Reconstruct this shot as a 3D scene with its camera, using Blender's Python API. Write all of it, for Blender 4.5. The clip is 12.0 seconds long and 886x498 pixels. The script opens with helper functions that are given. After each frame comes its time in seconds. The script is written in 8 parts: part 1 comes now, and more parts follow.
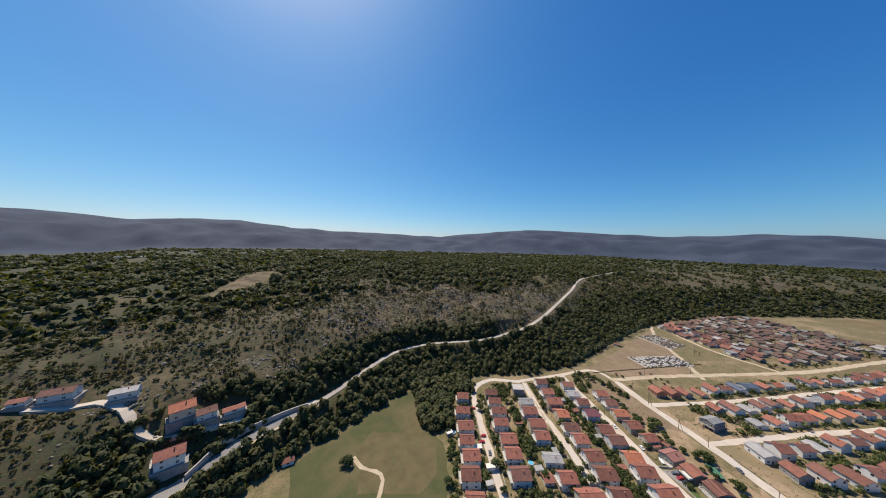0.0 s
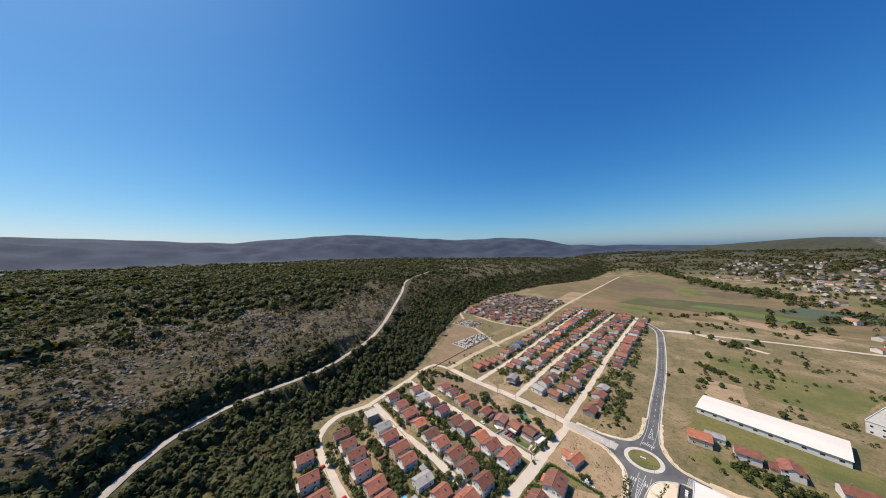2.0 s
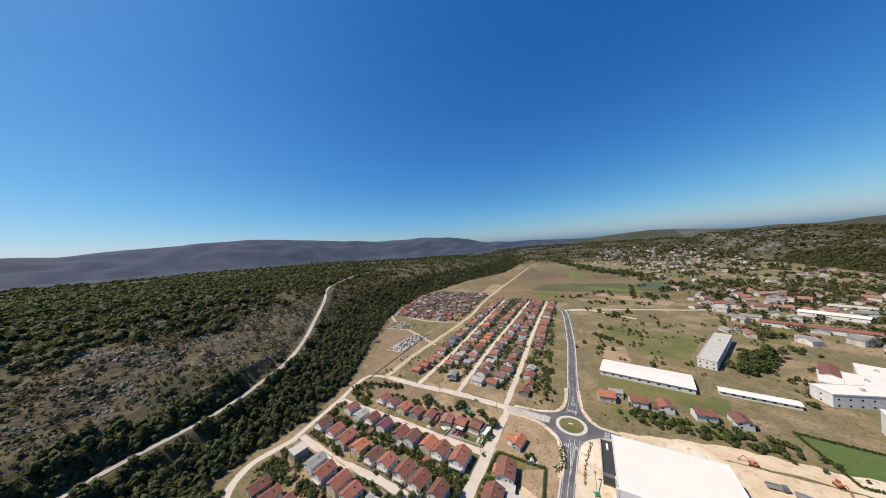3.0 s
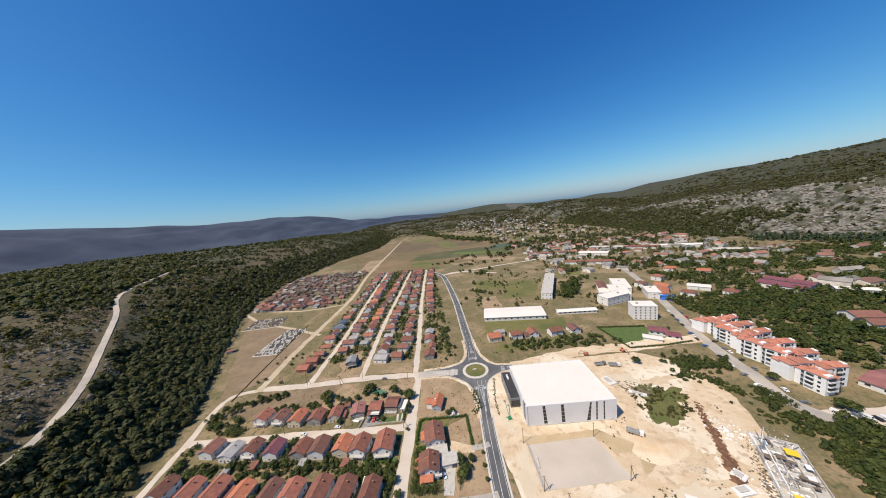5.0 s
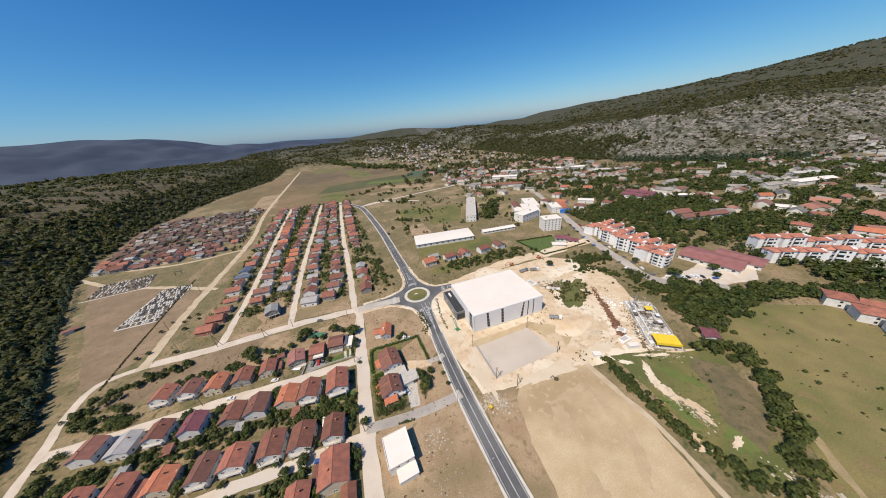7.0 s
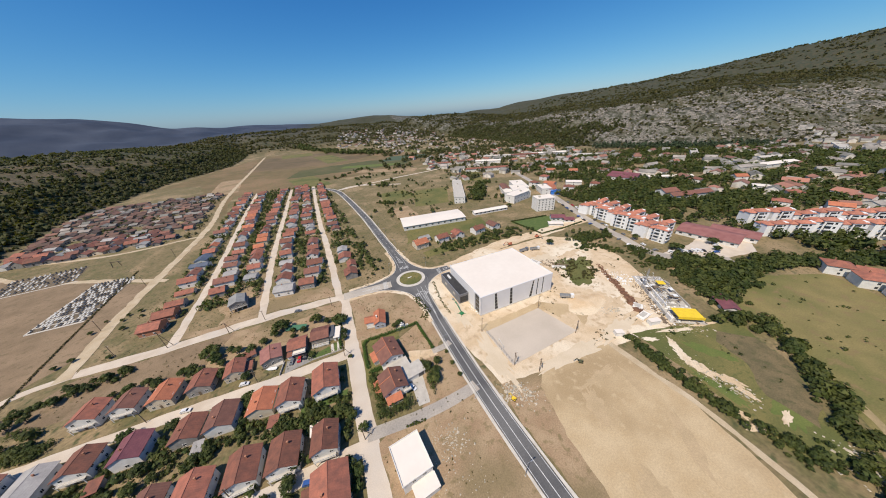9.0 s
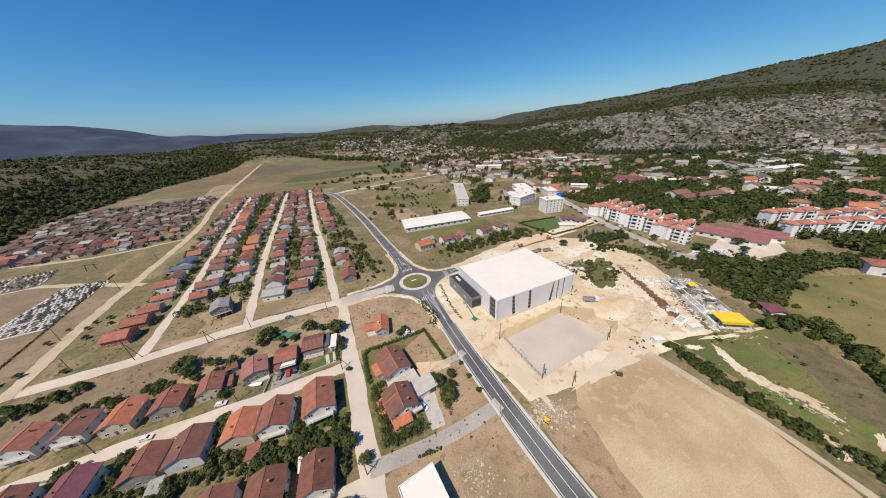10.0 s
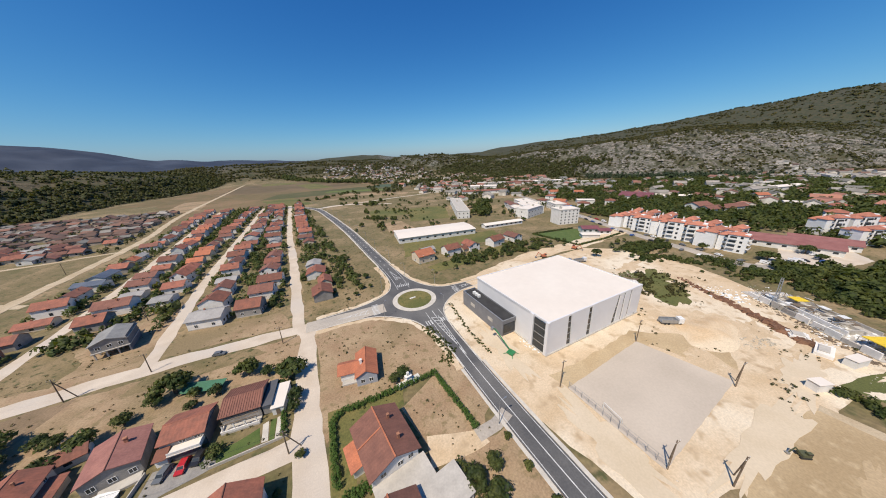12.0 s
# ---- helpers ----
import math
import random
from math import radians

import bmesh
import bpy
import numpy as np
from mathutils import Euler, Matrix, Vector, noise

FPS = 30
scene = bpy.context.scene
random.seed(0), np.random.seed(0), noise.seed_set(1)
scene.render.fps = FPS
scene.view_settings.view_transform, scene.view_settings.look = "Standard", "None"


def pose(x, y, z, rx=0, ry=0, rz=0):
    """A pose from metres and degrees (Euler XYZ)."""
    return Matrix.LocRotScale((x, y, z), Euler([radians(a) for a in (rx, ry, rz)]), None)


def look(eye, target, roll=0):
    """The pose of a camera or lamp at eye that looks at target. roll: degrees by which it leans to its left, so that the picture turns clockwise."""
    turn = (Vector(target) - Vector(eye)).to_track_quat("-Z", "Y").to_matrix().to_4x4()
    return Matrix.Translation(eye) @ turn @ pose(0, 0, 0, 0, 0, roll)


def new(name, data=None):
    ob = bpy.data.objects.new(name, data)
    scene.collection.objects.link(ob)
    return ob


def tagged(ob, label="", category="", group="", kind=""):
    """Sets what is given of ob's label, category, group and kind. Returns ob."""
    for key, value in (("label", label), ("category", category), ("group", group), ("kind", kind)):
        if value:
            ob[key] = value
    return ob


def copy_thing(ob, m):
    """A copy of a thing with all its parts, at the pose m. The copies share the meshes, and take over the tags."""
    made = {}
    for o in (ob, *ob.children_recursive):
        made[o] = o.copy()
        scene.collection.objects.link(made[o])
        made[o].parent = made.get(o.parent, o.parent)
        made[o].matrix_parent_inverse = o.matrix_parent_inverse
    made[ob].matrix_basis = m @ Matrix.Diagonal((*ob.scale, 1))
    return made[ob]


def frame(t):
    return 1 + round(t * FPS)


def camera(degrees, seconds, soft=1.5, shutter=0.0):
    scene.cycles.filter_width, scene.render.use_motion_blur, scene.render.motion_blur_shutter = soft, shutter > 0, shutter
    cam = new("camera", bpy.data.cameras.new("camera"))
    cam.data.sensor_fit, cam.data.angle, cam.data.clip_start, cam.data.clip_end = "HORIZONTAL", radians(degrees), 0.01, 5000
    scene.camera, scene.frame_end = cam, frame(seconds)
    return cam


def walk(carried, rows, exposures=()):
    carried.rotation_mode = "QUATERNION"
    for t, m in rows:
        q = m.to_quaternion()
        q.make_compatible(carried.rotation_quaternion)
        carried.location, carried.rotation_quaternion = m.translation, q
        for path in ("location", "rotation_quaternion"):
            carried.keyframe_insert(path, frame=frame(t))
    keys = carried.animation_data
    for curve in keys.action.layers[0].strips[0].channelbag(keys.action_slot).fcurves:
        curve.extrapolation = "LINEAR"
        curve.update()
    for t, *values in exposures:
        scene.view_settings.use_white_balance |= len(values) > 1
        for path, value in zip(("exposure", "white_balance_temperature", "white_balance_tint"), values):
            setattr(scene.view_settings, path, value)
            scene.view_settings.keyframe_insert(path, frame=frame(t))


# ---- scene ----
cam = camera(120.2, 12.0, soft=1.0)
PATH = [
    (0, (86.64, -203.12, 144.38), (76.638, -203.131, 144.298), 0.97),
    (0.5, (79.24, -208.18, 146.66), (69.399, -206.429, 146.650), 0.77),
    (1, (70.41, -213.39, 148.77), (61.026, -209.922, 148.790), 0.49),
    (1.5, (61.85, -215.61, 149.29), (53.169, -210.647, 149.344), -0.33),
    (2, (53.94, -217.21, 149.05), (46.162, -210.925, 149.112), -1.53),
    (2.5, (45.72, -217.44, 148.47), (38.988, -210.046, 148.501), -2.85),
    (3, (37.74, -216.62, 147.53), (32.128, -208.337, 147.470), -4.16),
    (3.5, (29.93, -214.72, 146.33), (25.482, -205.768, 146.080), -5.32),
    (5.5, (-1.45, -202.88, 137.64), (-1.453, -193.098, 135.565), -6.67),
    (6, (-5.92, -198.31, 135.66), (-5.124, -188.772, 132.769), -6.68),
    (6.5, (-9.56, -193.71, 133.48), (-8.101, -184.513, 129.831), -6.39),
    (7, (-13.24, -189.06, 130.92), (-11.308, -180.230, 126.642), -5.81),
    (7.5, (-16.29, -183.83, 126.91), (-14.046, -175.280, 122.236), -5.23),
    (9.5, (-27.83, -162.19, 105.84), (-25.009, -153.752, 101.274), -4.06),
    (10, (-29.52, -154.17, 98.72), (-26.595, -145.641, 94.403), -3.88),
    (10.5, (-29.94, -144.66, 91.06), (-26.952, -136.029, 86.995), -3.81),
    (11, (-29.49, -134.61, 83.23), (-26.391, -125.905, 79.420), -3.64),
    (11.5, (-28.92, -124.14, 75.25), (-25.634, -115.391, 71.706), -3.07),
    (12, (-28.85, -114.06, 67.93), (-25.276, -105.322, 64.627), -2.49),
]
walk(cam, [(t, look(eye, target, roll)) for t, eye, target, roll in PATH],
     exposures=((0.0, -0.22), (3.6, -0.18), (5.4, -0.18), (7.5, -0.26), (12.0, -0.28)))

# ---- world and sun ----
world = bpy.data.worlds.new("world")
scene.world = world
world.use_nodes = True
sky = world.node_tree.nodes.new("ShaderNodeTexSky")
sky.sky_type, sky.sun_disc = "NISHITA", False
sky.sun_elevation, sky.sun_rotation = radians(58), radians(235)
sky.altitude, sky.air_density, sky.dust_density, sky.ozone_density = 300, 1.0, 1.0, 8.0
# dry summer air: deep blue overhead, pale towards the horizon
split = world.node_tree.nodes.new("ShaderNodeSeparateColor")
tone = world.node_tree.nodes.new("ShaderNodeCombineColor")
world.node_tree.links.new(sky.outputs[0], split.inputs[0])
for k, (power, share) in enumerate(((1.8, 0.0405), (1.2, 0.0945), (0.8, 0.1950))):
    bend, gain = (world.node_tree.nodes.new("ShaderNodeMath") for _ in range(2))
    bend.operation, gain.operation = "POWER", "MULTIPLY"
    bend.inputs[1].default_value, gain.inputs[1].default_value = power, share / 0.1
    world.node_tree.links.new(split.outputs[k], bend.inputs[0])
    world.node_tree.links.new(bend.outputs[0], gain.inputs[0])
    world.node_tree.links.new(gain.outputs[0], tone.inputs[k])
world.node_tree.links.new(tone.outputs[0], world.node_tree.nodes["Background"].inputs[0])
world.node_tree.nodes["Background"].inputs[1].default_value = 0.1
sun = new("sun", bpy.data.lights.new("sun", "SUN"))
sun.data.energy, sun.data.angle, sun.data.color = 5.9, radians(0.5), (1.0, 0.89, 0.745)
sun.matrix_basis = look((-82, -57, 160), (0, 0, 0))


# ---- materials ----
def mat(name, c1, c2, size=6.0, fine=0.4, rough=0.85, bump=0.3, rnd=0.0, island=0.0, metal=0.0, patch=None, stripe=None, speck=0.14, tuft=None, leafy=0.0):
    """A surface of two colours mixed by noise at two sizes in metres, with fine relief.
    rnd: spread of brightness from object to object; island: from piece to piece; patch: a third colour in large patches; stripe: (metres, depth) ribs."""
    m = bpy.data.materials.new(name)
    m.use_nodes = True
    nt = m.node_tree
    bsdf = nt.nodes["Principled BSDF"]
    bsdf.inputs["Roughness"].default_value, bsdf.inputs["Metallic"].default_value = rough, metal
    geo = nt.nodes.new("ShaderNodeNewGeometry")

    def noise_at(metres, detail, lo, hi):
        n = nt.nodes.new("ShaderNodeTexNoise")
        n.inputs["Scale"].default_value, n.inputs["Detail"].default_value = 1 / metres, detail
        nt.links.new(geo.outputs["Position"], n.inputs["Vector"])
        r = nt.nodes.new("ShaderNodeMapRange")
        r.inputs["From Min"].default_value, r.inputs["From Max"].default_value = lo, hi
        nt.links.new(n.outputs["Fac"], r.inputs["Value"])
        return r.outputs["Result"]

    def mix(fac, a, b, kind="MIX"):
        x = nt.nodes.new("ShaderNodeMix")
        x.data_type, x.blend_type = "RGBA", kind
        for socket, v in ((x.inputs[0], fac), (x.inputs[6], a), (x.inputs[7], b)):
            if isinstance(v, (int, float)):
                socket.default_value = v
            elif isinstance(v, tuple):
                socket.default_value = (*v, 1)
            else:
                nt.links.new(v, socket)
        return x.outputs[2]

    col = mix(noise_at(size, 5, 0.35, 0.65), c1, c2)
    if patch:
        col = mix(noise_at(size * 5, 4, 0.48, 0.62), col, patch)
    if tuft:
        col = mix(noise_at(tuft[1], 7, 0.54, 0.68), col, tuft[0])
    grain = noise_at(fine, 6, 0.3, 0.7)
    dark = mix(grain, (1 - speck,) * 3, (1 + speck * 0.8,) * 3)
    col = mix(1.0, col, dark, "MULTIPLY")
    for amount, source in ((rnd, "ShaderNodeObjectInfo"), (island, None)):
        if amount:
            value = nt.nodes.new(source).outputs["Random"] if source else geo.outputs["Random Per Island"]
            shade = mix(value, (1 - amount, 1 - amount * 0.9, 1 - amount), (1 + amount, 1 + amount * 0.8, 1 + amount * 0.6))
            col = mix(1.0, col, shade, "MULTIPLY")
    nt.links.new(col, bsdf.inputs["Base Color"])
    height_in = grain
    if stripe:
        w = nt.nodes.new("ShaderNodeTexWave")
        w.inputs["Scale"].default_value, w.inputs["Distortion"].default_value = 0.314 / stripe[0], 0.3
        tc = nt.nodes.new("ShaderNodeTexCoord")
        nt.links.new(tc.outputs["Object"], w.inputs["Vector"])
        w.bands_direction = stripe[2]
        height_in = w.outputs["Fac"]
    if bump:
        b = nt.nodes.new("ShaderNodeBump")
        b.inputs["Strength"].default_value, b.inputs["Distance"].default_value = bump, stripe[1] if stripe else fine * 0.3
        nt.links.new(height_in, b.inputs["Height"])
        nt.links.new(b.outputs[0], bsdf.inputs["Normal"])
    if leafy:
        # thin leaves let some light through
        through_leaf = nt.nodes.new("ShaderNodeBsdfTranslucent")
        nt.links.new(mix(1.0, col, (1.25, 1.2, 0.6), "MULTIPLY"), through_leaf.inputs["Color"])
        both = nt.nodes.new("ShaderNodeMixShader")
        both.inputs[0].default_value = leafy
        nt.links.new(bsdf.outputs[0], both.inputs[1])
        nt.links.new(through_leaf.outputs[0], both.inputs[2])
        nt.links.new(both.outputs[0], nt.nodes["Material Output"].inputs["Surface"])
    return m


ASPHALT = mat("asphalt", (0.080, 0.079, 0.080), (0.112, 0.109, 0.106), 6, 0.5, 0.8, 0.2, patch=(0.14, 0.136, 0.13))
OLD_ASPHALT = mat("worn_asphalt", (0.31, 0.28, 0.245), (0.40, 0.355, 0.30), 9, 0.6, 0.9, 0.15, patch=(0.46, 0.40, 0.325))
LINE = mat("road_paint", (0.66, 0.66, 0.64), (0.42, 0.42, 0.40), 2, 0.2, 0.7, 0.1)
FIELD_BROWN = mat("brown_field", (0.235, 0.165, 0.098), (0.185, 0.13, 0.074), 9, 0.5, 0.95, 0.2, patch=(0.27, 0.19, 0.115), speck=0.2, tuft=((0.16, 0.118, 0.062), 3.0))
GRAVEL = mat("pale_gravel", (0.59, 0.505, 0.405), (0.50, 0.415, 0.32), 7, 0.35, 0.95, 0.12, speck=0.08, patch=(0.52, 0.46, 0.39))
TRACK = mat("dirt_track", (0.50, 0.41, 0.285), (0.42, 0.325, 0.205), 8, 0.35, 0.95, 0.12)
KERB = mat("kerb_concrete", (0.58, 0.54, 0.47), (0.48, 0.44, 0.38), 3, 0.3, 0.9, 0.1, speck=0.08)
SAND = mat("sandy_lot", (0.62, 0.49, 0.335), (0.53, 0.395, 0.245), 9, 0.5, 0.95, 0.12, patch=(0.69, 0.60, 0.46), tuft=((0.44, 0.325, 0.20), 4.0))
PITCH = mat("pitch_gravel", (0.45, 0.385, 0.31), (0.50, 0.43, 0.35), 14, 0.6, 0.95, 0.05, patch=(0.55, 0.475, 0.385), speck=0.05)
TAN_FIELD = mat("mown_tan_field", (0.50, 0.385, 0.235), (0.44, 0.325, 0.185), 9, 0.5, 0.95, 0.12, patch=(0.36, 0.262, 0.145), tuft=((0.46, 0.35, 0.21), 3.0))
DRY_GRASS = mat("dry_grass", (0.215, 0.159, 0.079), (0.146, 0.120, 0.050), 6, 0.5, 0.95, 0.2, patch=(0.267, 0.194, 0.103), speck=0.25, tuft=((0.073, 0.076, 0.026), 2.2))
DRY_SOIL = mat("dry_soil", (0.30, 0.200, 0.116), (0.37, 0.268, 0.160), 8, 0.5, 0.95, 0.2, patch=(0.225, 0.168, 0.088), speck=0.2, tuft=((0.216, 0.162, 0.081), 2.6))
DAMP_SAND = mat("trodden_sand", (0.57, 0.44, 0.29), (0.50, 0.375, 0.235), 5, 0.5, 0.95, 0.15, tuft=((0.60, 0.48, 0.33), 3.0))
OLIVE_GRASS = mat("olive_meadow", (0.180, 0.151, 0.050), (0.131, 0.124, 0.037), 9, 0.5, 0.95, 0.2, patch=(0.099, 0.108, 0.028), speck=0.25, tuft=((0.090, 0.099, 0.027), 2.4))
GREEN_GRASS = mat("green_grass", (0.090, 0.126, 0.025), (0.131, 0.149, 0.036), 8, 0.5, 0.95, 0.2, speck=0.2)
LAWN = mat("lawn", (0.065, 0.105, 0.022), (0.095, 0.13, 0.032), 4, 0.3, 0.95, 0.4)
CROP = mat("dark_crop", (0.055, 0.085, 0.045), (0.075, 0.10, 0.06), 12, 0.9, 0.95, 0.4)
LEAF = mat("leaves", (0.043, 0.060, 0.013), (0.090, 0.088, 0.024), 10, 0.7, 0.75, 0.0, island=0.32, leafy=0.35)
BUSH_LEAF = mat("bush_leaves", (0.040, 0.066, 0.011), (0.100, 0.116, 0.025), 8, 0.7, 0.75, 0.0, island=0.45, leafy=0.4)
SCRUB = mat("scrub_leaves", (0.050, 0.058, 0.014), (0.100, 0.088, 0.028), 22, 0.9, 0.8, 0.0, island=0.4, leafy=0.35)
PINE = mat("conifer_leaves", (0.022, 0.042, 0.016), (0.035, 0.055, 0.02), 8, 0.6, 0.8, 0.0, island=0.3)
GARDEN_LEAF = mat("garden_leaves", (0.042, 0.072, 0.015), (0.098, 0.115, 0.028), 4, 0.5, 0.75, 0.0, rnd=0.25, island=0.45, leafy=0.35)
HEDGE_LEAF = mat("hedge_leaves", (0.055, 0.115, 0.016), (0.085, 0.15, 0.026), 2, 0.3, 0.75, 0.0, island=0.35, leafy=0.35)
BARK = mat("bark", (0.10, 0.075, 0.05), (0.15, 0.12, 0.085), 1, 0.1, 0.95, 0.5)
ROCK = mat("grey_limestone", (0.235, 0.208, 0.172), (0.145, 0.124, 0.098), 3, 0.4, 0.9, 0.6, island=0.3)
RUBBLE = mat("pale_rubble", (0.50, 0.45, 0.37), (0.36, 0.32, 0.26), 1, 0.3, 0.9, 0.4, island=0.3)
TILE = mat("red_roof_tiles", (0.285, 0.108, 0.072), (0.190, 0.080, 0.058), 2.2, 0.35, 0.85, 0.5, rnd=0.36, stripe=(0.9, 0.06, "Y"))
ORANGE_TILE = mat("orange_roof_tiles", (0.45, 0.158, 0.082), (0.35, 0.125, 0.068), 2.5, 0.35, 0.85, 0.5, rnd=0.12, stripe=(0.9, 0.06, "Y"))
BROWN_TILE = mat("brown_roof_tiles", (0.171, 0.077, 0.058), (0.221, 0.099, 0.072), 2.2, 0.35, 0.85, 0.5, rnd=0.2, stripe=(0.9, 0.06, "Y"))
GREY_ROOF = mat("grey_sheet_roof", (0.34, 0.33, 0.32), (0.26, 0.25, 0.245), 4, 0.5, 0.7, 0.4, rnd=0.2, stripe=(0.7, 0.05, "X"))
BLUE_ROOF = mat("slate_blue_roof", (0.07, 0.09, 0.13), (0.10, 0.12, 0.16), 4, 0.5, 0.6, 0.4, stripe=(0.7, 0.05, "X"))
PURPLE_ROOF = mat("maroon_sheet_roof", (0.16, 0.055, 0.065), (0.21, 0.075, 0.08), 4, 0.5, 0.6, 0.4, stripe=(0.7, 0.05, "X"))
WHITE_WALL = mat("white_render", (0.74, 0.72, 0.69), (0.64, 0.62, 0.58), 2.5, 0.3, 0.9, 0.15, rnd=0.1, speck=0.06)
CREAM_WALL = mat("cream_render", (0.62, 0.54, 0.42), (0.54, 0.46, 0.35), 2.5, 0.3, 0.9, 0.15, rnd=0.12, speck=0.06)
GREY_WALL = mat("bare_block_wall", (0.33, 0.31, 0.29), (0.25, 0.235, 0.22), 2, 0.25, 0.95, 0.3, rnd=0.15)
BRICK_WALL = mat("hollow_brick_wall", (0.40, 0.19, 0.115), (0.33, 0.15, 0.09), 2, 0.25, 0.95, 0.3, rnd=0.1)
CONCRETE = mat("concrete", (0.50, 0.465, 0.41), (0.41, 0.38, 0.335), 3, 0.4, 0.9, 0.1, speck=0.08)
WHITE_ROOF = mat("white_membrane_roof", (0.73, 0.665, 0.585), (0.70, 0.63, 0.55), 16, 2.5, 0.7, 0.0, speck=0.025)
WHITE_PANEL = mat("white_metal_panel", (0.70, 0.695, 0.70), (0.66, 0.655, 0.66), 6, 1.5, 0.5, 0.1, stripe=(1.0, 0.012, "X"), speck=0.03)
GREY_PANEL = mat("dark_grey_panel", (0.085, 0.087, 0.095), (0.11, 0.112, 0.12), 3, 0.4, 0.6, 0.1, speck=0.06)
GLASS = mat("window_glass", (0.025, 0.03, 0.035), (0.04, 0.045, 0.05), 1, 0.3, 0.12, 0.0)
FRAME_PAINT = mat("white_frame", (0.75, 0.75, 0.73), (0.68, 0.68, 0.66), 1, 0.2, 0.5, 0.0)
WOOD = mat("weathered_wood", (0.13, 0.095, 0.065), (0.20, 0.15, 0.10), 1.2, 0.15, 0.9, 0.4)
YELLOW = mat("yellow_formwork", (0.80, 0.56, 0.03), (0.72, 0.49, 0.03), 2, 0.3, 0.6, 0.1)
STEEL = mat("galvanised_steel", (0.42, 0.43, 0.44), (0.34, 0.35, 0.36), 1, 0.15, 0.45, 0.1, metal=0.6)
RUST = mat("rusty_red_soil", (0.13, 0.062, 0.035), (0.20, 0.105, 0.062), 2, 0.4, 0.95, 0.6, island=0.2)
BLACK = mat("black_rubber", (0.02, 0.02, 0.02), (0.03, 0.03, 0.03), 0.5, 0.1, 0.8, 0.1)
MARBLE = mat("pale_gravestone", (0.66, 0.65, 0.62), (0.52, 0.51, 0.49), 1, 0.2, 0.5, 0.1, island=0.25)
DARK_STONE = mat("dark_gravestone", (0.06, 0.06, 0.065), (0.11, 0.11, 0.11), 1, 0.2, 0.35, 0.1)
PAINTS = [mat("car_paint_" + n, c, tuple(v * 0.9 for v in c), 2, 0.2, 0.3, 0.0) for n, c in
          (("white", (0.72, 0.72, 0.72)), ("grey", (0.14, 0.15, 0.16)), ("red", (0.45, 0.02, 0.025)), ("black", (0.02, 0.02, 0.024)), ("blue", (0.04, 0.10, 0.30)))]
GREEN_PAINT = mat("green_machine_paint", (0.03, 0.22, 0.08), (0.04, 0.18, 0.07), 1, 0.2, 0.45, 0.0)
BLUE_PAINT = mat("blue_cladding", (0.03, 0.16, 0.55), (0.04, 0.19, 0.6), 2, 0.3, 0.5, 0.0)
POOL = mat("pool_water", (0.10, 0.42, 0.55), (0.14, 0.48, 0.6), 1, 0.2, 0.1, 0.0)


# ---- the lie of the land ----
def seg_dist(x, y, line):
    """Signed distance (left of the line is positive) and the place along a polyline."""
    best = np.full(x.shape, 1e9)
    sign, along = np.ones(x.shape), np.zeros(x.shape)
    for n, ((ax, ay), (bx, by)) in enumerate(zip(line[:-1], line[1:])):
        dx, dy = bx - ax, by - ay
        t = np.clip(((x - ax) * dx + (y - ay) * dy) / (dx * dx + dy * dy), 0, 1)
        d = np.hypot(x - ax - t * dx, y - ay - t * dy)
        near = d < best
        sign = np.where(near, np.sign(dx * (y - ay) - dy * (x - ax) + 1e-9), sign)
        along = np.where(near, n + t, along)
        best = np.where(near, d, best)
    return best * sign, along


def waves(x, y, size, seed):
    """Smooth relief between about -1 and 1 with bumps of that size."""
    rng = np.random.RandomState(seed)
    out = np.zeros(np.shape(x))
    for _ in range(9):
        a, k, p = rng.uniform(0, 6.283), 6.283 / (size * rng.uniform(0.6, 1.7)), rng.uniform(0, 6.283)
        out = out + np.sin((x * np.cos(a) + y * np.sin(a)) * k + p + 0.8 * np.sin((y * np.cos(a) - x * np.sin(a)) * k * 0.7 + p))
    return out / 4.5


def ease(v, a, b):
    t = np.clip((v - a) / (b - a), 0, 1)
    return t * t * (3 - 2 * t)


# feet of the two hills, south to north
WEST_FOOT = [(220, -560), (60, -420), (-40, -338), (-110, -283), (-185, -225), (-203, -165), (-205, -100), (-230, -40),
             (-302, 50), (-387, 165), (-418, 230), (-478, 390), (-490, 700), (-430, 1000), (-480, 1400), (-800, 2400), (-1200, 4500)]
EAST_FOOT = [(2500, -200), (1500, 30), (1150, 95), (930, 160), (770, 270), (670, 400), (610, 560), (600, 900), (560, 1300), (500, 1800), (600, 4500)]


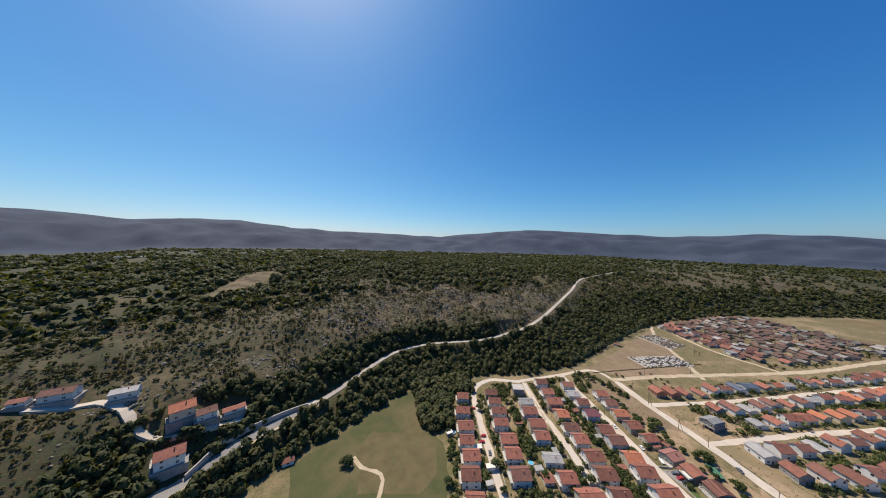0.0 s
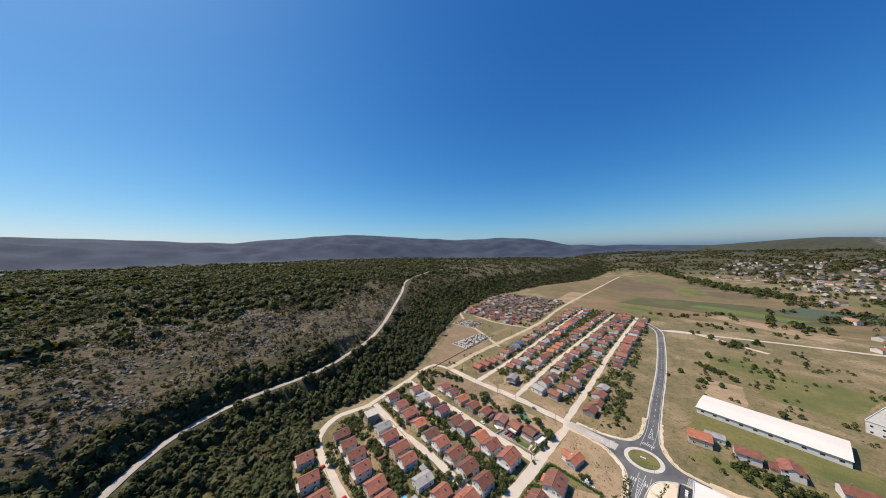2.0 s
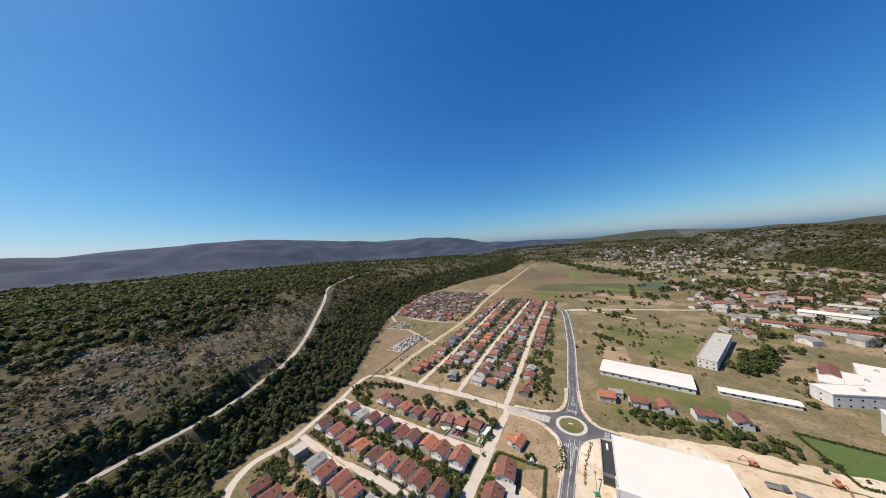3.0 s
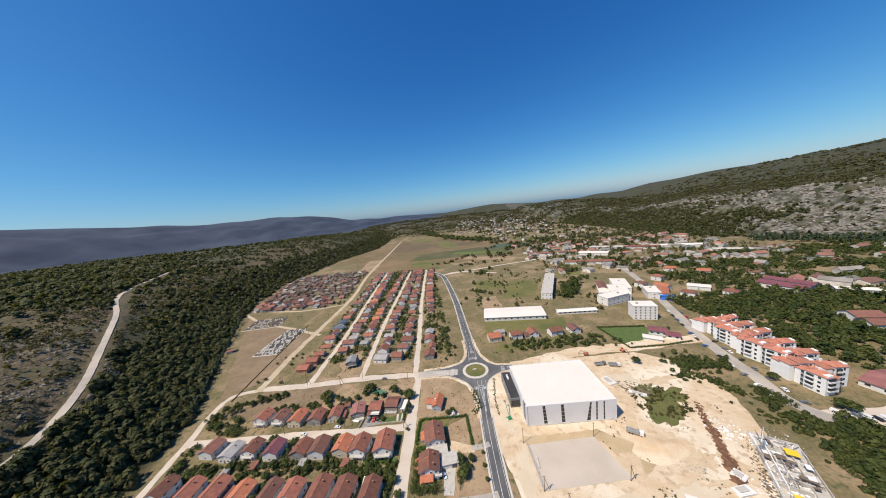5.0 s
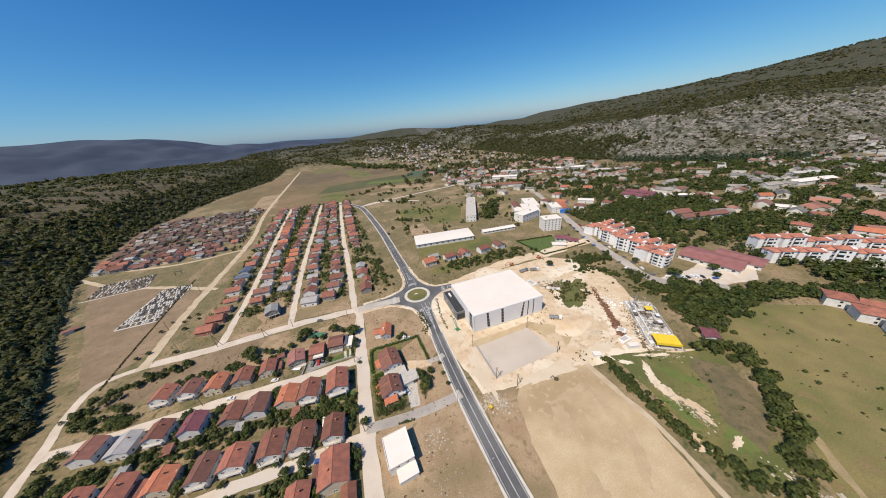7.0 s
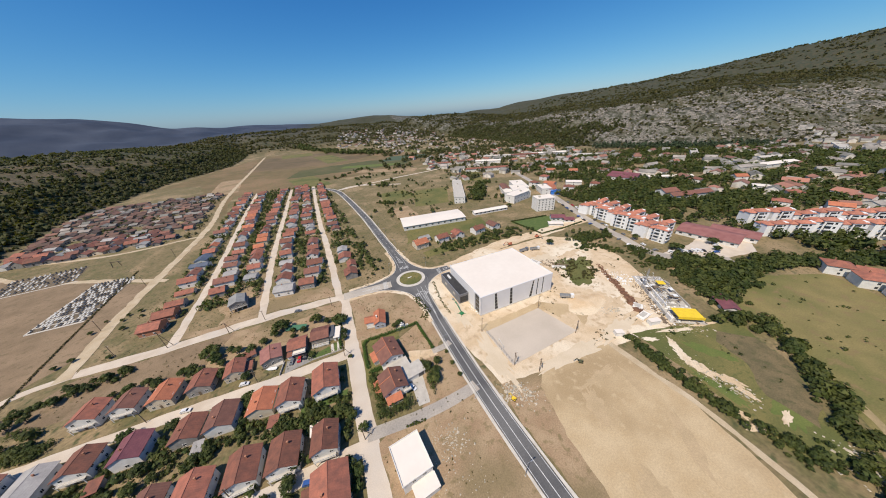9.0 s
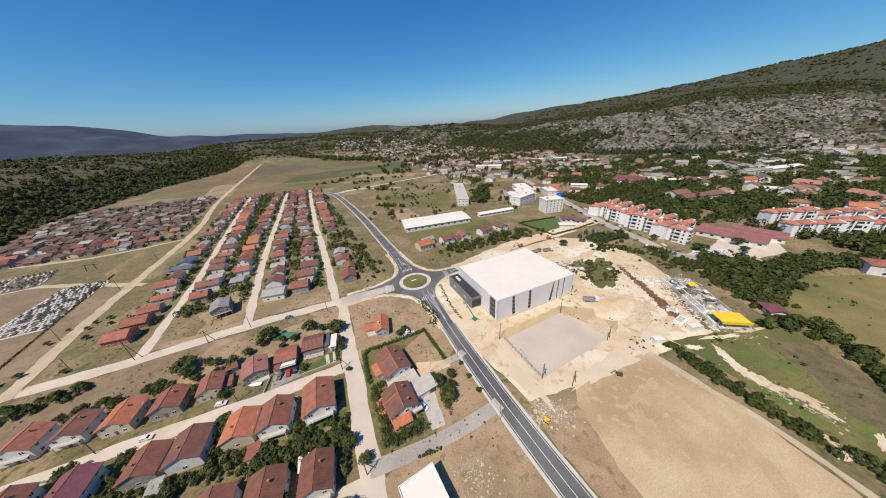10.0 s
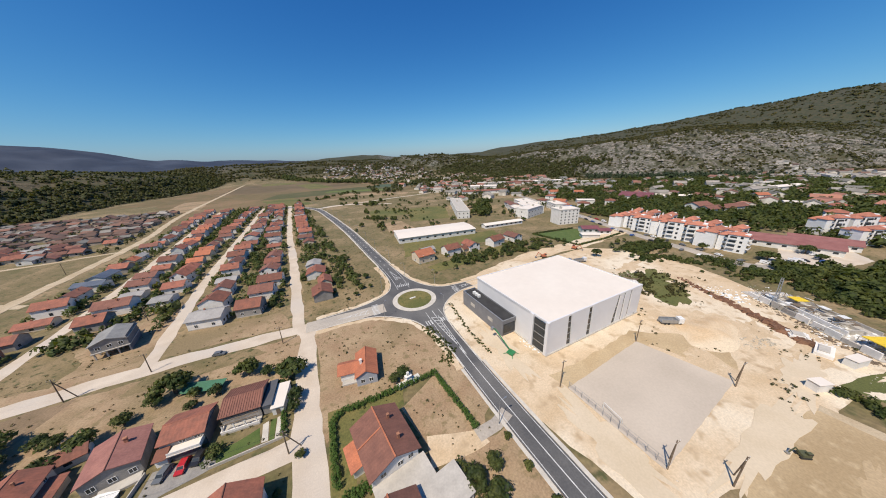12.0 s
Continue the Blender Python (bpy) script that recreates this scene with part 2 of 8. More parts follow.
def hills(x, y):
    x, y = np.asarray(x, float), np.asarray(y, float)
    d, along = seg_dist(x, y, WEST_FOOT)
    d = d + 7 * waves(x, y, 70, 3) * ease(d, 10, 60)
    west = np.interp(d, [-20, 0, 25, 50, 80, 120, 200, 320, 600, 3000], [0, 0, 12, 27, 44, 60, 78, 90, 98, 104])
    west = west * np.interp(along, [0, 3, 5, 8, 9, 11, 13, 15, 16], [0.7, 1, 1.05, 1, 0.95, 0.9, 0.85, 0.6, 0.5])
    west = west + ease(d, 30, 160) * (5 * waves(x, y, 130, 5) + 2 * waves(x, y, 38, 8))
    e, _ = seg_dist(x, y, EAST_FOOT)
    e = -e + 18 * waves(x, y, 150, 11) * ease(-e, 10, 80)
    east = np.interp(e, [0, 60, 110, 180, 350, 700, 1200, 2000], [0, 34, 62, 90, 140, 190, 225, 240])
    r, az = np.hypot(x, y + 180), np.degrees(np.arctan2(-x, y + 180))
    crest = 74 + r * np.tan(np.radians(np.interp(az, [-100, -80, -73, -66, -56, -43, -33, -24, -12, 0], [4.6, 4.6, 4.2, 3.8, 2.3, 1.3, 0.2, -0.6, -0.9, -0.9])))
    east = np.minimum(east, np.maximum(crest, 30)) + ease(e, 20, 120) * (9 * waves(x, y, 170, 13) + 3 * waves(x, y, 50, 17))
    dip = -20 * ease(x, 330, 680) * ease(y, -600, 0)
    # mountains all round, by their bearing (left of +y) and height over the horizon
    rise = np.interp(az, [-180, -120, -90, -80, -74, -66, -58, -50, -42, -34, -30, -24, -18, -12, -6, 0, 4, 11, 17, 24, 28, 33, 38, 47, 54, 60, 66, 72, 78, 84, 91, 99, 107, 115, 122, 130, 137, 142, 150, 165, 180],
                     [3.0, 3.6, 4.6, 5.0, 4.6, 3.8, 2.8, 2.0, 1.6, 0.9, 0.3, -0.1, -0.1, 0.2, 0.65, 0.3, -0.1, 0.2, 0.45, 0.7, 1.6, 2.4, 2.6, 2.4, 2.9, 3.4, 3.8, 3.95, 3.7, 3.1, 2.5, 2.7, 3.0, 3.1, 3.4, 4.2, 4.0, 3.4, 3.8, 3.2, 3.0])
    top = 132 + 4250 * np.tan(np.radians(rise + 0.12 * waves(az, az * 0.3, 9, 21)))
    far = ease(r, 2300, 4200) * top * (1 - 0.25 * ease(r, 4300, 4700)) + ease(r, 2200, 3000) * (1 - ease(r, 3600, 4200)) * 22 * waves(x, y, 420, 23)
    end = (34 * ease(r, 1480, 1900) + 52 * ease(r, 1800, 2500) + 9 * waves(x, y, 190, 29) * ease(r, 1450, 1900)) * ease(az, -35, -20) * (1 - ease(az, 14, 26))
    lift = np.where(d > 0, west, 0) + np.where(e > 0, east, 0) + dip + end
    return np.maximum(lift, far * ease(r, 2200, 3400))


HILL_ROAD = [(20, -402, 5), (-18, -372, 6.5), (-52, -351, 7.5), (-65, -345, 8.5), (-80, -337, 10.5), (-104, -322, 11.5), (-124, -306, 12.5), (-142, -295, 14), (-175, -279, 17),
             (-210, -257, 20), (-232, -218, 22), (-243, -153, 24), (-259, -112, 28.5), (-274, -84, 32), (-309, -47, 37.5), (-369, 2, 45), (-453, 69, 56), (-587, 166, 66), (-678, 308, 76)]


def height(x, y):
    """The ground, with a bench for the road along the hillside."""
    z = hills(x, y)
    if len(HILL_ROAD):
        d, along = seg_dist(np.asarray(x, float), np.asarray(y, float), [p[:2] for p in HILL_ROAD])
        bench = np.interp(along, range(len(HILL_ROAD)), [p[2] for p in HILL_ROAD])
        low = np.minimum(z, bench + 0.5)
        z = np.where((d < 0) & (along < len(HILL_ROAD) - 1.02), low + (z - low) * ease(-d, 50, 110), z)
        z = bench + (z - bench) * ease(np.abs(d), 5, 15)
    return z


def mesh_of(name, verts, faces, material=None, smooth=False):
    me = bpy.data.meshes.new(name)
    me.from_pydata(verts, [], faces)
    if smooth:
        me.polygons.foreach_set("use_smooth", [True] * len(me.polygons))
    if material:
        me.materials.append(material)
    return me


def quads_mesh(name, verts, material, k=4):
    """A mesh of loose faces of k corners each; columns 4 to 6, where given, are the corners' normals."""
    n = len(verts) // k
    me = bpy.data.meshes.new(name)
    verts = np.asarray(verts, np.float32)
    me.vertices.add(len(verts))
    me.vertices.foreach_set("co", verts[:, :3].ravel())
    me.loops.add(k * n)
    me.loops.foreach_set("vertex_index", np.arange(k * n, dtype=np.int32))
    me.polygons.add(n)
    me.polygons.foreach_set("loop_start", np.arange(0, k * n, k, dtype=np.int32))
    me.update(calc_edges=True)
    if verts.shape[1] == 6:
        me.attributes.new("custom_normal", "FLOAT_VECTOR", "POINT").data.foreach_set("vector", verts[:, 3:].ravel())
    me.materials.append(material)
    return me


def glade_share(x, y):
    """The mown brown field in the forest."""
    return 1 - ease(np.hypot((x + 292 + 0.4 * (y + 490)) / 3.6, y + 490 - 0.1 * (x + 292)), 19, 23)


def cover_at(x, y):
    """Shares of woodland floor, bare rock and far mountain heath tinted blue for haze."""
    d, along = seg_dist(x, y, WEST_FOOT)
    e = -seg_dist(x, y, EAST_FOOT)[0]
    r = np.hypot(x, y + 180)
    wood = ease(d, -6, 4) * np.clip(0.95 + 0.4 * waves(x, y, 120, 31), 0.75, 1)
    karst = ease(d, 45, 75) * (1 - ease(d, 170, 260)) * (1 - ease(y, -40, 60)) * (0.35 + 0.65 * ease(y, -400, -310))
    karst = np.maximum(karst, 0.8 * ease(d, 75, 115) * (1 - ease(d, 210, 320)) * ease(y, -60, 40) * (1 - ease(y, 700, 1000)))
    karst = np.clip(karst * (0.85 + 0.5 * waves(x, y, 60, 33)), 0, 1)
    glade = glade_share(x, y)
    karst = np.maximum(karst * (1 - glade), 0.75 * glade)
    rocky = ease(e, 12, 45) * (1 - ease(e, 240, 400)) * np.clip(0.9 + 0.6 * waves(x, y, 140, 37), 0.3, 1)
    rocky = rocky * (1 - 0.9 * ease(y, 480, 600) * (1 - ease(y, 1300, 1500)) * (1 - ease(e, 110, 200)))
    hill = ease(e, 0, 30)
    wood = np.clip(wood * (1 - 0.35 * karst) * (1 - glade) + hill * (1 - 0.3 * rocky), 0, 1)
    az = np.degrees(np.arctan2(-x, y + 180))
    closing = ease(r, 1500, 1800) * ease(az, -35, -20) * (1 - ease(az, 14, 26))
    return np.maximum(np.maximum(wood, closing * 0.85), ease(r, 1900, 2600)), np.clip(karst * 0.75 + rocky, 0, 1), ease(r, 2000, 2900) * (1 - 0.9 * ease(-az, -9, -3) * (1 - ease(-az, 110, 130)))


def build_ground():
    n = 372
    u = np.linspace(-1, 1, n)
    g = 4650 * (0.12 * u + 0.88 * np.sign(u) * np.abs(u) ** 5)
    X, Y = np.meshgrid(g - 60, g, indexing="xy")
    Z = height(X, Y)
    verts = np.stack([X, Y, Z], -1).reshape(-1, 3)
    i = np.arange(n * n).reshape(n, n)
    faces = np.stack([i[:-1, :-1], i[:-1, 1:], i[1:, 1:], i[1:, :-1]], -1).reshape(-1, 4)
    me = bpy.data.meshes.new("ground")
    me.from_pydata(verts.tolist(), [], faces.tolist())
    me.polygons.foreach_set("use_smooth", [True] * len(me.polygons))
    cover = me.attributes.new("cover", "FLOAT_VECTOR", "POINT")
    cover.data.foreach_set("vector", np.stack(cover_at(X, Y), -1).astype(np.float32).ravel())
    m = mat("land", (0.20, 0.15, 0.074), (0.13, 0.113, 0.044), 10, 1.5, 0.95, 0.4, patch=(0.29, 0.21, 0.115), speck=0.25, tuft=((0.085, 0.088, 0.032), 3.5))
    nt = m.node_tree
    bsdf = nt.nodes["Principled BSDF"]
    plain = bsdf.inputs["Base Color"].links[0].from_socket
    att = nt.nodes.new("ShaderNodeAttribute")
    att.attribute_name = "cover"
    sep = nt.nodes.new("ShaderNodeSeparateXYZ")
    nt.links.new(att.outputs["Vector"], sep.inputs[0])
    geo = nt.nodes.new("ShaderNodeNewGeometry")

    def ramp(size, detail, lo, hi, a, b):
        t = nt.nodes.new("ShaderNodeTexNoise")
        t.inputs["Scale"].default_value, t.inputs["Detail"].default_value = 1 / size, detail
        nt.links.new(geo.outputs["Position"], t.inputs["Vector"])
        c = nt.nodes.new("ShaderNodeValToRGB")
        c.color_ramp.elements[0].position, c.color_ramp.elements[1].position = lo, hi
        c.color_ramp.elements[0].color, c.color_ramp.elements[1].color = (*a, 1), (*b, 1)
        nt.links.new(t.outputs["Fac"], c.inputs[0])
        return c.outputs[0]

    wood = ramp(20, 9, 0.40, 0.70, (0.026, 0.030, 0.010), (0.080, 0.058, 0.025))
    rock = ramp(6, 9, 0.38, 0.68, (0.074, 0.050, 0.026), (0.170, 0.122, 0.076))
    cliff = ramp(16, 12, 0.41, 0.63, (0.040, 0.040, 0.022), (0.235, 0.215, 0.19))
    where = nt.nodes.new("ShaderNodeSeparateXYZ")
    nt.links.new(geo.outputs["Position"], where.inputs[0])
    side = nt.nodes.new("ShaderNodeMapRange")
    side.inputs["From Min"].default_value, side.inputs["From Max"].default_value = 300, 450
    nt.links.new(where.outputs[0], side.inputs["Value"])
    stone = nt.nodes.new("ShaderNodeMix")
    stone.data_type = "RGBA"
    nt.links.new(side.outputs["Result"], stone.inputs[0])
    nt.links.new(rock, stone.inputs[6])
    nt.links.new(cliff, stone.inputs[7])
    rock = stone.outputs[2]
    plants = ramp(3.2, 8, 0.50, 0.60, (0, 0, 0), (1, 1, 1))
    # far mountain heath, with the blue of distant haze put into its colour
    hazy_heath = ramp(240, 9, 0.36, 0.66, (0.017, 0.029, 0.056), (0.044, 0.058, 0.088))
    col = plain
    for out, other in zip(sep.outputs, (wood, rock, hazy_heath)):
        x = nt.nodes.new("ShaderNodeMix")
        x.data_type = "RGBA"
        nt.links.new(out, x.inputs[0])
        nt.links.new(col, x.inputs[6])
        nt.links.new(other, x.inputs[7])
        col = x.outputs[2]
        if other is rock:
            # low dark heath plants between the stones
            share = nt.nodes.new("ShaderNodeMath")
            share.operation = "MULTIPLY"
            nt.links.new(plants, share.inputs[0])
            nt.links.new(sep.outputs[0], share.inputs[1])
            low = nt.nodes.new("ShaderNodeMix")
            low.data_type = "RGBA"
            low.inputs[7].default_value = (0.045, 0.055, 0.018, 1)
            nt.links.new(share.outputs[0], low.inputs[0])
            nt.links.new(col, low.inputs[6])
            col = low.outputs[2]
    nt.links.new(col, bsdf.inputs["Base Color"])
    # ledges and gullies of the bare limestone
    ledge = ramp(22, 10, 0.30, 0.70, (0, 0, 0), (1, 1, 1))
    relief = nt.nodes.new("ShaderNodeBump")
    relief.inputs["Distance"].default_value = 9.0
    nt.links.new(sep.outputs[1], relief.inputs["Strength"])
    nt.links.new(ledge, relief.inputs["Height"])
    nt.links.new(bsdf.inputs["Normal"].links[0].from_socket, relief.inputs["Normal"])
    nt.links.new(relief.outputs[0], bsdf.inputs["Normal"])
    me.materials.append(m)
    tagged(new("ground", me), "dry valley floor rising to scrubby limestone hills and far mountains", "ground", kind="structure")


build_ground()


def smooth_line(pts, step=6.0):
    """A curve through the points, as evenly spaced places."""
    p = [Vector(q) for q in pts]
    p = [p[0] * 2 - p[1]] + p + [p[-1] * 2 - p[-2]]
    out = []
    for a, b, c, d in zip(p, p[1:], p[2:], p[3:]):
        n = max(2, int((c - b).length / step))
        for i in range(n):
            t = i / n
            out.append(0.5 * (2 * b + (c - a) * t + (2 * a - 5 * b + 4 * c - d) * t * t + (3 * b - a - 3 * c + d) * t ** 3))
    return out + [p[-2]]


def strip(pts, width, lift, depth, uneven=0.0, seed=0):
    """Corners and faces of a ribbon of that width along the points, lift above the ground, with sides going down by depth."""
    rng = random.Random(seed)
    line = [Vector(p[:2]) for p in pts]
    verts, faces = [], []
    for i, p in enumerate(line):
        t = (line[min(i + 1, len(line) - 1)] - line[max(i - 1, 0)]).normalized()
        s = Vector((-t.y, t.x))
        z = pts[i][2] if len(pts[i]) > 2 else float(height(p.x, p.y))
        a, b = (p + s * (width / 2 + rng.uniform(-uneven, uneven)), p - s * (width / 2 + rng.uniform(-uneven, uneven)))
        for q, dz in ((a, lift - depth), (a, lift), (b, lift), (b, lift - depth)):
            verts.append((q.x, q.y, z + dz))
        if i:
            k = 4 * i
            for j in range(3):
                faces.append((k - 4 + j, k + j, k + j + 1, k - 3 + j))
    return verts, faces


def road(name, pts, width, material, label, category="road", lift=0.06, depth=0.4, uneven=0.0):
    line = smooth_line(pts)
    ob = new(name, mesh_of(name, *strip(line, width, lift, depth, uneven, len(pts)), material))
    return tagged(ob, label, category, kind="structure")


def patch(name, corners, material, label, category="field", lift=0.03, wobble=1.5, seed=1, base=None):
    """A thin flat sheet with an uneven outline."""
    rng = random.Random(seed)
    ring = []
    for (ax, ay), (bx, by) in zip(corners, list(corners[1:]) + [corners[0]]):
        n = max(2, int(math.hypot(bx - ax, by - ay) / max(2.5, 3.0 * wobble)))
        for i in range(n):
            t = i / n
            ring.append((ax + (bx - ax) * t + rng.uniform(-wobble, wobble) * 0.6, ay + (by - ay) * t + rng.uniform(-wobble, wobble) * 0.6))
    if base is None:
        base = max(0.0, max(float(height(x, y)) for x, y in corners)) if max(abs(float(height(x, y))) for x, y in corners) > 0.5 else 0.0
    n = len(ring)
    verts = [(x, y, lift + base) for x, y in ring] + [(x, y, lift + base - 0.3) for x, y in ring]
    faces = [tuple(range(n))] + [(i, i + n, (i + 1) % n + n, (i + 1) % n) for i in range(n)]
    me = mesh_of(name, verts, faces, material)
    bm = bmesh.new()
    bm.from_mesh(me)
    bmesh.ops.recalc_face_normals(bm, faces=bm.faces)
    bmesh.ops.triangulate(bm, faces=[f for f in bm.faces if len(f.verts) > 4])
    bm.to_mesh(me)
    bm.free()
    return tagged(new(name, me), label, category, kind="structure")


# ---- roads ----
MAIN_N = [(-110, 405), (-84, 385), (-60, 350), (-46, 300), (-23, 180), (-9.2, 85), (-2.6, 38), (-1.4, 14)]
MAIN_S = [(5, -14), (6, -52), (9, -93), (12, -120), (15, -142), (20, -175), (28, -230), (36, -300)]
WEST = [(-15, -1), (-30, -1.2), (-50, -1.6), (-98, -3), (-151, -9), (-191, -11), (-215, -20), (-213, -43), (-205, -64), (-196, -95), (-188, -120)]
S1 = [(-50, -3), (-47, -40), (-45, -66), (-42, -101), (-40, -122), (-36, -150), (-33, -180)]
ROW_C = [(-48, -57), (-80, -60), (-114, -61), (-148, -63), (-172, -65), (-206, -66)]
ROW_B = [(-42, -107), (-80, -109), (-112, -111), (-140, -115), (-186, -114)]
ROW_A = [(-37, -160), (-60, -166), (-95, -168), (-140, -171), (-172, -169), (-190, -150), (-188, -118)]
ST_A = [(-150, -7), (-158, 75), (-173, 174), (-192, 300), (-209, 430)]
ST_B = [(-103, -1), (-116, 100), (-131, 260), (-146, 420)]
ST_C = [(-53, 0), (-66, 100), (-80, 197), (-106, 422)]
NORTH_TRACK = [(-195, -14), (-205, 59), (-222, 244), (-262, 434), (-320, 850), (-372, 1227)]
TOWN = [(300, 330), (262, 190), (230, 93), (207, 24), (198, -24), (193, -48), (204, -66), (232, -84)]
SITE_ROAD = [(34, 2.5), (58, 10), (100, 20), (136, 22), (170, 26), (205, 30)]
road("road", MAIN_N, 7.4, ASPHALT, "dark new asphalt road with white lines between the fields")
road("road", MAIN_S, 7.6, ASPHALT, "dark new asphalt road with white lines beside the sandy lot")
for line, side, width in ((MAIN_N, 4.5, 1.0), (MAIN_N, -4.5, 1.0), (MAIN_S, 4.4, 1.0), (MAIN_S, -4.4, 1.0)):
    pts = smooth_line(line)
    shifted = []
    for i, p in enumerate(pts):
        t = (pts[min(i + 1, len(pts) - 1)] - pts[max(i - 1, 0)]).normalized()
        shifted.append((p.x - t.y * side, p.y + t.x * side))
    shifted = [p for p in shifted if p[1] > 52 or p[1] < -50]
    ob = new("verge", mesh_of("verge", *strip(shifted, width, 0.10, 0.4, 0.15), KERB))
    tagged(ob, "pale concrete verge strip along the asphalt road", "kerb", kind="structure")
for line in (MAIN_N, MAIN_S):
    pts = smooth_line(line, 3.0)
    for side, dash in ((3.25, 0), (-3.25, 0), (0.0, 1)):
        verts, faces = [], []
        sh = []
        for i, p in enumerate(pts):
            t = (pts[min(i + 1, len(pts) - 1)] - pts[max(i - 1, 0)]).normalized()
            sh.append((p.x - t.y * side, p.y + t.x * side))
        runs = [sh[i:i + 2] for i in range(0, len(sh) - 1, 3)] if dash and line is MAIN_N else [sh]
        for run in runs:
            v, f = strip(run, 0.2 if side else 0.26, 0.085, 0.01)
            faces += [tuple(k + len(verts) for k in q) for q in f]
            verts += v
        ob = new("road_marking", mesh_of("road_marking", verts, faces, LINE))
        tagged(ob, "white painted line on the asphalt road", "road marking", kind="structure")
road("road", WEST[:3], 8.0, mat("dusty_asphalt", (0.40, 0.355, 0.30), (0.47, 0.415, 0.34), 7, 0.6, 0.9, 0.1, patch=(0.36, 0.325, 0.28)), "pale worn asphalt road leaving the roundabout", uneven=0.2)
road("road", WEST[2:6], 7.0, GRAVEL, "pale gravel road between the house blocks", lift=0.055, uneven=0.6)
road("road", WEST[5:], 4.6, GRAVEL, "narrow pale gravel road bending round the house block", lift=0.059, uneven=0.5)
for n, (name, line, width) in enumerate((("street", S1, 7.5), ("street", ROW_C, 6.0), ("street", ROW_B, 5.5), ("street", ROW_A, 5.5), ("street", ST_A, 5.2), ("street", ST_B, 5.2), ("street", ST_C, 5.4))):
    road(name, line, width, GRAVEL, "pale dusty gravel street between rows of houses", "street", 0.024 + 0.005 * n, uneven=0.5)
road("track", NORTH_TRACK, 7.0, TRACK, "straight dirt track across the plain", "track", 0.13, uneven=0.8)
road("track", [(-198, 92), (-255, 118), (-330, 150), (-400, 195)], 5.0, TRACK, "dirt track past the graveyard", "track", 0.042, uneven=0.6)
road("track", [(-220, 205), (-290, 190), (-380, 205)], 4.5, TRACK, "dirt track at the edge of the village", "track", 0.042, uneven=0.6)
road("street", TOWN, 9.0, OLD_ASPHALT, "grey town street with parked cars", "street", 0.05, uneven=0.3)
road("track", SITE_ROAD, 13.0, SAND, "sandy unpaved road past the sports hall", "track", 0.065, uneven=1.5)
road("street", [(8, -100), (1, -101.6), (-12, -103.2), (-23, -103.6), (-34, -103.4), (-42, -103)], 5.2, OLD_ASPHALT, "grey asphalt side street joining the main road", "street", 0.066, uneven=0.15)
road("street", [(6, -71.5), (1, -73.2), (-5, -73.8)], 3.6, OLD_ASPHALT, "short grey asphalt drive mouth", "street", 0.067, uneven=0.1)
road("track", [(218, -60), (194, -79), (172, -96), (160, -112), (166, -128), (150, -155), (138, -171), (128, -186), (110, -214)], 3.2, mat("trodden_meadow_path", (0.33, 0.25, 0.135), (0.25, 0.195, 0.095), 5, 0.4, 0.95, 0.1), "trodden earth path between hedgerow and meadow", "track", 0.062, uneven=0.7)
road("track", [(-86, -262), (-78, -254), (-75, -244), (-69, -238), (-52, -238)], 2.4, TRACK, "dirt track through the river meadow", "track", 0.075, uneven=0.4)
road("track", [(83, -106), (86, -128), (88, -146), (87, -170), (78, -238)], 2.6, TRACK, "pale dirt track along the mown field", "track", 0.07, uneven=0.5)
road("verge", HILL_ROAD[:7], 13.0, TRACK, "pale dirt shoulder beside the hillside road", "verge", 0.40, depth=2.5, uneven=1.2)
road("hill_road", HILL_ROAD[:7], 8.6, mat("grey_hill_asphalt", (0.175, 0.168, 0.160), (0.225, 0.212, 0.198), 8, 0.6, 0.9, 0.1, patch=(0.26, 0.24, 0.215)), "grey asphalt road at the foot of the hillside", lift=0.5, depth=2.5, uneven=0.2)
road("hill_road", HILL_ROAD[6:], 5.3, OLD_ASPHALT, "pale narrow asphalt road winding along the rocky hillside", lift=0.5, depth=2.5, uneven=0.2)
road("street", [(60, 330), (-20, 370), (-60, 352)], 6, GRAVEL, "pale road across the fields", "street", 0.045, uneven=0.4)
road("street", [(-60, 352), (60, 395), (190, 440), (330, 560)], 6, GRAVEL, "pale road across the fields", "street", 0.047, uneven=0.4)


def disc(name, r, z, material, label, category, r_in=0.0, drop=0.4, n=72, centre=(0, 1)):
    verts, faces = [], []
    for i in range(n):
        a = 6.28319 * i / n
        for q, dz in ((r, -drop), (r, 0), (r_in, 0)):
            verts.append((centre[0] + q * math.cos(a), centre[1] + q * math.sin(a), z + dz))
        k, m = 3 * i, 3 * ((i + 1) % n)
        faces += [(k, m, m + 1, k + 1), (k + 1, m + 1, m + 2, k + 2)]
    return tagged(new(name, mesh_of(name, verts, faces, material)), label, category, kind="structure")


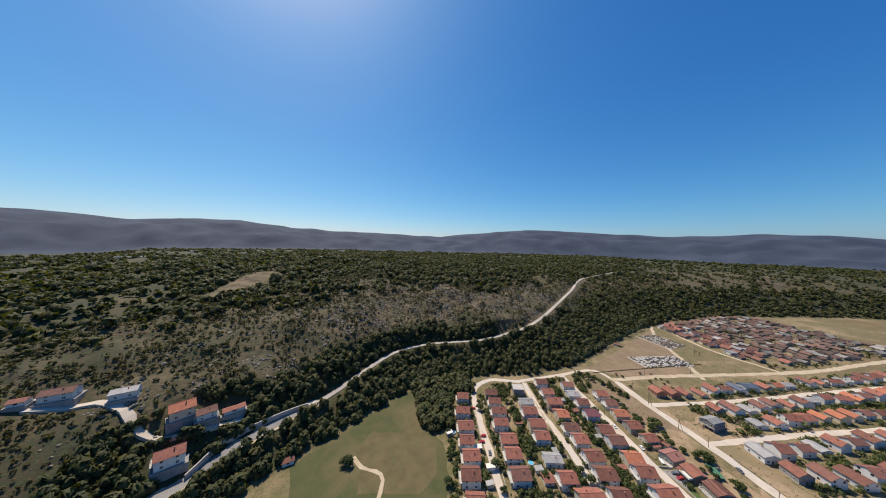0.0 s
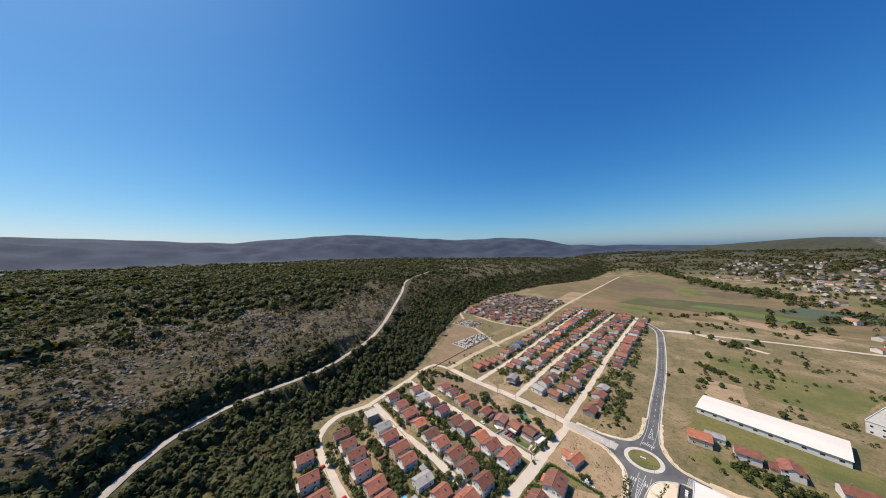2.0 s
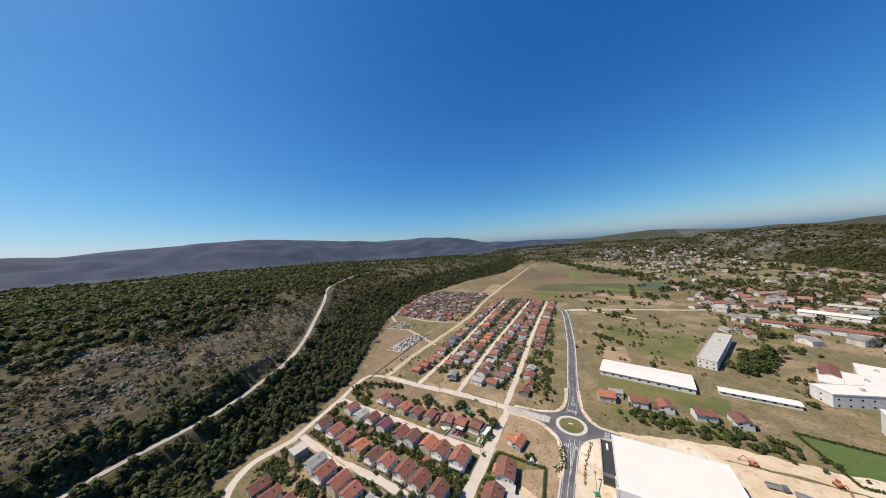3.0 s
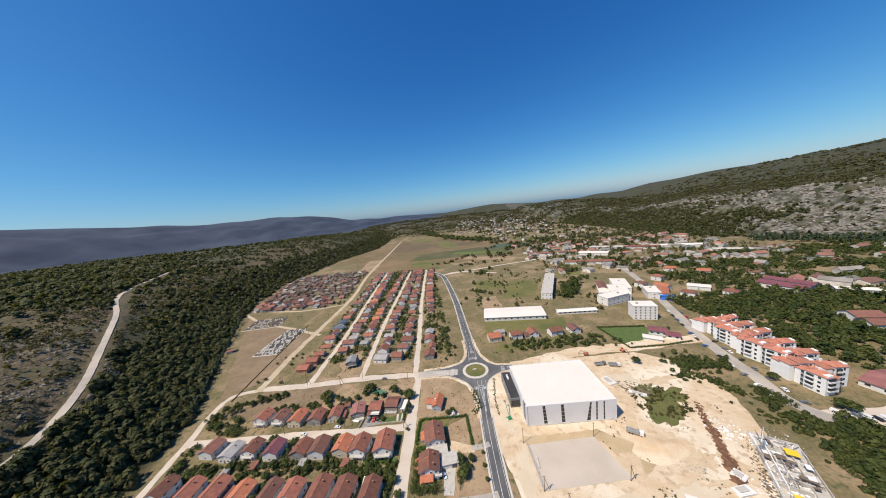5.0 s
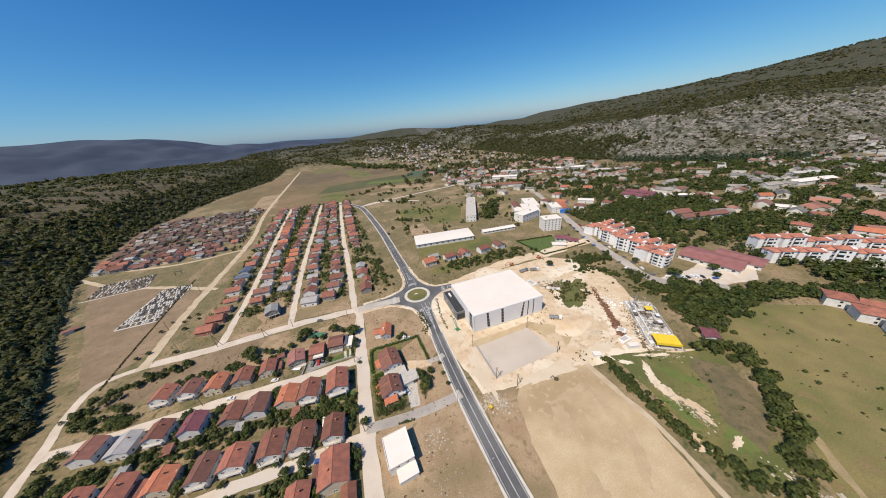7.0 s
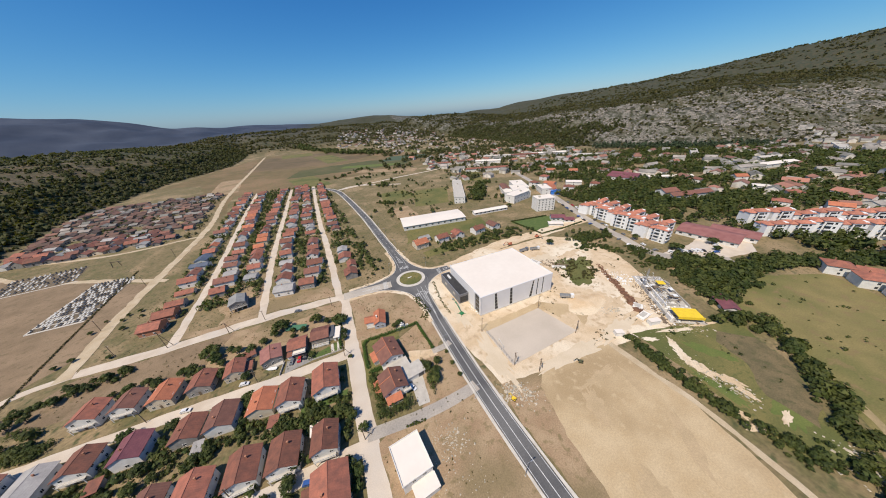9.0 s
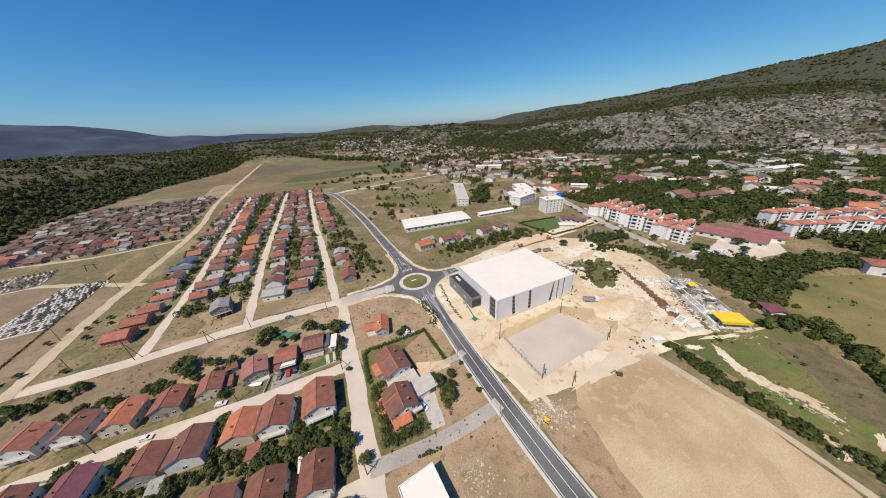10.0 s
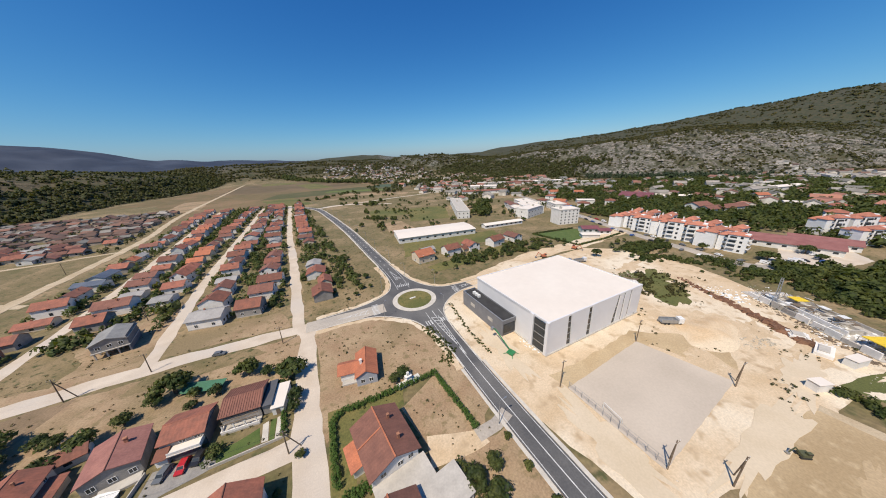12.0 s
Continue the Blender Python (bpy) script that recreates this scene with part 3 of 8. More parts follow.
# the roundabout: kerb lines of its four corners, then one asphalt sheet between them
CORNERS = [[(-46, -6.2), (-30, -5.8), (-18, -8.3), (-7, -16.5), (-1.8, -26), (1.2, -38), (2.2, -52)],
           [(10, -52), (9.2, -41), (8.8, -29), (10.1, -17.2), (14, -10.7), (20, -5.7), (28, -2.2), (42, -0.5)],
           [(42, 6.5), (29, 5.8), (19, 7), (11.2, 13.1), (4.9, 25.5), (1.6, 40), (-1.2, 54)],
           [(-9.8, 54), (-7.4, 36), (-7.4, 23), (-10.4, 14.5), (-17, 9.2), (-27, 5.6), (-46, 2.8)]]
outline = []
for curve in CORNERS:
    pts = smooth_line(curve, 2.0)
    outline += [(p.x, p.y) for p in pts]
    for width, lift, shift, material, name, label in ((0.5, 0.17, 0.25, KERB, "kerb", "pale concrete kerb round the roundabout"), (2.2, 0.045, -1.3, SAND, "verge", "sandy verge behind the kerb")):
        edge = []
        for k, p in enumerate(pts):
            t = (pts[min(k + 1, len(pts) - 1)] - pts[max(k - 1, 0)]).normalized()
            edge.append((p.x + t.y * -shift, p.y - t.x * -shift))
        tagged(new(name, mesh_of(name, *strip(edge, width, lift, 0.4, 0.0 if name == "kerb" else 0.5, 5), material)), label, "kerb" if name == "kerb" else "verge", kind="structure")
n = len(outline)
me = mesh_of("road", [(x, y, 0.05) for x, y in outline] + [(x, y, -0.3) for x, y in outline], [tuple(range(n))] + [(k, k + n, (k + 1) % n + n, (k + 1) % n) for k in range(n)], ASPHALT)
bm = bmesh.new()
bm.from_mesh(me)
bmesh.ops.triangulate(bm, faces=[f for f in bm.faces if len(f.verts) > 4])
bm.to_mesh(me)
bm.free()
tagged(new("road", me), "dark asphalt of the roundabout and its mouths", "road", kind="structure")
disc("kerb", 11.3, 0.17, KERB, "pale concrete apron round the roundabout island", "kerb", 8.8, centre=(0.7, 0.3))
disc("traffic_island", 8.8, 0.22, OLIVE_GRASS, "round grassed roundabout island", "traffic island", centre=(0.7, 0.3))


def markings(spots):
    """White bars: centre, length, width, turn."""
    for x, y, length, width, turn in spots:
        t = radians(turn)
        dx, dy = math.cos(t) * length / 2, math.sin(t) * length / 2
        v, f = strip([(x - dx, y - dy, 0.0), (x + dx, y + dy, 0.0)], width, 0.085, 0.01)
        tagged(new("road_marking", mesh_of("road_marking", v, f, LINE)), "white painted bar on the roundabout approach", "road marking", kind="structure")


markings([(x, -22.5, 3.2, 0.45, 92) for x in (-0.6, 0.5, 1.6, 6.6, 7.6)])
markings([(-3.8 + 1.05 * k, 18.5, 3.2, 0.45, 84) for k in range(7)])
markings([(-19.5, -5.2 + 1.1 * k, 3.2, 0.45, 4) for k in range(9)])
markings([(24.5, -1.8 + 1.1 * k, 3.2, 0.45, 8) for k in range(6)])
for x0, y0, x1, y1, wide in ((4.4, -19, 6.3, -47, 3.4), (-1.2, 27, -3.6, 42, 3.2), (-23, -1.2, -37, -1.4, 3.0), (28, 1.8, 36, 2.8, 2.6)):
    # hatched splitter: two lines meeting at the tip, with slanting bars between them
    length, along = math.hypot(x1 - x0, y1 - y0), math.degrees(math.atan2(y1 - y0, x1 - x0))
    ux, uy = (x1 - x0) / length, (y1 - y0) / length
    for side in (-1, 1):
        ax, ay = x0 - uy * side * wide / 2, y0 + ux * side * wide / 2
        markings([((ax + x1) / 2, (ay + y1) / 2, math.hypot(x1 - ax, y1 - ay), 0.25, math.degrees(math.atan2(y1 - ay, x1 - ax)))])
    for k in range(int(length / 2.4) - 1):
        s = 1.2 + 2.4 * k
        markings([(x0 + ux * s, y0 + uy * s, wide * (1 - s / length) * 1.05, 0.35, along + 62)])

# ---- fields and lots ----
patch("field", [(-46, -5), (-18, -6), (-4, -16), (2, -40), (3, -68), (-3, -73), (-8, -50), (-38, -50), (-42, -60)], DRY_SOIL, "dry brown plot with thin grass beside the roundabout", seed=2)
patch("field", [(-52, -6), (-118, -10), (-126, -40), (-60, -34), (-52, -30)], DRY_SOIL, "dry grassy strip behind the houses", seed=3)
patch("field", [(-116, -10), (-150, -13), (-190, -17), (-203, -40), (-190, -44), (-124, -40)], FIELD_BROWN, "brown garden strip behind the houses", seed=33, lift=0.037)
patch("field", [(-222, -24), (-300, 78), (-372, 172), (-330, 160), (-262, 120), (-206, 88), (-202, 0)], FIELD_BROWN, "bare brown field beside the graveyard", seed=4, lift=0.025)
patch("field", [(-148, -5), (-106, -2), (-112, 62), (-126, 66), (-150, 42)], DRY_SOIL, "dry grass plot among the houses", seed=5)
patch("field", [(-100, 2), (-57, 3), (-62, 18), (-98, 20)], DRY_SOIL, "dry earth plot among the houses", seed=6)
patch("field", [(-48, 8), (-18, 6), (-8, 30), (-16, 90), (-60, 110), (-54, 30)], DRY_GRASS, "dry orchard grass beside the asphalt road", seed=7)
patch("field", [(-215, 260), (-250, 430), (-100, 430), (-70, 470), (200, 520), (330, 640), (150, 900), (-40, 1180), (-200, 1270), (-370, 1240), (-440, 900), (-470, 640), (-380, 620)], mat("dry_plain", (0.188, 0.128, 0.060), (0.122, 0.096, 0.038), 30, 1.2, 0.95, 0.1, patch=(0.225, 0.148, 0.076), speck=0.2, tuft=((0.14, 0.13, 0.05), 8.0)), "wide dry plain of mown tan fields", seed=8, lift=0.02, wobble=5)
patch("field", [(-180, 560), (120, 560), (170, 650), (40, 720), (-160, 680)], mat("dull_field", (0.092, 0.090, 0.032), (0.070, 0.075, 0.024), 25, 1.0, 0.95, 0.1, patch=(0.125, 0.105, 0.045)), "olive green field on the plain", seed=9, lift=0.03, wobble=4)
patch("field", [(60, 660), (190, 640), (240, 720), (110, 760)], CROP, "dark green irrigated crop field", seed=10, lift=0.045, wobble=3)
patch("field", [(-330, 760), (-40, 740), (90, 900), (-60, 1150), (-350, 1150)], mat("far_plough", (0.150, 0.105, 0.056), (0.105, 0.080, 0.036), 40, 1.2, 0.95, 0.1, patch=(0.185, 0.128, 0.066)), "brown ploughed field on the plain", seed=11, lift=0.028, wobble=4)
patch("field", [(14, 130), (96, 150), (130, 260), (60, 330), (-20, 330), (-4, 190)], DRY_GRASS, "dry meadow beside the asphalt road", seed=12)
patch("field", [(50, 175), (98, 170), (128, 255), (70, 262)], OLIVE_GRASS, "yellow green meadow", seed=13, lift=0.05)
patch("field", [(12, 62), (110, 66), (128, 92), (20, 98)], OLIVE_GRASS, "green meadow before the long white hall", seed=14)
patch("field", [(106, 72), (168, 66), (188, 104), (112, 99)], DRY_GRASS, "dry planted plot with seedling rows", seed=15, lift=0.05)
patch("lot", [(7, -12), (20, -3), (44, 2), (70, 10), (140, 14), (163, -2), (168, -40), (160, -62), (140, -106), (118, -110), (100, -109), (82, -109), (60, -106), (38, -112), (20, -105), (8, -60)], SAND, "pale sandy ground round the sports hall and building site", "lot", 0.03, 1.2, 16)
patch("bank", [(26, -67), (48, -66), (71, -63.5), (77, -68), (86, -73), (90, -86), (79, -92), (70, -72), (28, -73)], TAN_FIELD, "brown earth bank round the gravel pitch", "bank", 0.055, 0.8, 76)
patch("pitch", [(27.5, -73), (67, -68.5), (74.5, -92.5), (29.5, -98)], PITCH, "grey gravel sports pitch", "pitch", 0.13, 0.2, 19)
patch("field", [(34, -109), (62, -102), (82, -106), (87, -122), (86, -150), (82, -180), (76, -240), (44, -240), (28, -154), (29, -132)], TAN_FIELD, "bare mown tan field beside the asphalt road", "field", 0.032, 1.0, 20)
patch("field", [(19, -104), (28, -105), (40, -106), (35, -112), (31, -132), (30, -154), (46, -240), (36, -240), (24, -165), (17.5, -120)], DRY_SOIL, "rough brown grass between the road and the mown field", "field", 0.0345, 0.8, 120)
patch("field", [(100, -106), (150, -115), (158, -124), (142, -150), (112, -175), (97, -165), (101, -130)], OLIVE_GRASS, "rough green grass behind the building site", "field", 0.033, 1.5, 21)
patch("field", [(168, -116), (215, -100), (262, -118), (240, -170), (200, -230), (120, -260), (110, -190), (150, -155)], mat("yellow_meadow", (0.225, 0.178, 0.066), (0.165, 0.142, 0.048), 12, 0.6, 0.95, 0.2, patch=(0.125, 0.125, 0.036), speck=0.2, tuft=((0.20, 0.145, 0.062), 6.0)), "olive green meadow", "field", 0.034, 1.5, 23)
patch("field", [(140, -122), (152, -132), (146, -146), (132, -160), (118, -164), (116, -150), (128, -140), (132, -126)], mat("withered_grass", (0.165, 0.125, 0.062), (0.115, 0.095, 0.045), 6, 0.5, 0.95, 0.2, speck=0.25, tuft=((0.09, 0.085, 0.034), 3.0)), "withered brown grass beside the hedgerow", "field", 0.05, 1.2, 24)
patch("field", [(-12, -77), (3, -75), (8, -100), (11, -150), (14, -180), (-28, -180), (-38, -107), (-18, -100)], DRY_SOIL, "stony dry waste ground beside the road", "field", 0.036, 1.0, 25)
patch("field", [(-72, -197), (-101, -200), (-116, -216), (-143, -222), (-178, -236), (-157, -256), (-125, -271), (-103, -285), (-76, -300), (-40, -280), (-46, -200)], mat("river_meadow", (0.085, 0.078, 0.028), (0.060, 0.068, 0.020), 8, 0.5, 0.95, 0.2, patch=(0.12, 0.095, 0.040), speck=0.25, tuft=((0.07, 0.085, 0.024), 2.5)), "green and yellow meadow below the road", "field", 0.03, 2.0, 27, 0.0)
patch("field", [(-74, -204), (-98, -206), (-122, -226), (-108, -232), (-110, -256), (-90, -262), (-60, -250), (-60, -215)], mat("dry_river_meadow", (0.135, 0.102, 0.045), (0.095, 0.078, 0.031), 8, 0.5, 0.95, 0.2, speck=0.25, tuft=((0.10, 0.10, 0.034), 2.5)), "dry yellow meadow", "field", 0.045, 2.0, 28, 0.0)
patch("field", [(240, -20), (300, -18), (290, -44), (250, -60), (225, -62)], DRY_GRASS, "dry grass beside the market hall", "field", 0.035, 1.0, 29)
patch("lot", [(196, -55), (232, -55), (290, -40), (300, -60), (262, -84), (215, -78)], GRAVEL, "pale parking lot", "lot", 0.04, 0.8, 30)
patch("garden", [(132, 62), (141, 20), (170, 22), (197, 26), (178, 58)], LAWN, "watered green garden of the villa", "garden", 0.05, 0.4, 31)
patch("field", [(-206, 92), (-225, 240), (-250, 250), (-246, 130)], DRY_GRASS, "dry verge beside the dirt track", "field", 0.036, 1.5, 32)

for k, (cx, cy, w, l, t, material, label) in enumerate(((-120, 480, 60, 150, 20, OLIVE_GRASS, "olive strip field on the plain"), (-300, 560, 50, 190, 12, DRY_SOIL, "bare strip field on the plain"), (60, 500, 40, 150, 60, DRY_SOIL, "bare strip field beside the pale road"), (-90, 900, 70, 260, 15, OLIVE_GRASS, "olive strip field on the plain"),
                                                         (210, 860, 60, 200, 30, OLIVE_GRASS, "green strip field on the plain"), (-230, 1150, 120, 150, 10, OLIVE_GRASS, "olive field at the end of the plain"), (30, 610, 40, 160, 70, GREEN_GRASS, "green strip field on the plain"), (200, 310, 40, 90, -20, OLIVE_GRASS, "olive meadow between the halls"),
                                                         (36, 250, 50, 60, 10, OLIVE_GRASS, "olive meadow beside the road"), (30, 160, 26, 50, 5, DRY_SOIL, "bare meadow beside the road"), (60, 38, 80, 10, 8, OLIVE_GRASS, "garden grass before the houses"))):
    c, q = math.cos(radians(t)), math.sin(radians(t))
    patch("field", [(cx + a * c - b * q, cy + a * q + b * c) for a, b in ((-w / 2, -l / 2), (w / 2, -l / 2), (w / 2, l / 2), (-w / 2, l / 2))], material, label, "field", 0.050 + 0.004 * k, 3.0, 60 + k)
patch("garden", [(-69, -79), (-49, -78.5), (-49.5, -82.5), (-69, -84)], LAWN, "green lawn behind the house", "garden", 0.05, 0.4, 75)
patch("field", [(240, -150), (262, -60), (250, 60), (270, 150), (300, 330), (560, 330), (640, 380), (760, 260), (900, 150), (1000, 60), (760, -60), (480, -130)], DRY_GRASS, "green gardens between the town houses", "field", 0.02, 4.0, 77)
for k, (cx, cy, rx, ry) in enumerate(((78, -86, 5, 9), (100, -40, 7, 5), (86, -50, 5, 4), (126, -88, 6, 8), (112, -98, 9, 4), (140, 4, 9, 4), (96, -98, 10, 4))):
    patch("soil", [(cx + rx * math.cos(a) * (1 + 0.25 * math.sin(3 * a + k)), cy + ry * math.sin(a) * (1 + 0.25 * math.cos(2 * a + k))) for a in [0.5236 * i for i in range(12)]], DAMP_SAND, "trodden brown sand on the sandy lot", "soil", 0.066 + 0.004 * (k % 3), 1.2, 80 + k)
patch("field", [(-146, 2), (-153, 27), (-142, 29), (-128, 12), (-129, 1)], DRY_GRASS, "olive grass wedge between two streets", "field", 0.0345, 1.0, 95)
patch("field", [(-100, -8), (-70, -7), (-62, -12), (-80, -15), (-104, -16)], DRY_GRASS, "dry grass beside the gravel road", "field", 0.0345, 1.0, 96)




def blotch(cx, cy, rx, ry, turn, material, label, category, lift, seed):
    """A patch with a lobed, frayed outline."""
    g = random.Random(seed)
    waves_of = [(k, g.uniform(0, 6.28), g.uniform(0.05, 0.16)) for k in (2, 3, 5, 8, 13)]
    c, q, ring = math.cos(radians(turn)), math.sin(radians(turn)), []
    for i in range(56):
        a = 6.2832 * i / 56
        r = 1 + sum(m * math.sin(k * a + f) for k, f, m in waves_of)
        x, y = rx * r * math.cos(a), ry * r * math.sin(a)
        ring.append((cx + x * c - y * q, cy + x * q + y * c))
    n = len(ring)
    verts = [(x, y, lift) for x, y in ring] + [(x, y, lift - 0.2) for x, y in ring] + [(cx, cy, lift)]
    faces = [(i, (i + 1) % n, 2 * n) for i in range(n)] + [((i + 1) % n, i, i + n, (i + 1) % n + n) for i in range(n)]
    return tagged(new("soil", mesh_of("soil", verts, faces, material)), label, category, kind="structure")


for k, (x, y, rx, ry, t) in enumerate(((111, -119, 4.5, 1.8, 60), (107.5, -126, 5.5, 2.2, 70), (108, -133, 5.5, 2.6, 100), (112, -141, 5, 2.0, 110), (111, -147, 3.4, 1.4, 100), (98, -150, 3.5, 1.6, 100), (97, -156, 4, 1.5, 150), (112, -158, 4, 1.2, 20), (122, -113, 9, 1.2, -16), (140, -116, 8, 1.0, -14), (104, -112, 4, 1.2, -30))):
    blotch(x, y, rx, ry, t, SAND, "eroded sandy ground in the rough grass", "soil", 0.056 + 0.004 * (k % 4), 140 + k)
BRIGHT_SAND = mat("bright_sand", (0.60, 0.50, 0.365), (0.55, 0.45, 0.315), 9, 0.5, 0.95, 0.08, speck=0.06)
for k, (x, y, rx, ry, t) in enumerate(((24, -90, 4.2, 17, 4), (60, -104, 24, 3.2, 3), (96, -100, 14, 4, 12), (110, -20, 12, 6, 0), (20, -50, 4, 14, 2))):
    blotch(x, y, rx, ry, t, BRIGHT_SAND, "bright trodden sand on the lot", "soil", 0.100 + 0.004 * k, 190 + k)
for k, (x, y, rx, ry, t) in enumerate(((118, -52, 12, 9, 30), (128, -40, 13, 8, 10), (120, -33, 9, 5, 20))):
    blotch(x, y, rx, ry, t, OLIVE_GRASS, "weedy mound of earth on the building site", "soil", 0.120 + 0.004 * k, 200 + k)
for k, (x, y, rx, ry, t) in enumerate(((118, -156, 10, 5, 30), (104, -142, 9, 2.4, 100), (122, -128, 9, 3.2, -60))):
    blotch(x, y, rx, ry, t, GREEN_GRASS, "fresh green grass in the rough meadow", "grass", 0.042 + 0.004 * k, 160 + k)
for k, (x, y, rx, ry, t) in enumerate(((50, -128, 9, 3, 70), (70, -150, 12, 2.2, 60), (62, -118, 10, 2, 10), (44, -160, 11, 4, 80), (74, -126, 8, 2, 80))):
    blotch(x, y, rx, ry, t, mat("scuffed_earth", (0.40, 0.30, 0.175), (0.45, 0.335, 0.20), 5, 0.5, 0.95, 0.1) if not k else bpy.data.materials["scuffed_earth"], "scuffed darker earth on the mown field", "soil", 0.042 + 0.004 * k, 170 + k)
for k, (x, y, rx, ry, t) in enumerate(((100, -76, 15, 8, 10), (92, -58, 9, 5, 60), (112, -84, 8, 5, 20), (132, -24, 14, 4, 10))):
    blotch(x, y, rx, ry, t, DAMP_SAND, "trodden orange sand on the building lot", "soil", 0.082 + 0.004 * k, 180 + k)

# ---- forests and scrub ----
def crowns(places, radius, tall, cards, seed, spread=0.75):
    """Loose leaf sprays: for every place a crown of small tilted three-cornered sprays in an uneven ball."""
    rng = np.random.RandomState(seed)
    n, cards = len(places), cards * 2
    v = rng.normal(size=(n, cards, 3))
    v /= np.linalg.norm(v, axis=-1, keepdims=True)
    v[..., 2] = np.abs(v[..., 2]) * 1.0 - 0.25 * rng.rand(n, cards)
    r = radius[:, None] * rng.uniform(0.5, 1.12, (n, cards))
    centre = places[:, None] + np.stack([v[..., 0] * r, v[..., 1] * r, (v[..., 2] * 0.62 + 0.42) * tall[:, None] * rng.uniform(0.8, 1.12, (n, cards))], -1)
    nrm = v + rng.normal(size=v.shape) * 0.4 + np.array([0, 0, 0.25])
    nrm /= np.linalg.norm(nrm, axis=-1, keepdims=True)
    a = np.cross(nrm, rng.normal(size=v.shape))
    a /= np.linalg.norm(a, axis=-1, keepdims=True)
    b = np.cross(nrm, a)
    s = (radius[:, None] * spread * 0.92 * rng.uniform(0.55, 1.15, (n, cards)))[..., None]
    corners = np.stack([centre + a * s, centre - a * s * 0.55 + b * s * 0.85, centre - a * s * 0.5 - b * s * 0.9], 2)
    # the sprays shade as one rounded crown
    middle = places + np.stack([np.zeros(n), np.zeros(n), tall * 0.3], -1)
    out = corners - middle[:, None, None]
    out /= np.linalg.norm(out, axis=-1, keepdims=True)
    out = out + 0.5 * nrm[:, :, None]
    out /= np.linalg.norm(out, axis=-1, keepdims=True)
    return np.concatenate([corners.reshape(-1, 3), out.reshape(-1, 3)], 1)


def scatter(n, box, keep, seed):
    rng = np.random.RandomState(seed)
    x, y = rng.uniform(box[0], box[1], n), rng.uniform(box[2], box[3], n)
    ok = rng.rand(n) < keep(x, y)
    x, y = x[ok], y[ok]
    return np.stack([x, y, height(x, y)], -1)


def off_roads(x, y):
    d, along = seg_dist(x, y, [p[:2] for p in HILL_ROAD])
    return ((d > 6.5) | (d < np.where(along > 15.5, -11.0, -6.5))) * 1.0


def clear_spots(x, y):
    """Keeps the hillside houses and yards free of bushes."""
    ok = np.ones(x.shape)
    for cx, cy, r in HOUSE_YARDS:
        ok = ok * (np.hypot(x - cx, y - cy) > r)
    return ok


HOUSE_YARDS = [(-138, -366, 13), (-126, -350, 9), (-62.5, -362, 11), (-81, -374, 11), (-86, -362, 9), (-96, -352, 9), (-73, -443, 12), (-82, -413, 11), (-87, -404, 7), (-76, -426, 7), (-73, -400, 6), (-68, -385, 6), (-62, -452, 7)]


def west_d(x, y):
    return seg_dist(x, y, WEST_FOOT)[0]


def east_d(x, y):
    return -seg_dist(x, y, EAST_FOOT)[0]


def grove(name, places, lo, hi, cards, material, label, category, seed, tall=1.0, spread=0.75):
    rng = np.random.RandomState(seed)
    radius = rng.uniform(lo, hi, len(places)) * rng.choice([0.7, 1, 1, 1.25], len(places))
    ob = new(name, quads_mesh(name, crowns(places, radius, radius * 2 * tall * rng.uniform(0.75, 1.2, len(places)), cards, seed, spread), material, 3))
    return tagged(ob, label, category, kind="stuff")


def karst_share(x, y):
    return cover_at(x, y)[1]


grove("riverside_wood", scatter(40000, (-440, 60, -400, 240), lambda x, y: off_roads(x, y) * ease(west_d(x, y), -5, 2) * (west_d(x, y) < 62 + 12 * waves(x, y, 60, 42)) * (1 - 0.6 * karst_share(x, y)) * clear_spots(x, y) * np.clip(0.9 + 0.5 * waves(x, y, 45, 41), 0, 1), 41),
      1.7, 3.2, 24, LEAF, "dense dark green wood on the slope below the road", "woodland", 41, 1.0, 0.62)
grove("hillside_scrub", scatter(110000, (-640, 60, -520, 420), lambda x, y: off_roads(x, y) * (west_d(x, y) > 28) * (1 - glade_share(x, y)) * (1 - 0.5 * karst_share(x, y)) * np.clip(0.72 + 0.8 * waves(x, y, 70, 43), 0.2, 1) * (0.74 + 0.26 * ease(-y, 300, 380)) * clear_spots(x, y), 43),
      0.6, 1.8, 5, SCRUB, "scattered low scrub on the limestone hillside", "scrub", 43, 0.8)
grove("plateau_forest", scatter(38000, (-1250, 160, -900, 460), lambda x, y: off_roads(x, y) * (west_d(x, y) > 150) * (1 - glade_share(x, y)) * np.clip(0.8 + 0.9 * waves(x, y, 170, 45), 0.12, 1) * ease(west_d(x, y), 110, 240), 45),
      2.4, 4.6, 8, LEAF, "dark forest on the plateau", "woodland", 45, 0.75, 0.95)
grove("ridge_wood", scatter(42000, (-1300, -230, 60, 1500), lambda x, y: off_roads(x, y) * ease(west_d(x, y), -4, 1) * (west_d(x, y) < 420) * np.clip(1.05 - 0.82 * ease(west_d(x, y), 70, 115) + 0.4 * waves(x, y, 90, 47), 0.08, 1), 47),
      2.2, 4.2, 5, LEAF, "scrubby oak wood on the long ridge", "woodland", 47, 0.8, 0.95)
grove("far_forest", scatter(26000, (-2300, 200, -2000, 2100), lambda x, y: (west_d(x, y) > 400) * (np.hypot(x, y) < 2250) * np.clip(0.75 + 0.8 * waves(x, y, 330, 49), 0.05, 1), 49),
      4.5, 8, 4, LEAF, "far dark forest below the mountains", "woodland", 49, 0.45, 1.0)
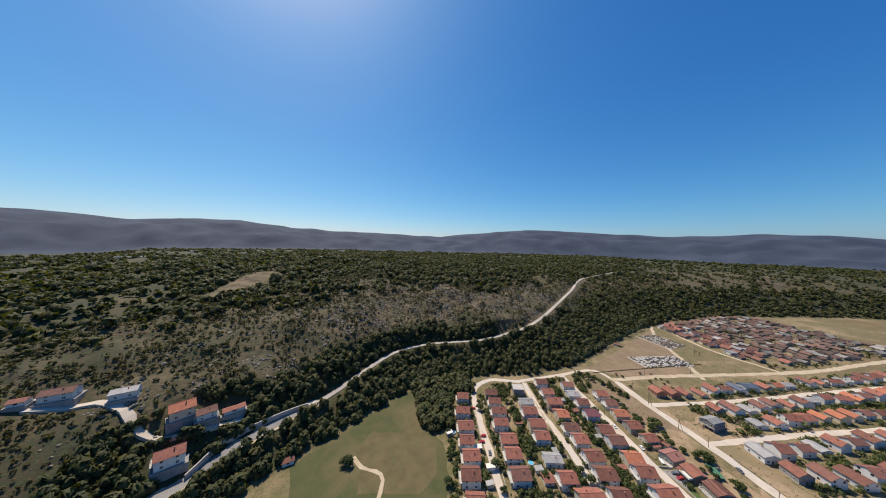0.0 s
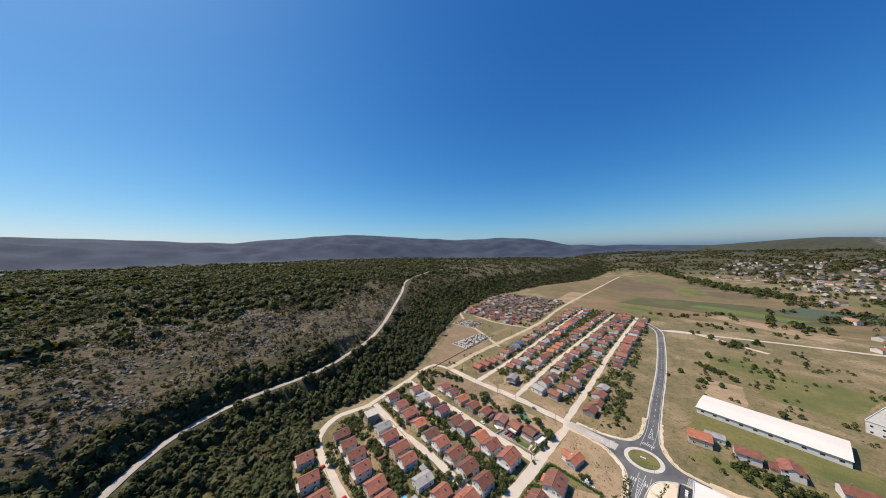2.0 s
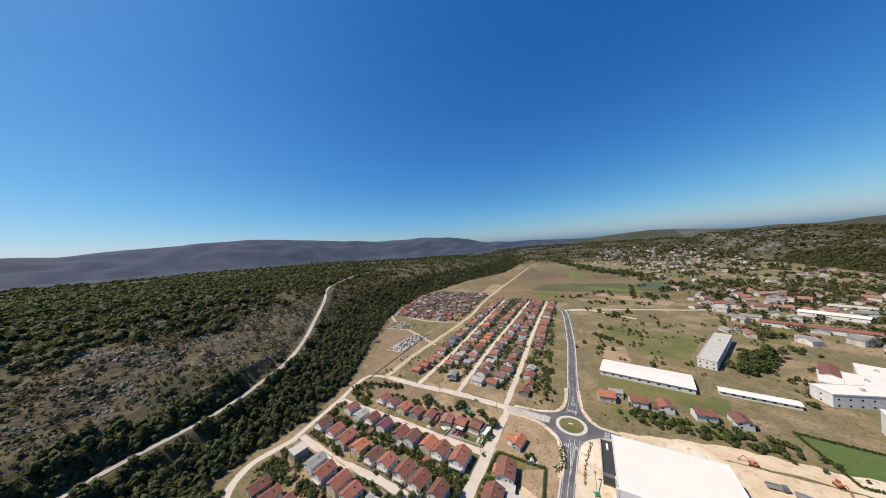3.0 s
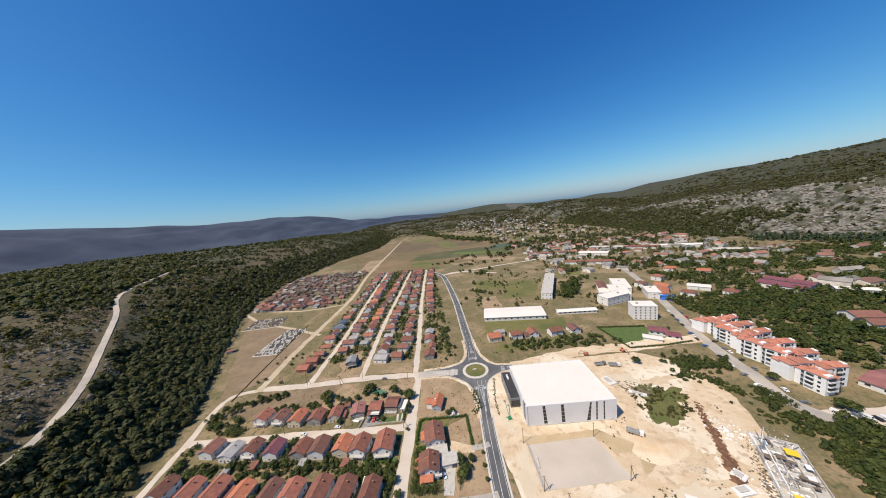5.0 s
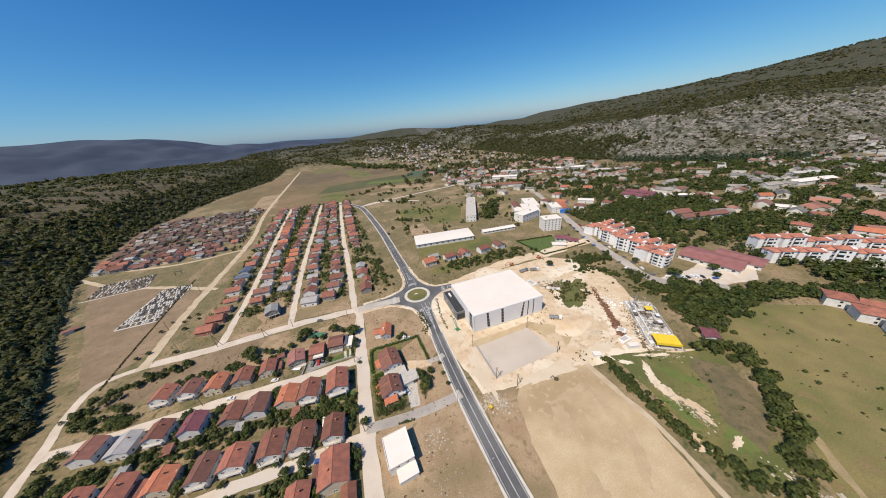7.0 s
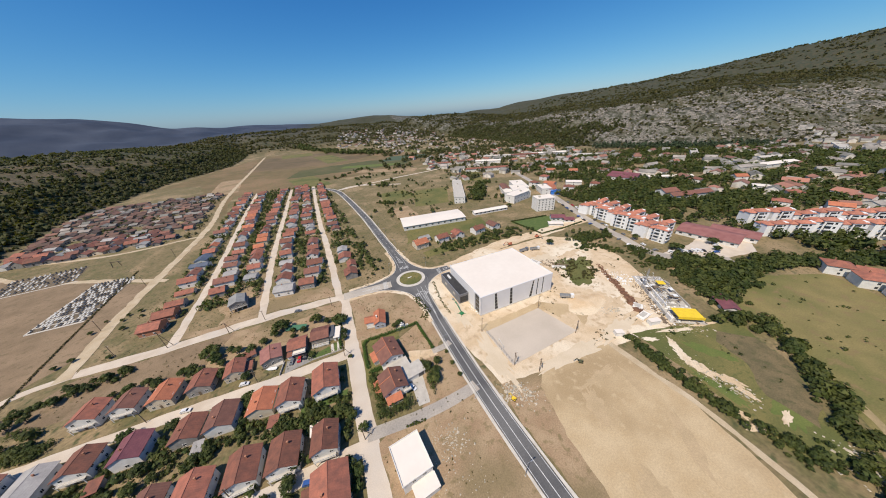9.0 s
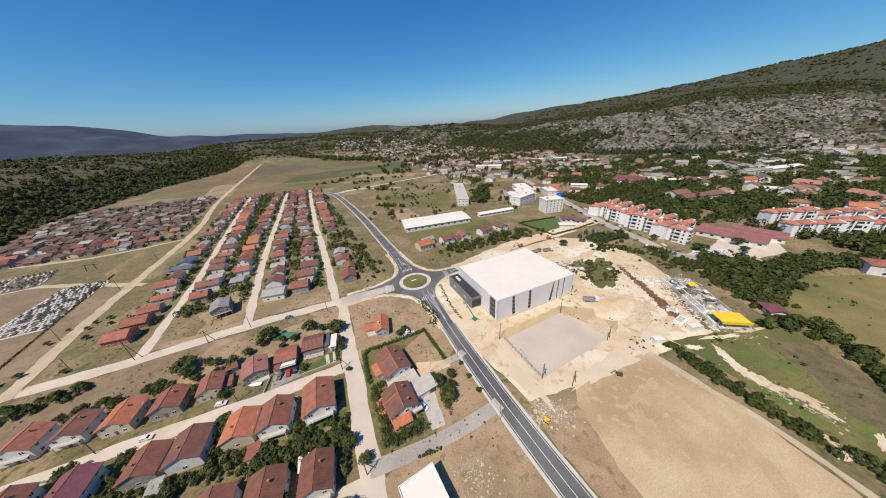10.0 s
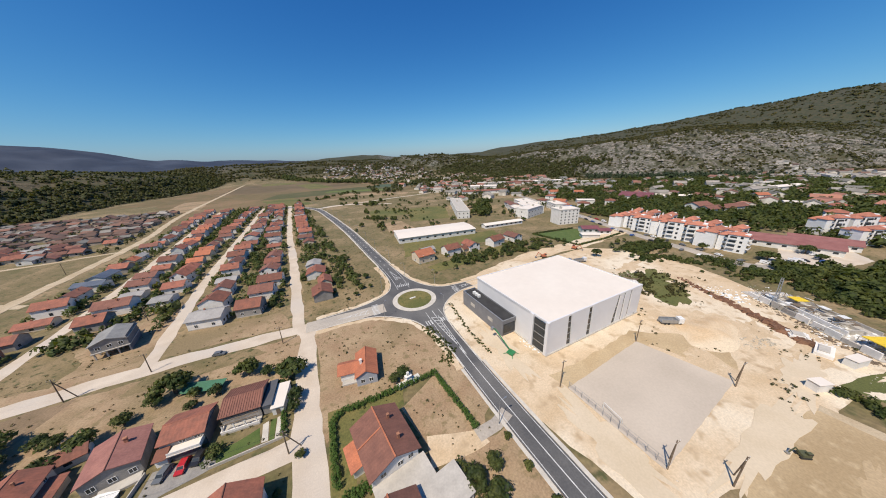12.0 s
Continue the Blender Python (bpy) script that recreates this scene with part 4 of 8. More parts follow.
grove("east_hill_scrub", scatter(52000, (420, 2200, 0, 1700), lambda x, y: (east_d(x, y) > 10) * (east_d(x, y) < 900) * (1 - 0.62 * karst_share(x, y)) * np.clip(0.75 + 0.8 * waves(x, y, 110, 51), 0.25, 1), 51),
      1.3, 3.6, 6, SCRUB, "scrub on the grey limestone hillside above the town", "scrub", 51, 0.7, 0.95)
grove("east_ridge_scrub", scatter(17000, (1000, 4200, -600, 2600), lambda x, y: (east_d(x, y) > 500) * (np.hypot(x, y) > 1900) * (np.hypot(x, y) < 4200) * np.clip(0.5 + 0.9 * waves(x, y, 260, 57), 0.05, 1), 57),
      5, 9, 4, SCRUB, "dark scrub on the high eastern ridge", "scrub", 57, 0.4, 1.0)
grove("far_hill_scrub", scatter(16000, (-900, 1300, 1300, 2700), lambda x, y: np.clip(0.5 + 0.8 * waves(x, y, 200, 53), 0.05, 1) * (height(x, y) > 8), 53),
      3.5, 7, 4, SCRUB, "scrub on the far hills closing the valley", "scrub", 53, 0.6, 0.95)
grove("conifer_wood", scatter(3600, (390, 900, 90, 420), lambda x, y: (east_d(x, y) > -34) * (east_d(x, y) < 14) * 1.0, 55),
      2.2, 3.2, 16, PINE, "row of dark conifers at the foot of the hill", "woodland", 55, 2.3)
grove("conifer_wood", scatter(14000, (480, 1050, 470, 1350), lambda x, y: (east_d(x, y) > -8) * (east_d(x, y) < 150 + 50 * waves(x, y, 120, 59)) * (1 - 0.5 * ease(east_d(x, y), 60, 150)), 56),
      2.4, 3.9, 6, LEAF, "dark wooded spur of the hill", "woodland", 56, 1.2, 0.9)


EAST_ROCK = mat("pale_limestone", (0.27, 0.25, 0.225), (0.16, 0.147, 0.13), 4, 0.5, 0.9, 0.6, island=0.35)


def lumps(name, places, lo, hi, material, label, category, seed):
    """Angular boulders half sunk in the ground, one mesh."""
    rng = np.random.RandomState(seed)
    n = len(places)
    base = np.array([(1, 1, 0), (-1, 1, 0), (-1, -1, 0), (1, -1, 0), (0.6, 0.5, 1), (-0.5, 0.7, 0.8), (-0.6, -0.5, 1.05), (0.5, -0.6, 0.75)], float)
    r = rng.uniform(lo, hi, n) * rng.choice([0.6, 1, 1, 1.7], n)
    v = base[None] * (1 + 0.3 * rng.normal(size=(n, 8, 3))) * r[:, None, None] * np.array([1.0, 1.0, 0.75])
    a = rng.uniform(0, 6.28, n)[:, None]
    v = np.stack([v[..., 0] * np.cos(a) - v[..., 1] * np.sin(a), v[..., 0] * np.sin(a) + v[..., 1] * np.cos(a), v[..., 2] - 0.2 * r[:, None]], -1) + places[:, None]
    f = np.array([(0, 1, 5, 4), (1, 2, 6, 5), (2, 3, 7, 6), (3, 0, 4, 7), (4, 5, 6, 7)])
    corners = v[:, f].reshape(-1, 3)
    return tagged(new(name, quads_mesh(name, corners, material)), label, category, kind="stuff")


lumps("limestone_rocks", scatter(70000, (-470, -20, -430, 60), lambda x, y: off_roads(x, y) * karst_share(x, y) * np.clip(0.5 + 1.0 * waves(x, y, 32, 61), 0, 1), 61), 0.3, 1.0, ROCK, "grey limestone outcrops on the hillside", "rocks", 61)
lumps("limestone_rocks", scatter(90000, (560, 1700, 40, 1000), lambda x, y: (east_d(x, y) < 380) * karst_share(x, y) * np.clip(0.45 + 1.1 * waves(x, y, 60, 63), 0, 1), 63), 0.7, 2.6, EAST_ROCK, "grey limestone cliffs above the town", "rocks", 63)
grove("valley_trees", scatter(13500, (300, 900, -130, 330), lambda x, y: np.clip(0.5 + 0.9 * waves(x, y, 60, 65), 0, 1) * (east_d(x, y) < -10), 65), 2.0, 3.8, 13, BUSH_LEAF, "leafy trees between the town houses", "woodland", 65, 1.05, 0.55)
grove("valley_trees", scatter(5600, (60, 620, 460, 1900), lambda x, y: (waves(x, y, 90, 67) > 0.12) * (east_d(x, y) < -10) * 0.8, 67), 2.4, 4.6, 9, LEAF, "tree belts along the valley", "woodland", 67, 1.0, 0.9)
grove("valley_trees", scatter(4200, (165, 600, 285, 740), lambda x, y: np.clip(0.35 + 0.9 * waves(x, y, 70, 66), 0, 1) * (east_d(x, y) < -6), 66), 2.0, 3.8, 9, LEAF, "dark trees between the works and houses of the valley", "woodland", 66, 1.1, 0.6)
grove("field_bushes", scatter(1000, (-20, 330, 130, 480), lambda x, y: (waves(x, y, 70, 69) > 0.3) * 0.8 * (np.abs(x - 125) > 35), 69), 1.4, 2.8, 20, BUSH_LEAF, "bushes scattered over the meadows", "bushes", 69)

low_wood = scatter(3000, (-205, -103, -245, -165), lambda x, y: (y > np.interp(x, [-180, -143, -116, -103], [-236, -223, -217, -201])) * (y < np.where(x < -163, -172, -194)) * (np.hypot(x + 108, y + 196) > 7) * 0.6, 70)
grove("riverside_wood", low_wood, 1.6, 3.0, 20, LEAF, "trees of the riverside wood behind the houses", "woodland", 70, 1.1)


# ---- small building kit ----
class Kit:
    """Collects boxes and faces for one part."""

    def __init__(self):
        self.v, self.f = [], []

    def add(self, verts, faces):
        k = len(self.v)
        self.v += [tuple(p) for p in verts]
        self.f += [tuple(i + k for i in q) for q in faces]
        return self

    def box(self, x0, y0, z0, x1, y1, z1):
        v = [(x0, y0, z0), (x1, y0, z0), (x1, y1, z0), (x0, y1, z0), (x0, y0, z1), (x1, y0, z1), (x1, y1, z1), (x0, y1, z1)]
        return self.add(v, [(3, 2, 1, 0), (4, 5, 6, 7), (0, 1, 5, 4), (1, 2, 6, 5), (2, 3, 7, 6), (3, 0, 4, 7)])

    def beam(self, a, b, w, h=None):
        """A square bar from a to b."""
        a, b, h = Vector(a), Vector(b), h or w
        t = (b - a).normalized()
        s = t.cross(Vector((0, 0, 1)) if abs(t.z) < 0.95 else Vector((1, 0, 0))).normalized()
        u = s.cross(t)
        v = [p + s * i * w / 2 + u * j * h / 2 for p in (a, b) for i, j in ((-1, -1), (1, -1), (1, 1), (-1, 1))]
        return self.add(v, [(3, 2, 1, 0), (4, 5, 6, 7), (0, 1, 5, 4), (1, 2, 6, 5), (2, 3, 7, 6), (3, 0, 4, 7)])

    def tube(self, a, b, r0, r1, n=8):
        a, b = Vector(a), Vector(b)
        t = (b - a).normalized()
        s = t.cross(Vector((0, 0, 1)) if abs(t.z) < 0.95 else Vector((1, 0, 0))).normalized()
        u = s.cross(t)
        v = [p + (s * math.cos(6.2832 * i / n) + u * math.sin(6.2832 * i / n)) * r for p, r in ((a, r0), (b, r1)) for i in range(n)]
        f = [(i, (i + 1) % n, (i + 1) % n + n, i + n) for i in range(n)]
        return self.add(v, f + [tuple(range(n))[::-1], tuple(range(n, 2 * n))])

    def mesh(self, name, material):
        return mesh_of(name, self.v, self.f, material)


def part(name, kit, material, parent, label=""):
    ob = new(name, kit.mesh(name, material) if isinstance(kit, Kit) else kit)
    ob.parent = parent
    return tagged(ob, label)


def thing(name, label, category, group="", x=0.0, y=0.0, z=None, turn=0.0):
    ob = tagged(new(name), label, category, group)
    ob.matrix_basis = pose(x, y, float(height(x, y)) if z is None else z, 0, 0, turn)
    return ob


WINDOW_FRAME = Kit().box(-0.7, -0.06, 0, 0.7, 0.03, 0.1).box(-0.7, -0.06, 1.3, 0.7, 0.03, 1.4).box(-0.7, -0.06, 0.1, -0.6, 0.03, 1.3).box(0.6, -0.06, 0.1, 0.7, 0.03, 1.3).box(-0.04, -0.05, 0.1, 0.04, 0.02, 1.3).mesh("window_frame", FRAME_PAINT)
PANE = Kit().box(-0.6, -0.02, 0.1, 0.6, 0.02, 1.3).mesh("pane", GLASS)
FAR_WINDOW = Kit().box(-0.65, -0.05, 0, 0.65, 0.02, 1.35).mesh("window", GLASS)
DOOR = Kit().box(-0.5, -0.08, 0, 0.5, 0.03, 2.1).box(-0.6, -0.05, 2.1, 0.6, 0.03, 2.2).mesh("door", WOOD)


def window(parent, x, y, z, turn, near):
    w = new("window", WINDOW_FRAME if near else FAR_WINDOW)
    w.parent = parent
    w.matrix_basis = pose(x, y, z, 0, 0, turn)
    if near:
        p = new("pane", PANE)
        p.parent = w
    return w


def gable_walls(w, l, h, rise):
    k, a, b = Kit(), w / 2, l / 2
    v = [(-a, -b, -0.6), (a, -b, -0.6), (a, b, -0.6), (-a, b, -0.6), (-a, -b, h), (a, -b, h), (a, b, h), (-a, b, h), (0, -b, h + rise), (0, b, h + rise)]
    return k.add(v, [(0, 1, 5, 8, 4), (1, 2, 6, 5), (2, 3, 7, 9, 6), (3, 0, 4, 7), (4, 8, 9, 7), (5, 6, 9, 8)])


def gable_roof(w, l, h, rise, out=0.6, thick=0.2):
    """Two sloping slabs with overhanging eaves and a ridge."""
    k, b = Kit(), l / 2 + out * 0.8
    s = rise / (w / 2)
    e, z = w / 2 + out, h - out * s
    lift = 0.06
    for m in (-1, 1):
        v = [(m * e, -b, z + lift), (m * e, b, z + lift), (0, b, h + rise + lift), (0, -b, h + rise + lift)]
        v += [(x, y, q + thick) for x, y, q in v]
        f = [(0, 1, 2, 3), (7, 6, 5, 4), (0, 4, 5, 1), (1, 5, 6, 2), (2, 6, 7, 3), (3, 7, 4, 0)]
        k.add(v, f if m > 0 else [q[::-1] for q in f])
    return k


def hip_roof(w, l, h, rise, out=0.6, thick=0.2):
    k, a, b = Kit(), w / 2 + out, l / 2 + out
    r = max(0.3, l / 2 - w / 2)
    v = [(-a, -b, h), (a, -b, h), (a, b, h), (-a, b, h), (-a, -b, h + thick), (a, -b, h + thick), (a, b, h + thick), (-a, b, h + thick), (0, -r, h + rise), (0, r, h + rise)]
    return k.add(v, [(3, 2, 1, 0), (0, 1, 5, 4), (1, 2, 6, 5), (2, 3, 7, 6), (3, 0, 4, 7), (4, 5, 8), (5, 6, 9, 8), (6, 7, 9), (7, 4, 8, 9)])


def house(label, w, l, h, rise, walls, roof, near=True, hip=False, annex=0, balcony=False, group="houses along the streets", chimney=True):
    """A dwelling with its ridge along y and its front towards -y."""
    root = thing("house", label, "house", group, z=0)
    part("wall", gable_walls(w, l, h, rise) if not hip else Kit().box(-w / 2, -l / 2, -0.6, w / 2, l / 2, h), walls, root)
    top = part("roof", hip_roof(w, l, h, rise) if hip else gable_roof(w, l, h, rise), roof, root)
    if not hip:
        ridge = part("ridge_cap", Kit().tube((0, -l / 2 - 0.5, h + rise + 0.22), (0, l / 2 + 0.5, h + rise + 0.22), 0.16, 0.16, 6), roof, top) if near else None
    if chimney:
        c = part("chimney", Kit().box(w * 0.14, l * 0.12, h, w * 0.14 + 0.5, l * 0.12 + 0.5, h + rise + 0.5).box(w * 0.14 - 0.06, l * 0.12 - 0.06, h + rise + 0.5, w * 0.14 + 0.56, l * 0.12 + 0.56, h + rise + 0.6), BRICK_WALL, root)
    storeys = 2 if h > 4.6 else 1
    for s in range(storeys):
        z = 0.9 + 2.8 * s
        for x in ((-w * 0.28, w * 0.28) if near or s else (-w * 0.25,)):
            window(root, x, -l / 2, z, 0, near)
        for y in (-l * 0.25, l * 0.25) if near else (0,):
            window(root, -w / 2, y, z, -90, near)
            window(root, w / 2, y, z, 90, near)
    if near:
        window(root, 0, l / 2, 0.9, 180, near)
        d = new("door", DOOR)
        d.parent, d.matrix_basis = root, pose(0, -l / 2, 0, 0, 0, 0)
        part("plinth", Kit().box(-w / 2 - 0.06, -l / 2 - 0.06, -0.6, w / 2 + 0.06, l / 2 + 0.06, 0.35), CONCRETE, root, "grey concrete plinth")
    if balcony:
        b = part("balcony", Kit().box(-w * 0.42, -l / 2 - 1.6, 2.65, w * 0.42, -l / 2, 2.85), CONCRETE, root)
        rail = Kit().beam((-w * 0.42, -l / 2 - 1.55, 3.75), (w * 0.42, -l / 2 - 1.55, 3.75), 0.07)
        for i in range(9):
            x = -w * 0.42 + w * 0.84 * i / 8
            rail.beam((x, -l / 2 - 1.55, 2.85), (x, -l / 2 - 1.55, 3.75), 0.05)
        part("railing", rail, FRAME_PAINT, b)
        for x in (-w * 0.4, w * 0.4):
            part("post", Kit().box(x - 0.12, -l / 2 - 1.55, 0, x + 0.12, -l / 2 - 1.31, 2.65), walls, root)
    if annex:
        a = part("annex", Kit().box(w / 2, -l * 0.3, -0.5, w / 2 + annex, l * 0.3, 2.7), walls, root)
        v = Kit().add([(w / 2, -l * 0.35, 3.5), (w / 2 + annex + 0.5, -l * 0.35, 2.75), (w / 2 + annex + 0.5, l * 0.35, 2.75), (w / 2, l * 0.35, 3.5),
                       (w / 2, -l * 0.35, 3.65), (w / 2 + annex + 0.5, -l * 0.35, 2.9), (w / 2 + annex + 0.5, l * 0.35, 2.9), (w / 2, l * 0.35, 3.65)],
                      [(3, 2, 1, 0), (4, 5, 6, 7), (0, 1, 5, 4), (1, 2, 6, 5), (2, 3, 7, 6), (3, 0, 4, 7)])
        part("lean_to_roof", v, roof, root)
    return root


def flat_house(label, w, l, h, walls, near=True):
    root = thing("house", label, "house", "houses along the streets", z=0)
    part("wall", Kit().box(-w / 2, -l / 2, -0.5, w / 2, l / 2, h), walls, root)
    part("roof_slab", Kit().box(-w / 2 - 0.5, -l / 2 - 0.5, h, w / 2 + 0.5, l / 2 + 0.5, h + 0.25), CONCRETE, root, "bare concrete roof slab")
    part("floor_slab", Kit().box(-w / 2 - 0.4, -l / 2 - 1.2, 2.9, w / 2 + 0.4, -l / 2, 3.1), CONCRETE, root)
    for s in range(2):
        for x in (-w * 0.3, 0, w * 0.3):
            window(root, x, -l / 2, 0.8 + 3.0 * s, 0, False)
        for y in (-l * 0.25, l * 0.25):
            window(root, w / 2, y, 0.8 + 3.0 * s, 90, False)
    return root


NEAR = {
    "a": house("white rendered two-storey house with red tiled gable roof", 9.6, 12, 5.4, 2.5, WHITE_WALL, TILE, balcony=True),
    "b": house("cream house with bright orange tiled gable roof", 10, 11.5, 4.8, 2.4, CREAM_WALL, ORANGE_TILE),
    "c": house("white house with brown tiled gable roof", 9.4, 12, 5.0, 2.3, WHITE_WALL, BROWN_TILE, balcony=True),
    "d": house("unfinished bare block house with red tiled roof", 9.2, 11, 4.4, 2.4, GREY_WALL, TILE),
    "e": house("large cream house with red tiled roof and side annex", 10.4, 13, 5.6, 2.7, CREAM_WALL, TILE, annex=3.2),
    "f": house("white house with grey sheet metal roof", 9.0, 13, 4.2, 1.5, WHITE_WALL, GREY_ROOF),
    "g": house("white house with maroon sheet metal roof", 9.6, 12, 5.0, 2.2, WHITE_WALL, PURPLE_ROOF),
    "h": flat_house("unfinished grey block house with flat concrete roof", 9.5, 11, 6.2, GREY_WALL),
    "i": house("hollow brick house with dull red tiled roof", 9.0, 11.5, 4.6, 2.3, BRICK_WALL, TILE),
    "s": house("small garden shed with red tiled roof", 4.5, 6, 2.3, 1.0, WHITE_WALL, TILE, near=False, chimney=False),
}
MID = {
    "a": house("white house with red tiled gable roof", 9.5, 12, 4.8, 2.4, WHITE_WALL, TILE, near=False),
    "b": house("cream house with orange tiled gable roof", 9.2, 11.5, 4.4, 2.3, CREAM_WALL, ORANGE_TILE, near=False),
    "c": house("white house with brown tiled gable roof", 9.5, 12.5, 4.7, 2.3, WHITE_WALL, BROWN_TILE, near=False),
    "d": house("bare block house with red tiled roof", 9.0, 11, 4.4, 2.4, GREY_WALL, TILE, near=False),
    "f": house("low house with grey sheet roof", 8.5, 11, 3.2, 1.3, WHITE_WALL, GREY_ROOF, near=False, chimney=False),
    "j": house("house with slate blue sheet roof", 9.5, 14, 4.4, 1.6, WHITE_WALL, BLUE_ROOF, near=False, chimney=False),
    "k": house("low hut with weathered brown tiled roof", 7.5, 10, 2.8, 1.8, GREY_WALL, BROWN_TILE, near=False, chimney=False, group="village houses"),
    "r": house("low village house with faded red tiled roof", 8.0, 10.5, 3.0, 2.0, CREAM_WALL, TILE, near=False, group="village houses"),
    "t": house("town house with red hipped roof", 11, 13, 6.2, 2.6, WHITE_WALL, TILE, near=False, hip=True, group="town houses"),
    "o": house("white town house with bright orange roof", 11, 16, 6.0, 2.6, WHITE_WALL, ORANGE_TILE, near=False, group="town houses"),
    "w": house("white flat town building with pale sheet roof", 14, 24, 5.0, 0.8, WHITE_WALL, WHITE_ROOF, near=False, chimney=False, group="town houses"),
}
rng = random.Random(7)
USED = set()
SPOTS = []


def stand(kind, key, x, y, turn=0.0, size=None, z=None):
    """Moves the first of a kind to its place, and copies it after that."""
    s = size or (rng.uniform(0.93, 1.07), rng.uniform(0.92, 1.08), rng.uniform(0.92, 1.08))
    ob = kind[key]
    if kind is not None and "house" in ob.name:
        SPOTS.append((x, y))
    m = pose(x, y, float(height(x, y)) if z is None else z, 0, 0, turn)
    if (id(kind), key) not in USED:
        USED.add((id(kind), key))
        ob.matrix_basis, ob.scale = m, s
        return ob
    first = ob.scale.copy()
    made = copy_thing(ob, m)
    made.scale = s
    return made


# ---- houses of the near block: rows along the three gravel streets ----
for y, xs, kinds in ((-48, (-159, -145.5, -131.5, -117), "acbd"), (-74, (-176, -160, -146, -130, -112, -100, -85, -73), "cfagdcba"),
                     (-99.5, (-179, -161, -145, -129, -113, -100, -85, -71.5, -57), "aaebcaaaa"), (-126, (-166, -146, -131, -116, -103, -84, -68), "hfaeafa"),
                     (-154, (-160, -145, -131, -116, -99, -86, -70), "daaaeac"), (-183, (-152, -130, -112, -97, -83, -69, -52), "aaaaaaa")):
    for x, k in zip(xs, kinds):
        stand(NEAR, k, x, y + rng.uniform(-1.2, 1.2), rng.uniform(-3, 3) + (180 if y in (-74, -126, -183) and k not in "af" else 0), (rng.uniform(0.9, 1.06), rng.uniform(0.8, 0.98), rng.uniform(0.9, 1.08)))
stand(NEAR, "a", -58, -73, 4, (1.12, 1.1, 1.05))
stand(NEAR, "e", -54.5, -118, 183, (1.1, 1.05, 1.0))
stand(NEAR, "s", -100.6, -36.6, 110, (1, 1, 1))
stand(NEAR, "e", -103.5, -46.5, 8, (0.8, 0.75, 0.75))
stand(NEAR, "s", -48.5, -128, 5, (1.1, 1, 1.2))
stand(NEAR, "s", -70, -136, 5, (1.3, 1, 1.1))
stand(NEAR, "i", -168, 14, 88)
stand(NEAR, "i", -167, 27, 92)
stand(NEAR, "f", -92, 24, 84, (1.1, 1, 1.1))
stand(NEAR, "d", -76, 26, 84)

# ---- houses of the middle block, along the three long streets ----
for line, west0, east0 in ((ST_A, 40, 44), (ST_B, 60, 40), (ST_C, 42, 26)):
    for side, start in ((-1, west0), (1, east0)):
        y, n = start, 0
        while y < 424:
            x = float(np.interp(y, [p[1] for p in line], [p[0] for p in line])) + side * rng.uniform(12.5, 14.5)
            if not (line is ST_C and side > 0 and 85 < y < 135) and rng.random() < 0.95:
                k = rng.choice("aaaabacccdfr") if not (line is ST_A and side < 0 and 100 < y < 135) else "j"
                stand(MID, k, x + rng.uniform(-1.5, 1.5), y, rng.choice((0, 90, 90)) + rng.uniform(-5, 5) + (180 if side > 0 else 0), (rng.uniform(0.82, 1.1), rng.uniform(0.8, 1.12), rng.uniform(0.8, 1.12)))
            y += rng.uniform(14.5, 17.5)

# ---- the crowded village below the ridge, its nearest houses one by one ----
FAR_WALL = mat("far_house_walls", (0.70, 0.67, 0.62), (0.44, 0.40, 0.35), 9, 0.6, 0.9, 0.0, island=0.2)
FAR_TILE = mat("far_roof_tiles", (0.185, 0.098, 0.074), (0.105, 0.074, 0.062), 15, 0.6, 0.9, 0.0, island=0.35)
FAR_GREY = mat("far_grey_roofs", (0.30, 0.28, 0.26), (0.19, 0.175, 0.16), 15, 0.6, 0.9, 0.0, island=0.3)


def house_cluster(name, label, spots, tiles=FAR_TILE, walls=FAR_WALL):
    """Houses too far to tell apart, one mesh: x, y, turn, width, length, height, grey roof or not."""
    me_v, me_f, slots = [], [], []
    for x, y, turn, w, l, h, grey in spots:
        m = pose(x, y, float(height(x, y)), 0, 0, turn)
        for kit, slot in ((gable_walls(w, l, h, h * 0.5), 0), (gable_roof(w, l, h, h * 0.5, 0.5), 2 if grey else 1), (Kit().box(-w * 0.3, -l / 2 - 0.05, 0.9, -w * 0.1, -l / 2 + 0.1, 2.2).box(w * 0.1, -l / 2 - 0.05, 0.9, w * 0.3, -l / 2 + 0.1, 2.2).box(w / 2 - 0.1, -1, 0.9, w / 2 + 0.05, 1, 2.2), 3)):
            k = len(me_v)
            me_v += [tuple(m @ Vector(p)) for p in kit.v]
            me_f += [tuple(i + k for i in q) for q in kit.f]
            slots += [slot] * len(kit.f)
    me = mesh_of(name, me_v, me_f)
    for material in (walls, tiles, FAR_GREY, GLASS):
        me.materials.append(material)
    me.polygons.foreach_set("material_index", slots)
    return tagged(new(name, me), label, "houses", kind="stuff")


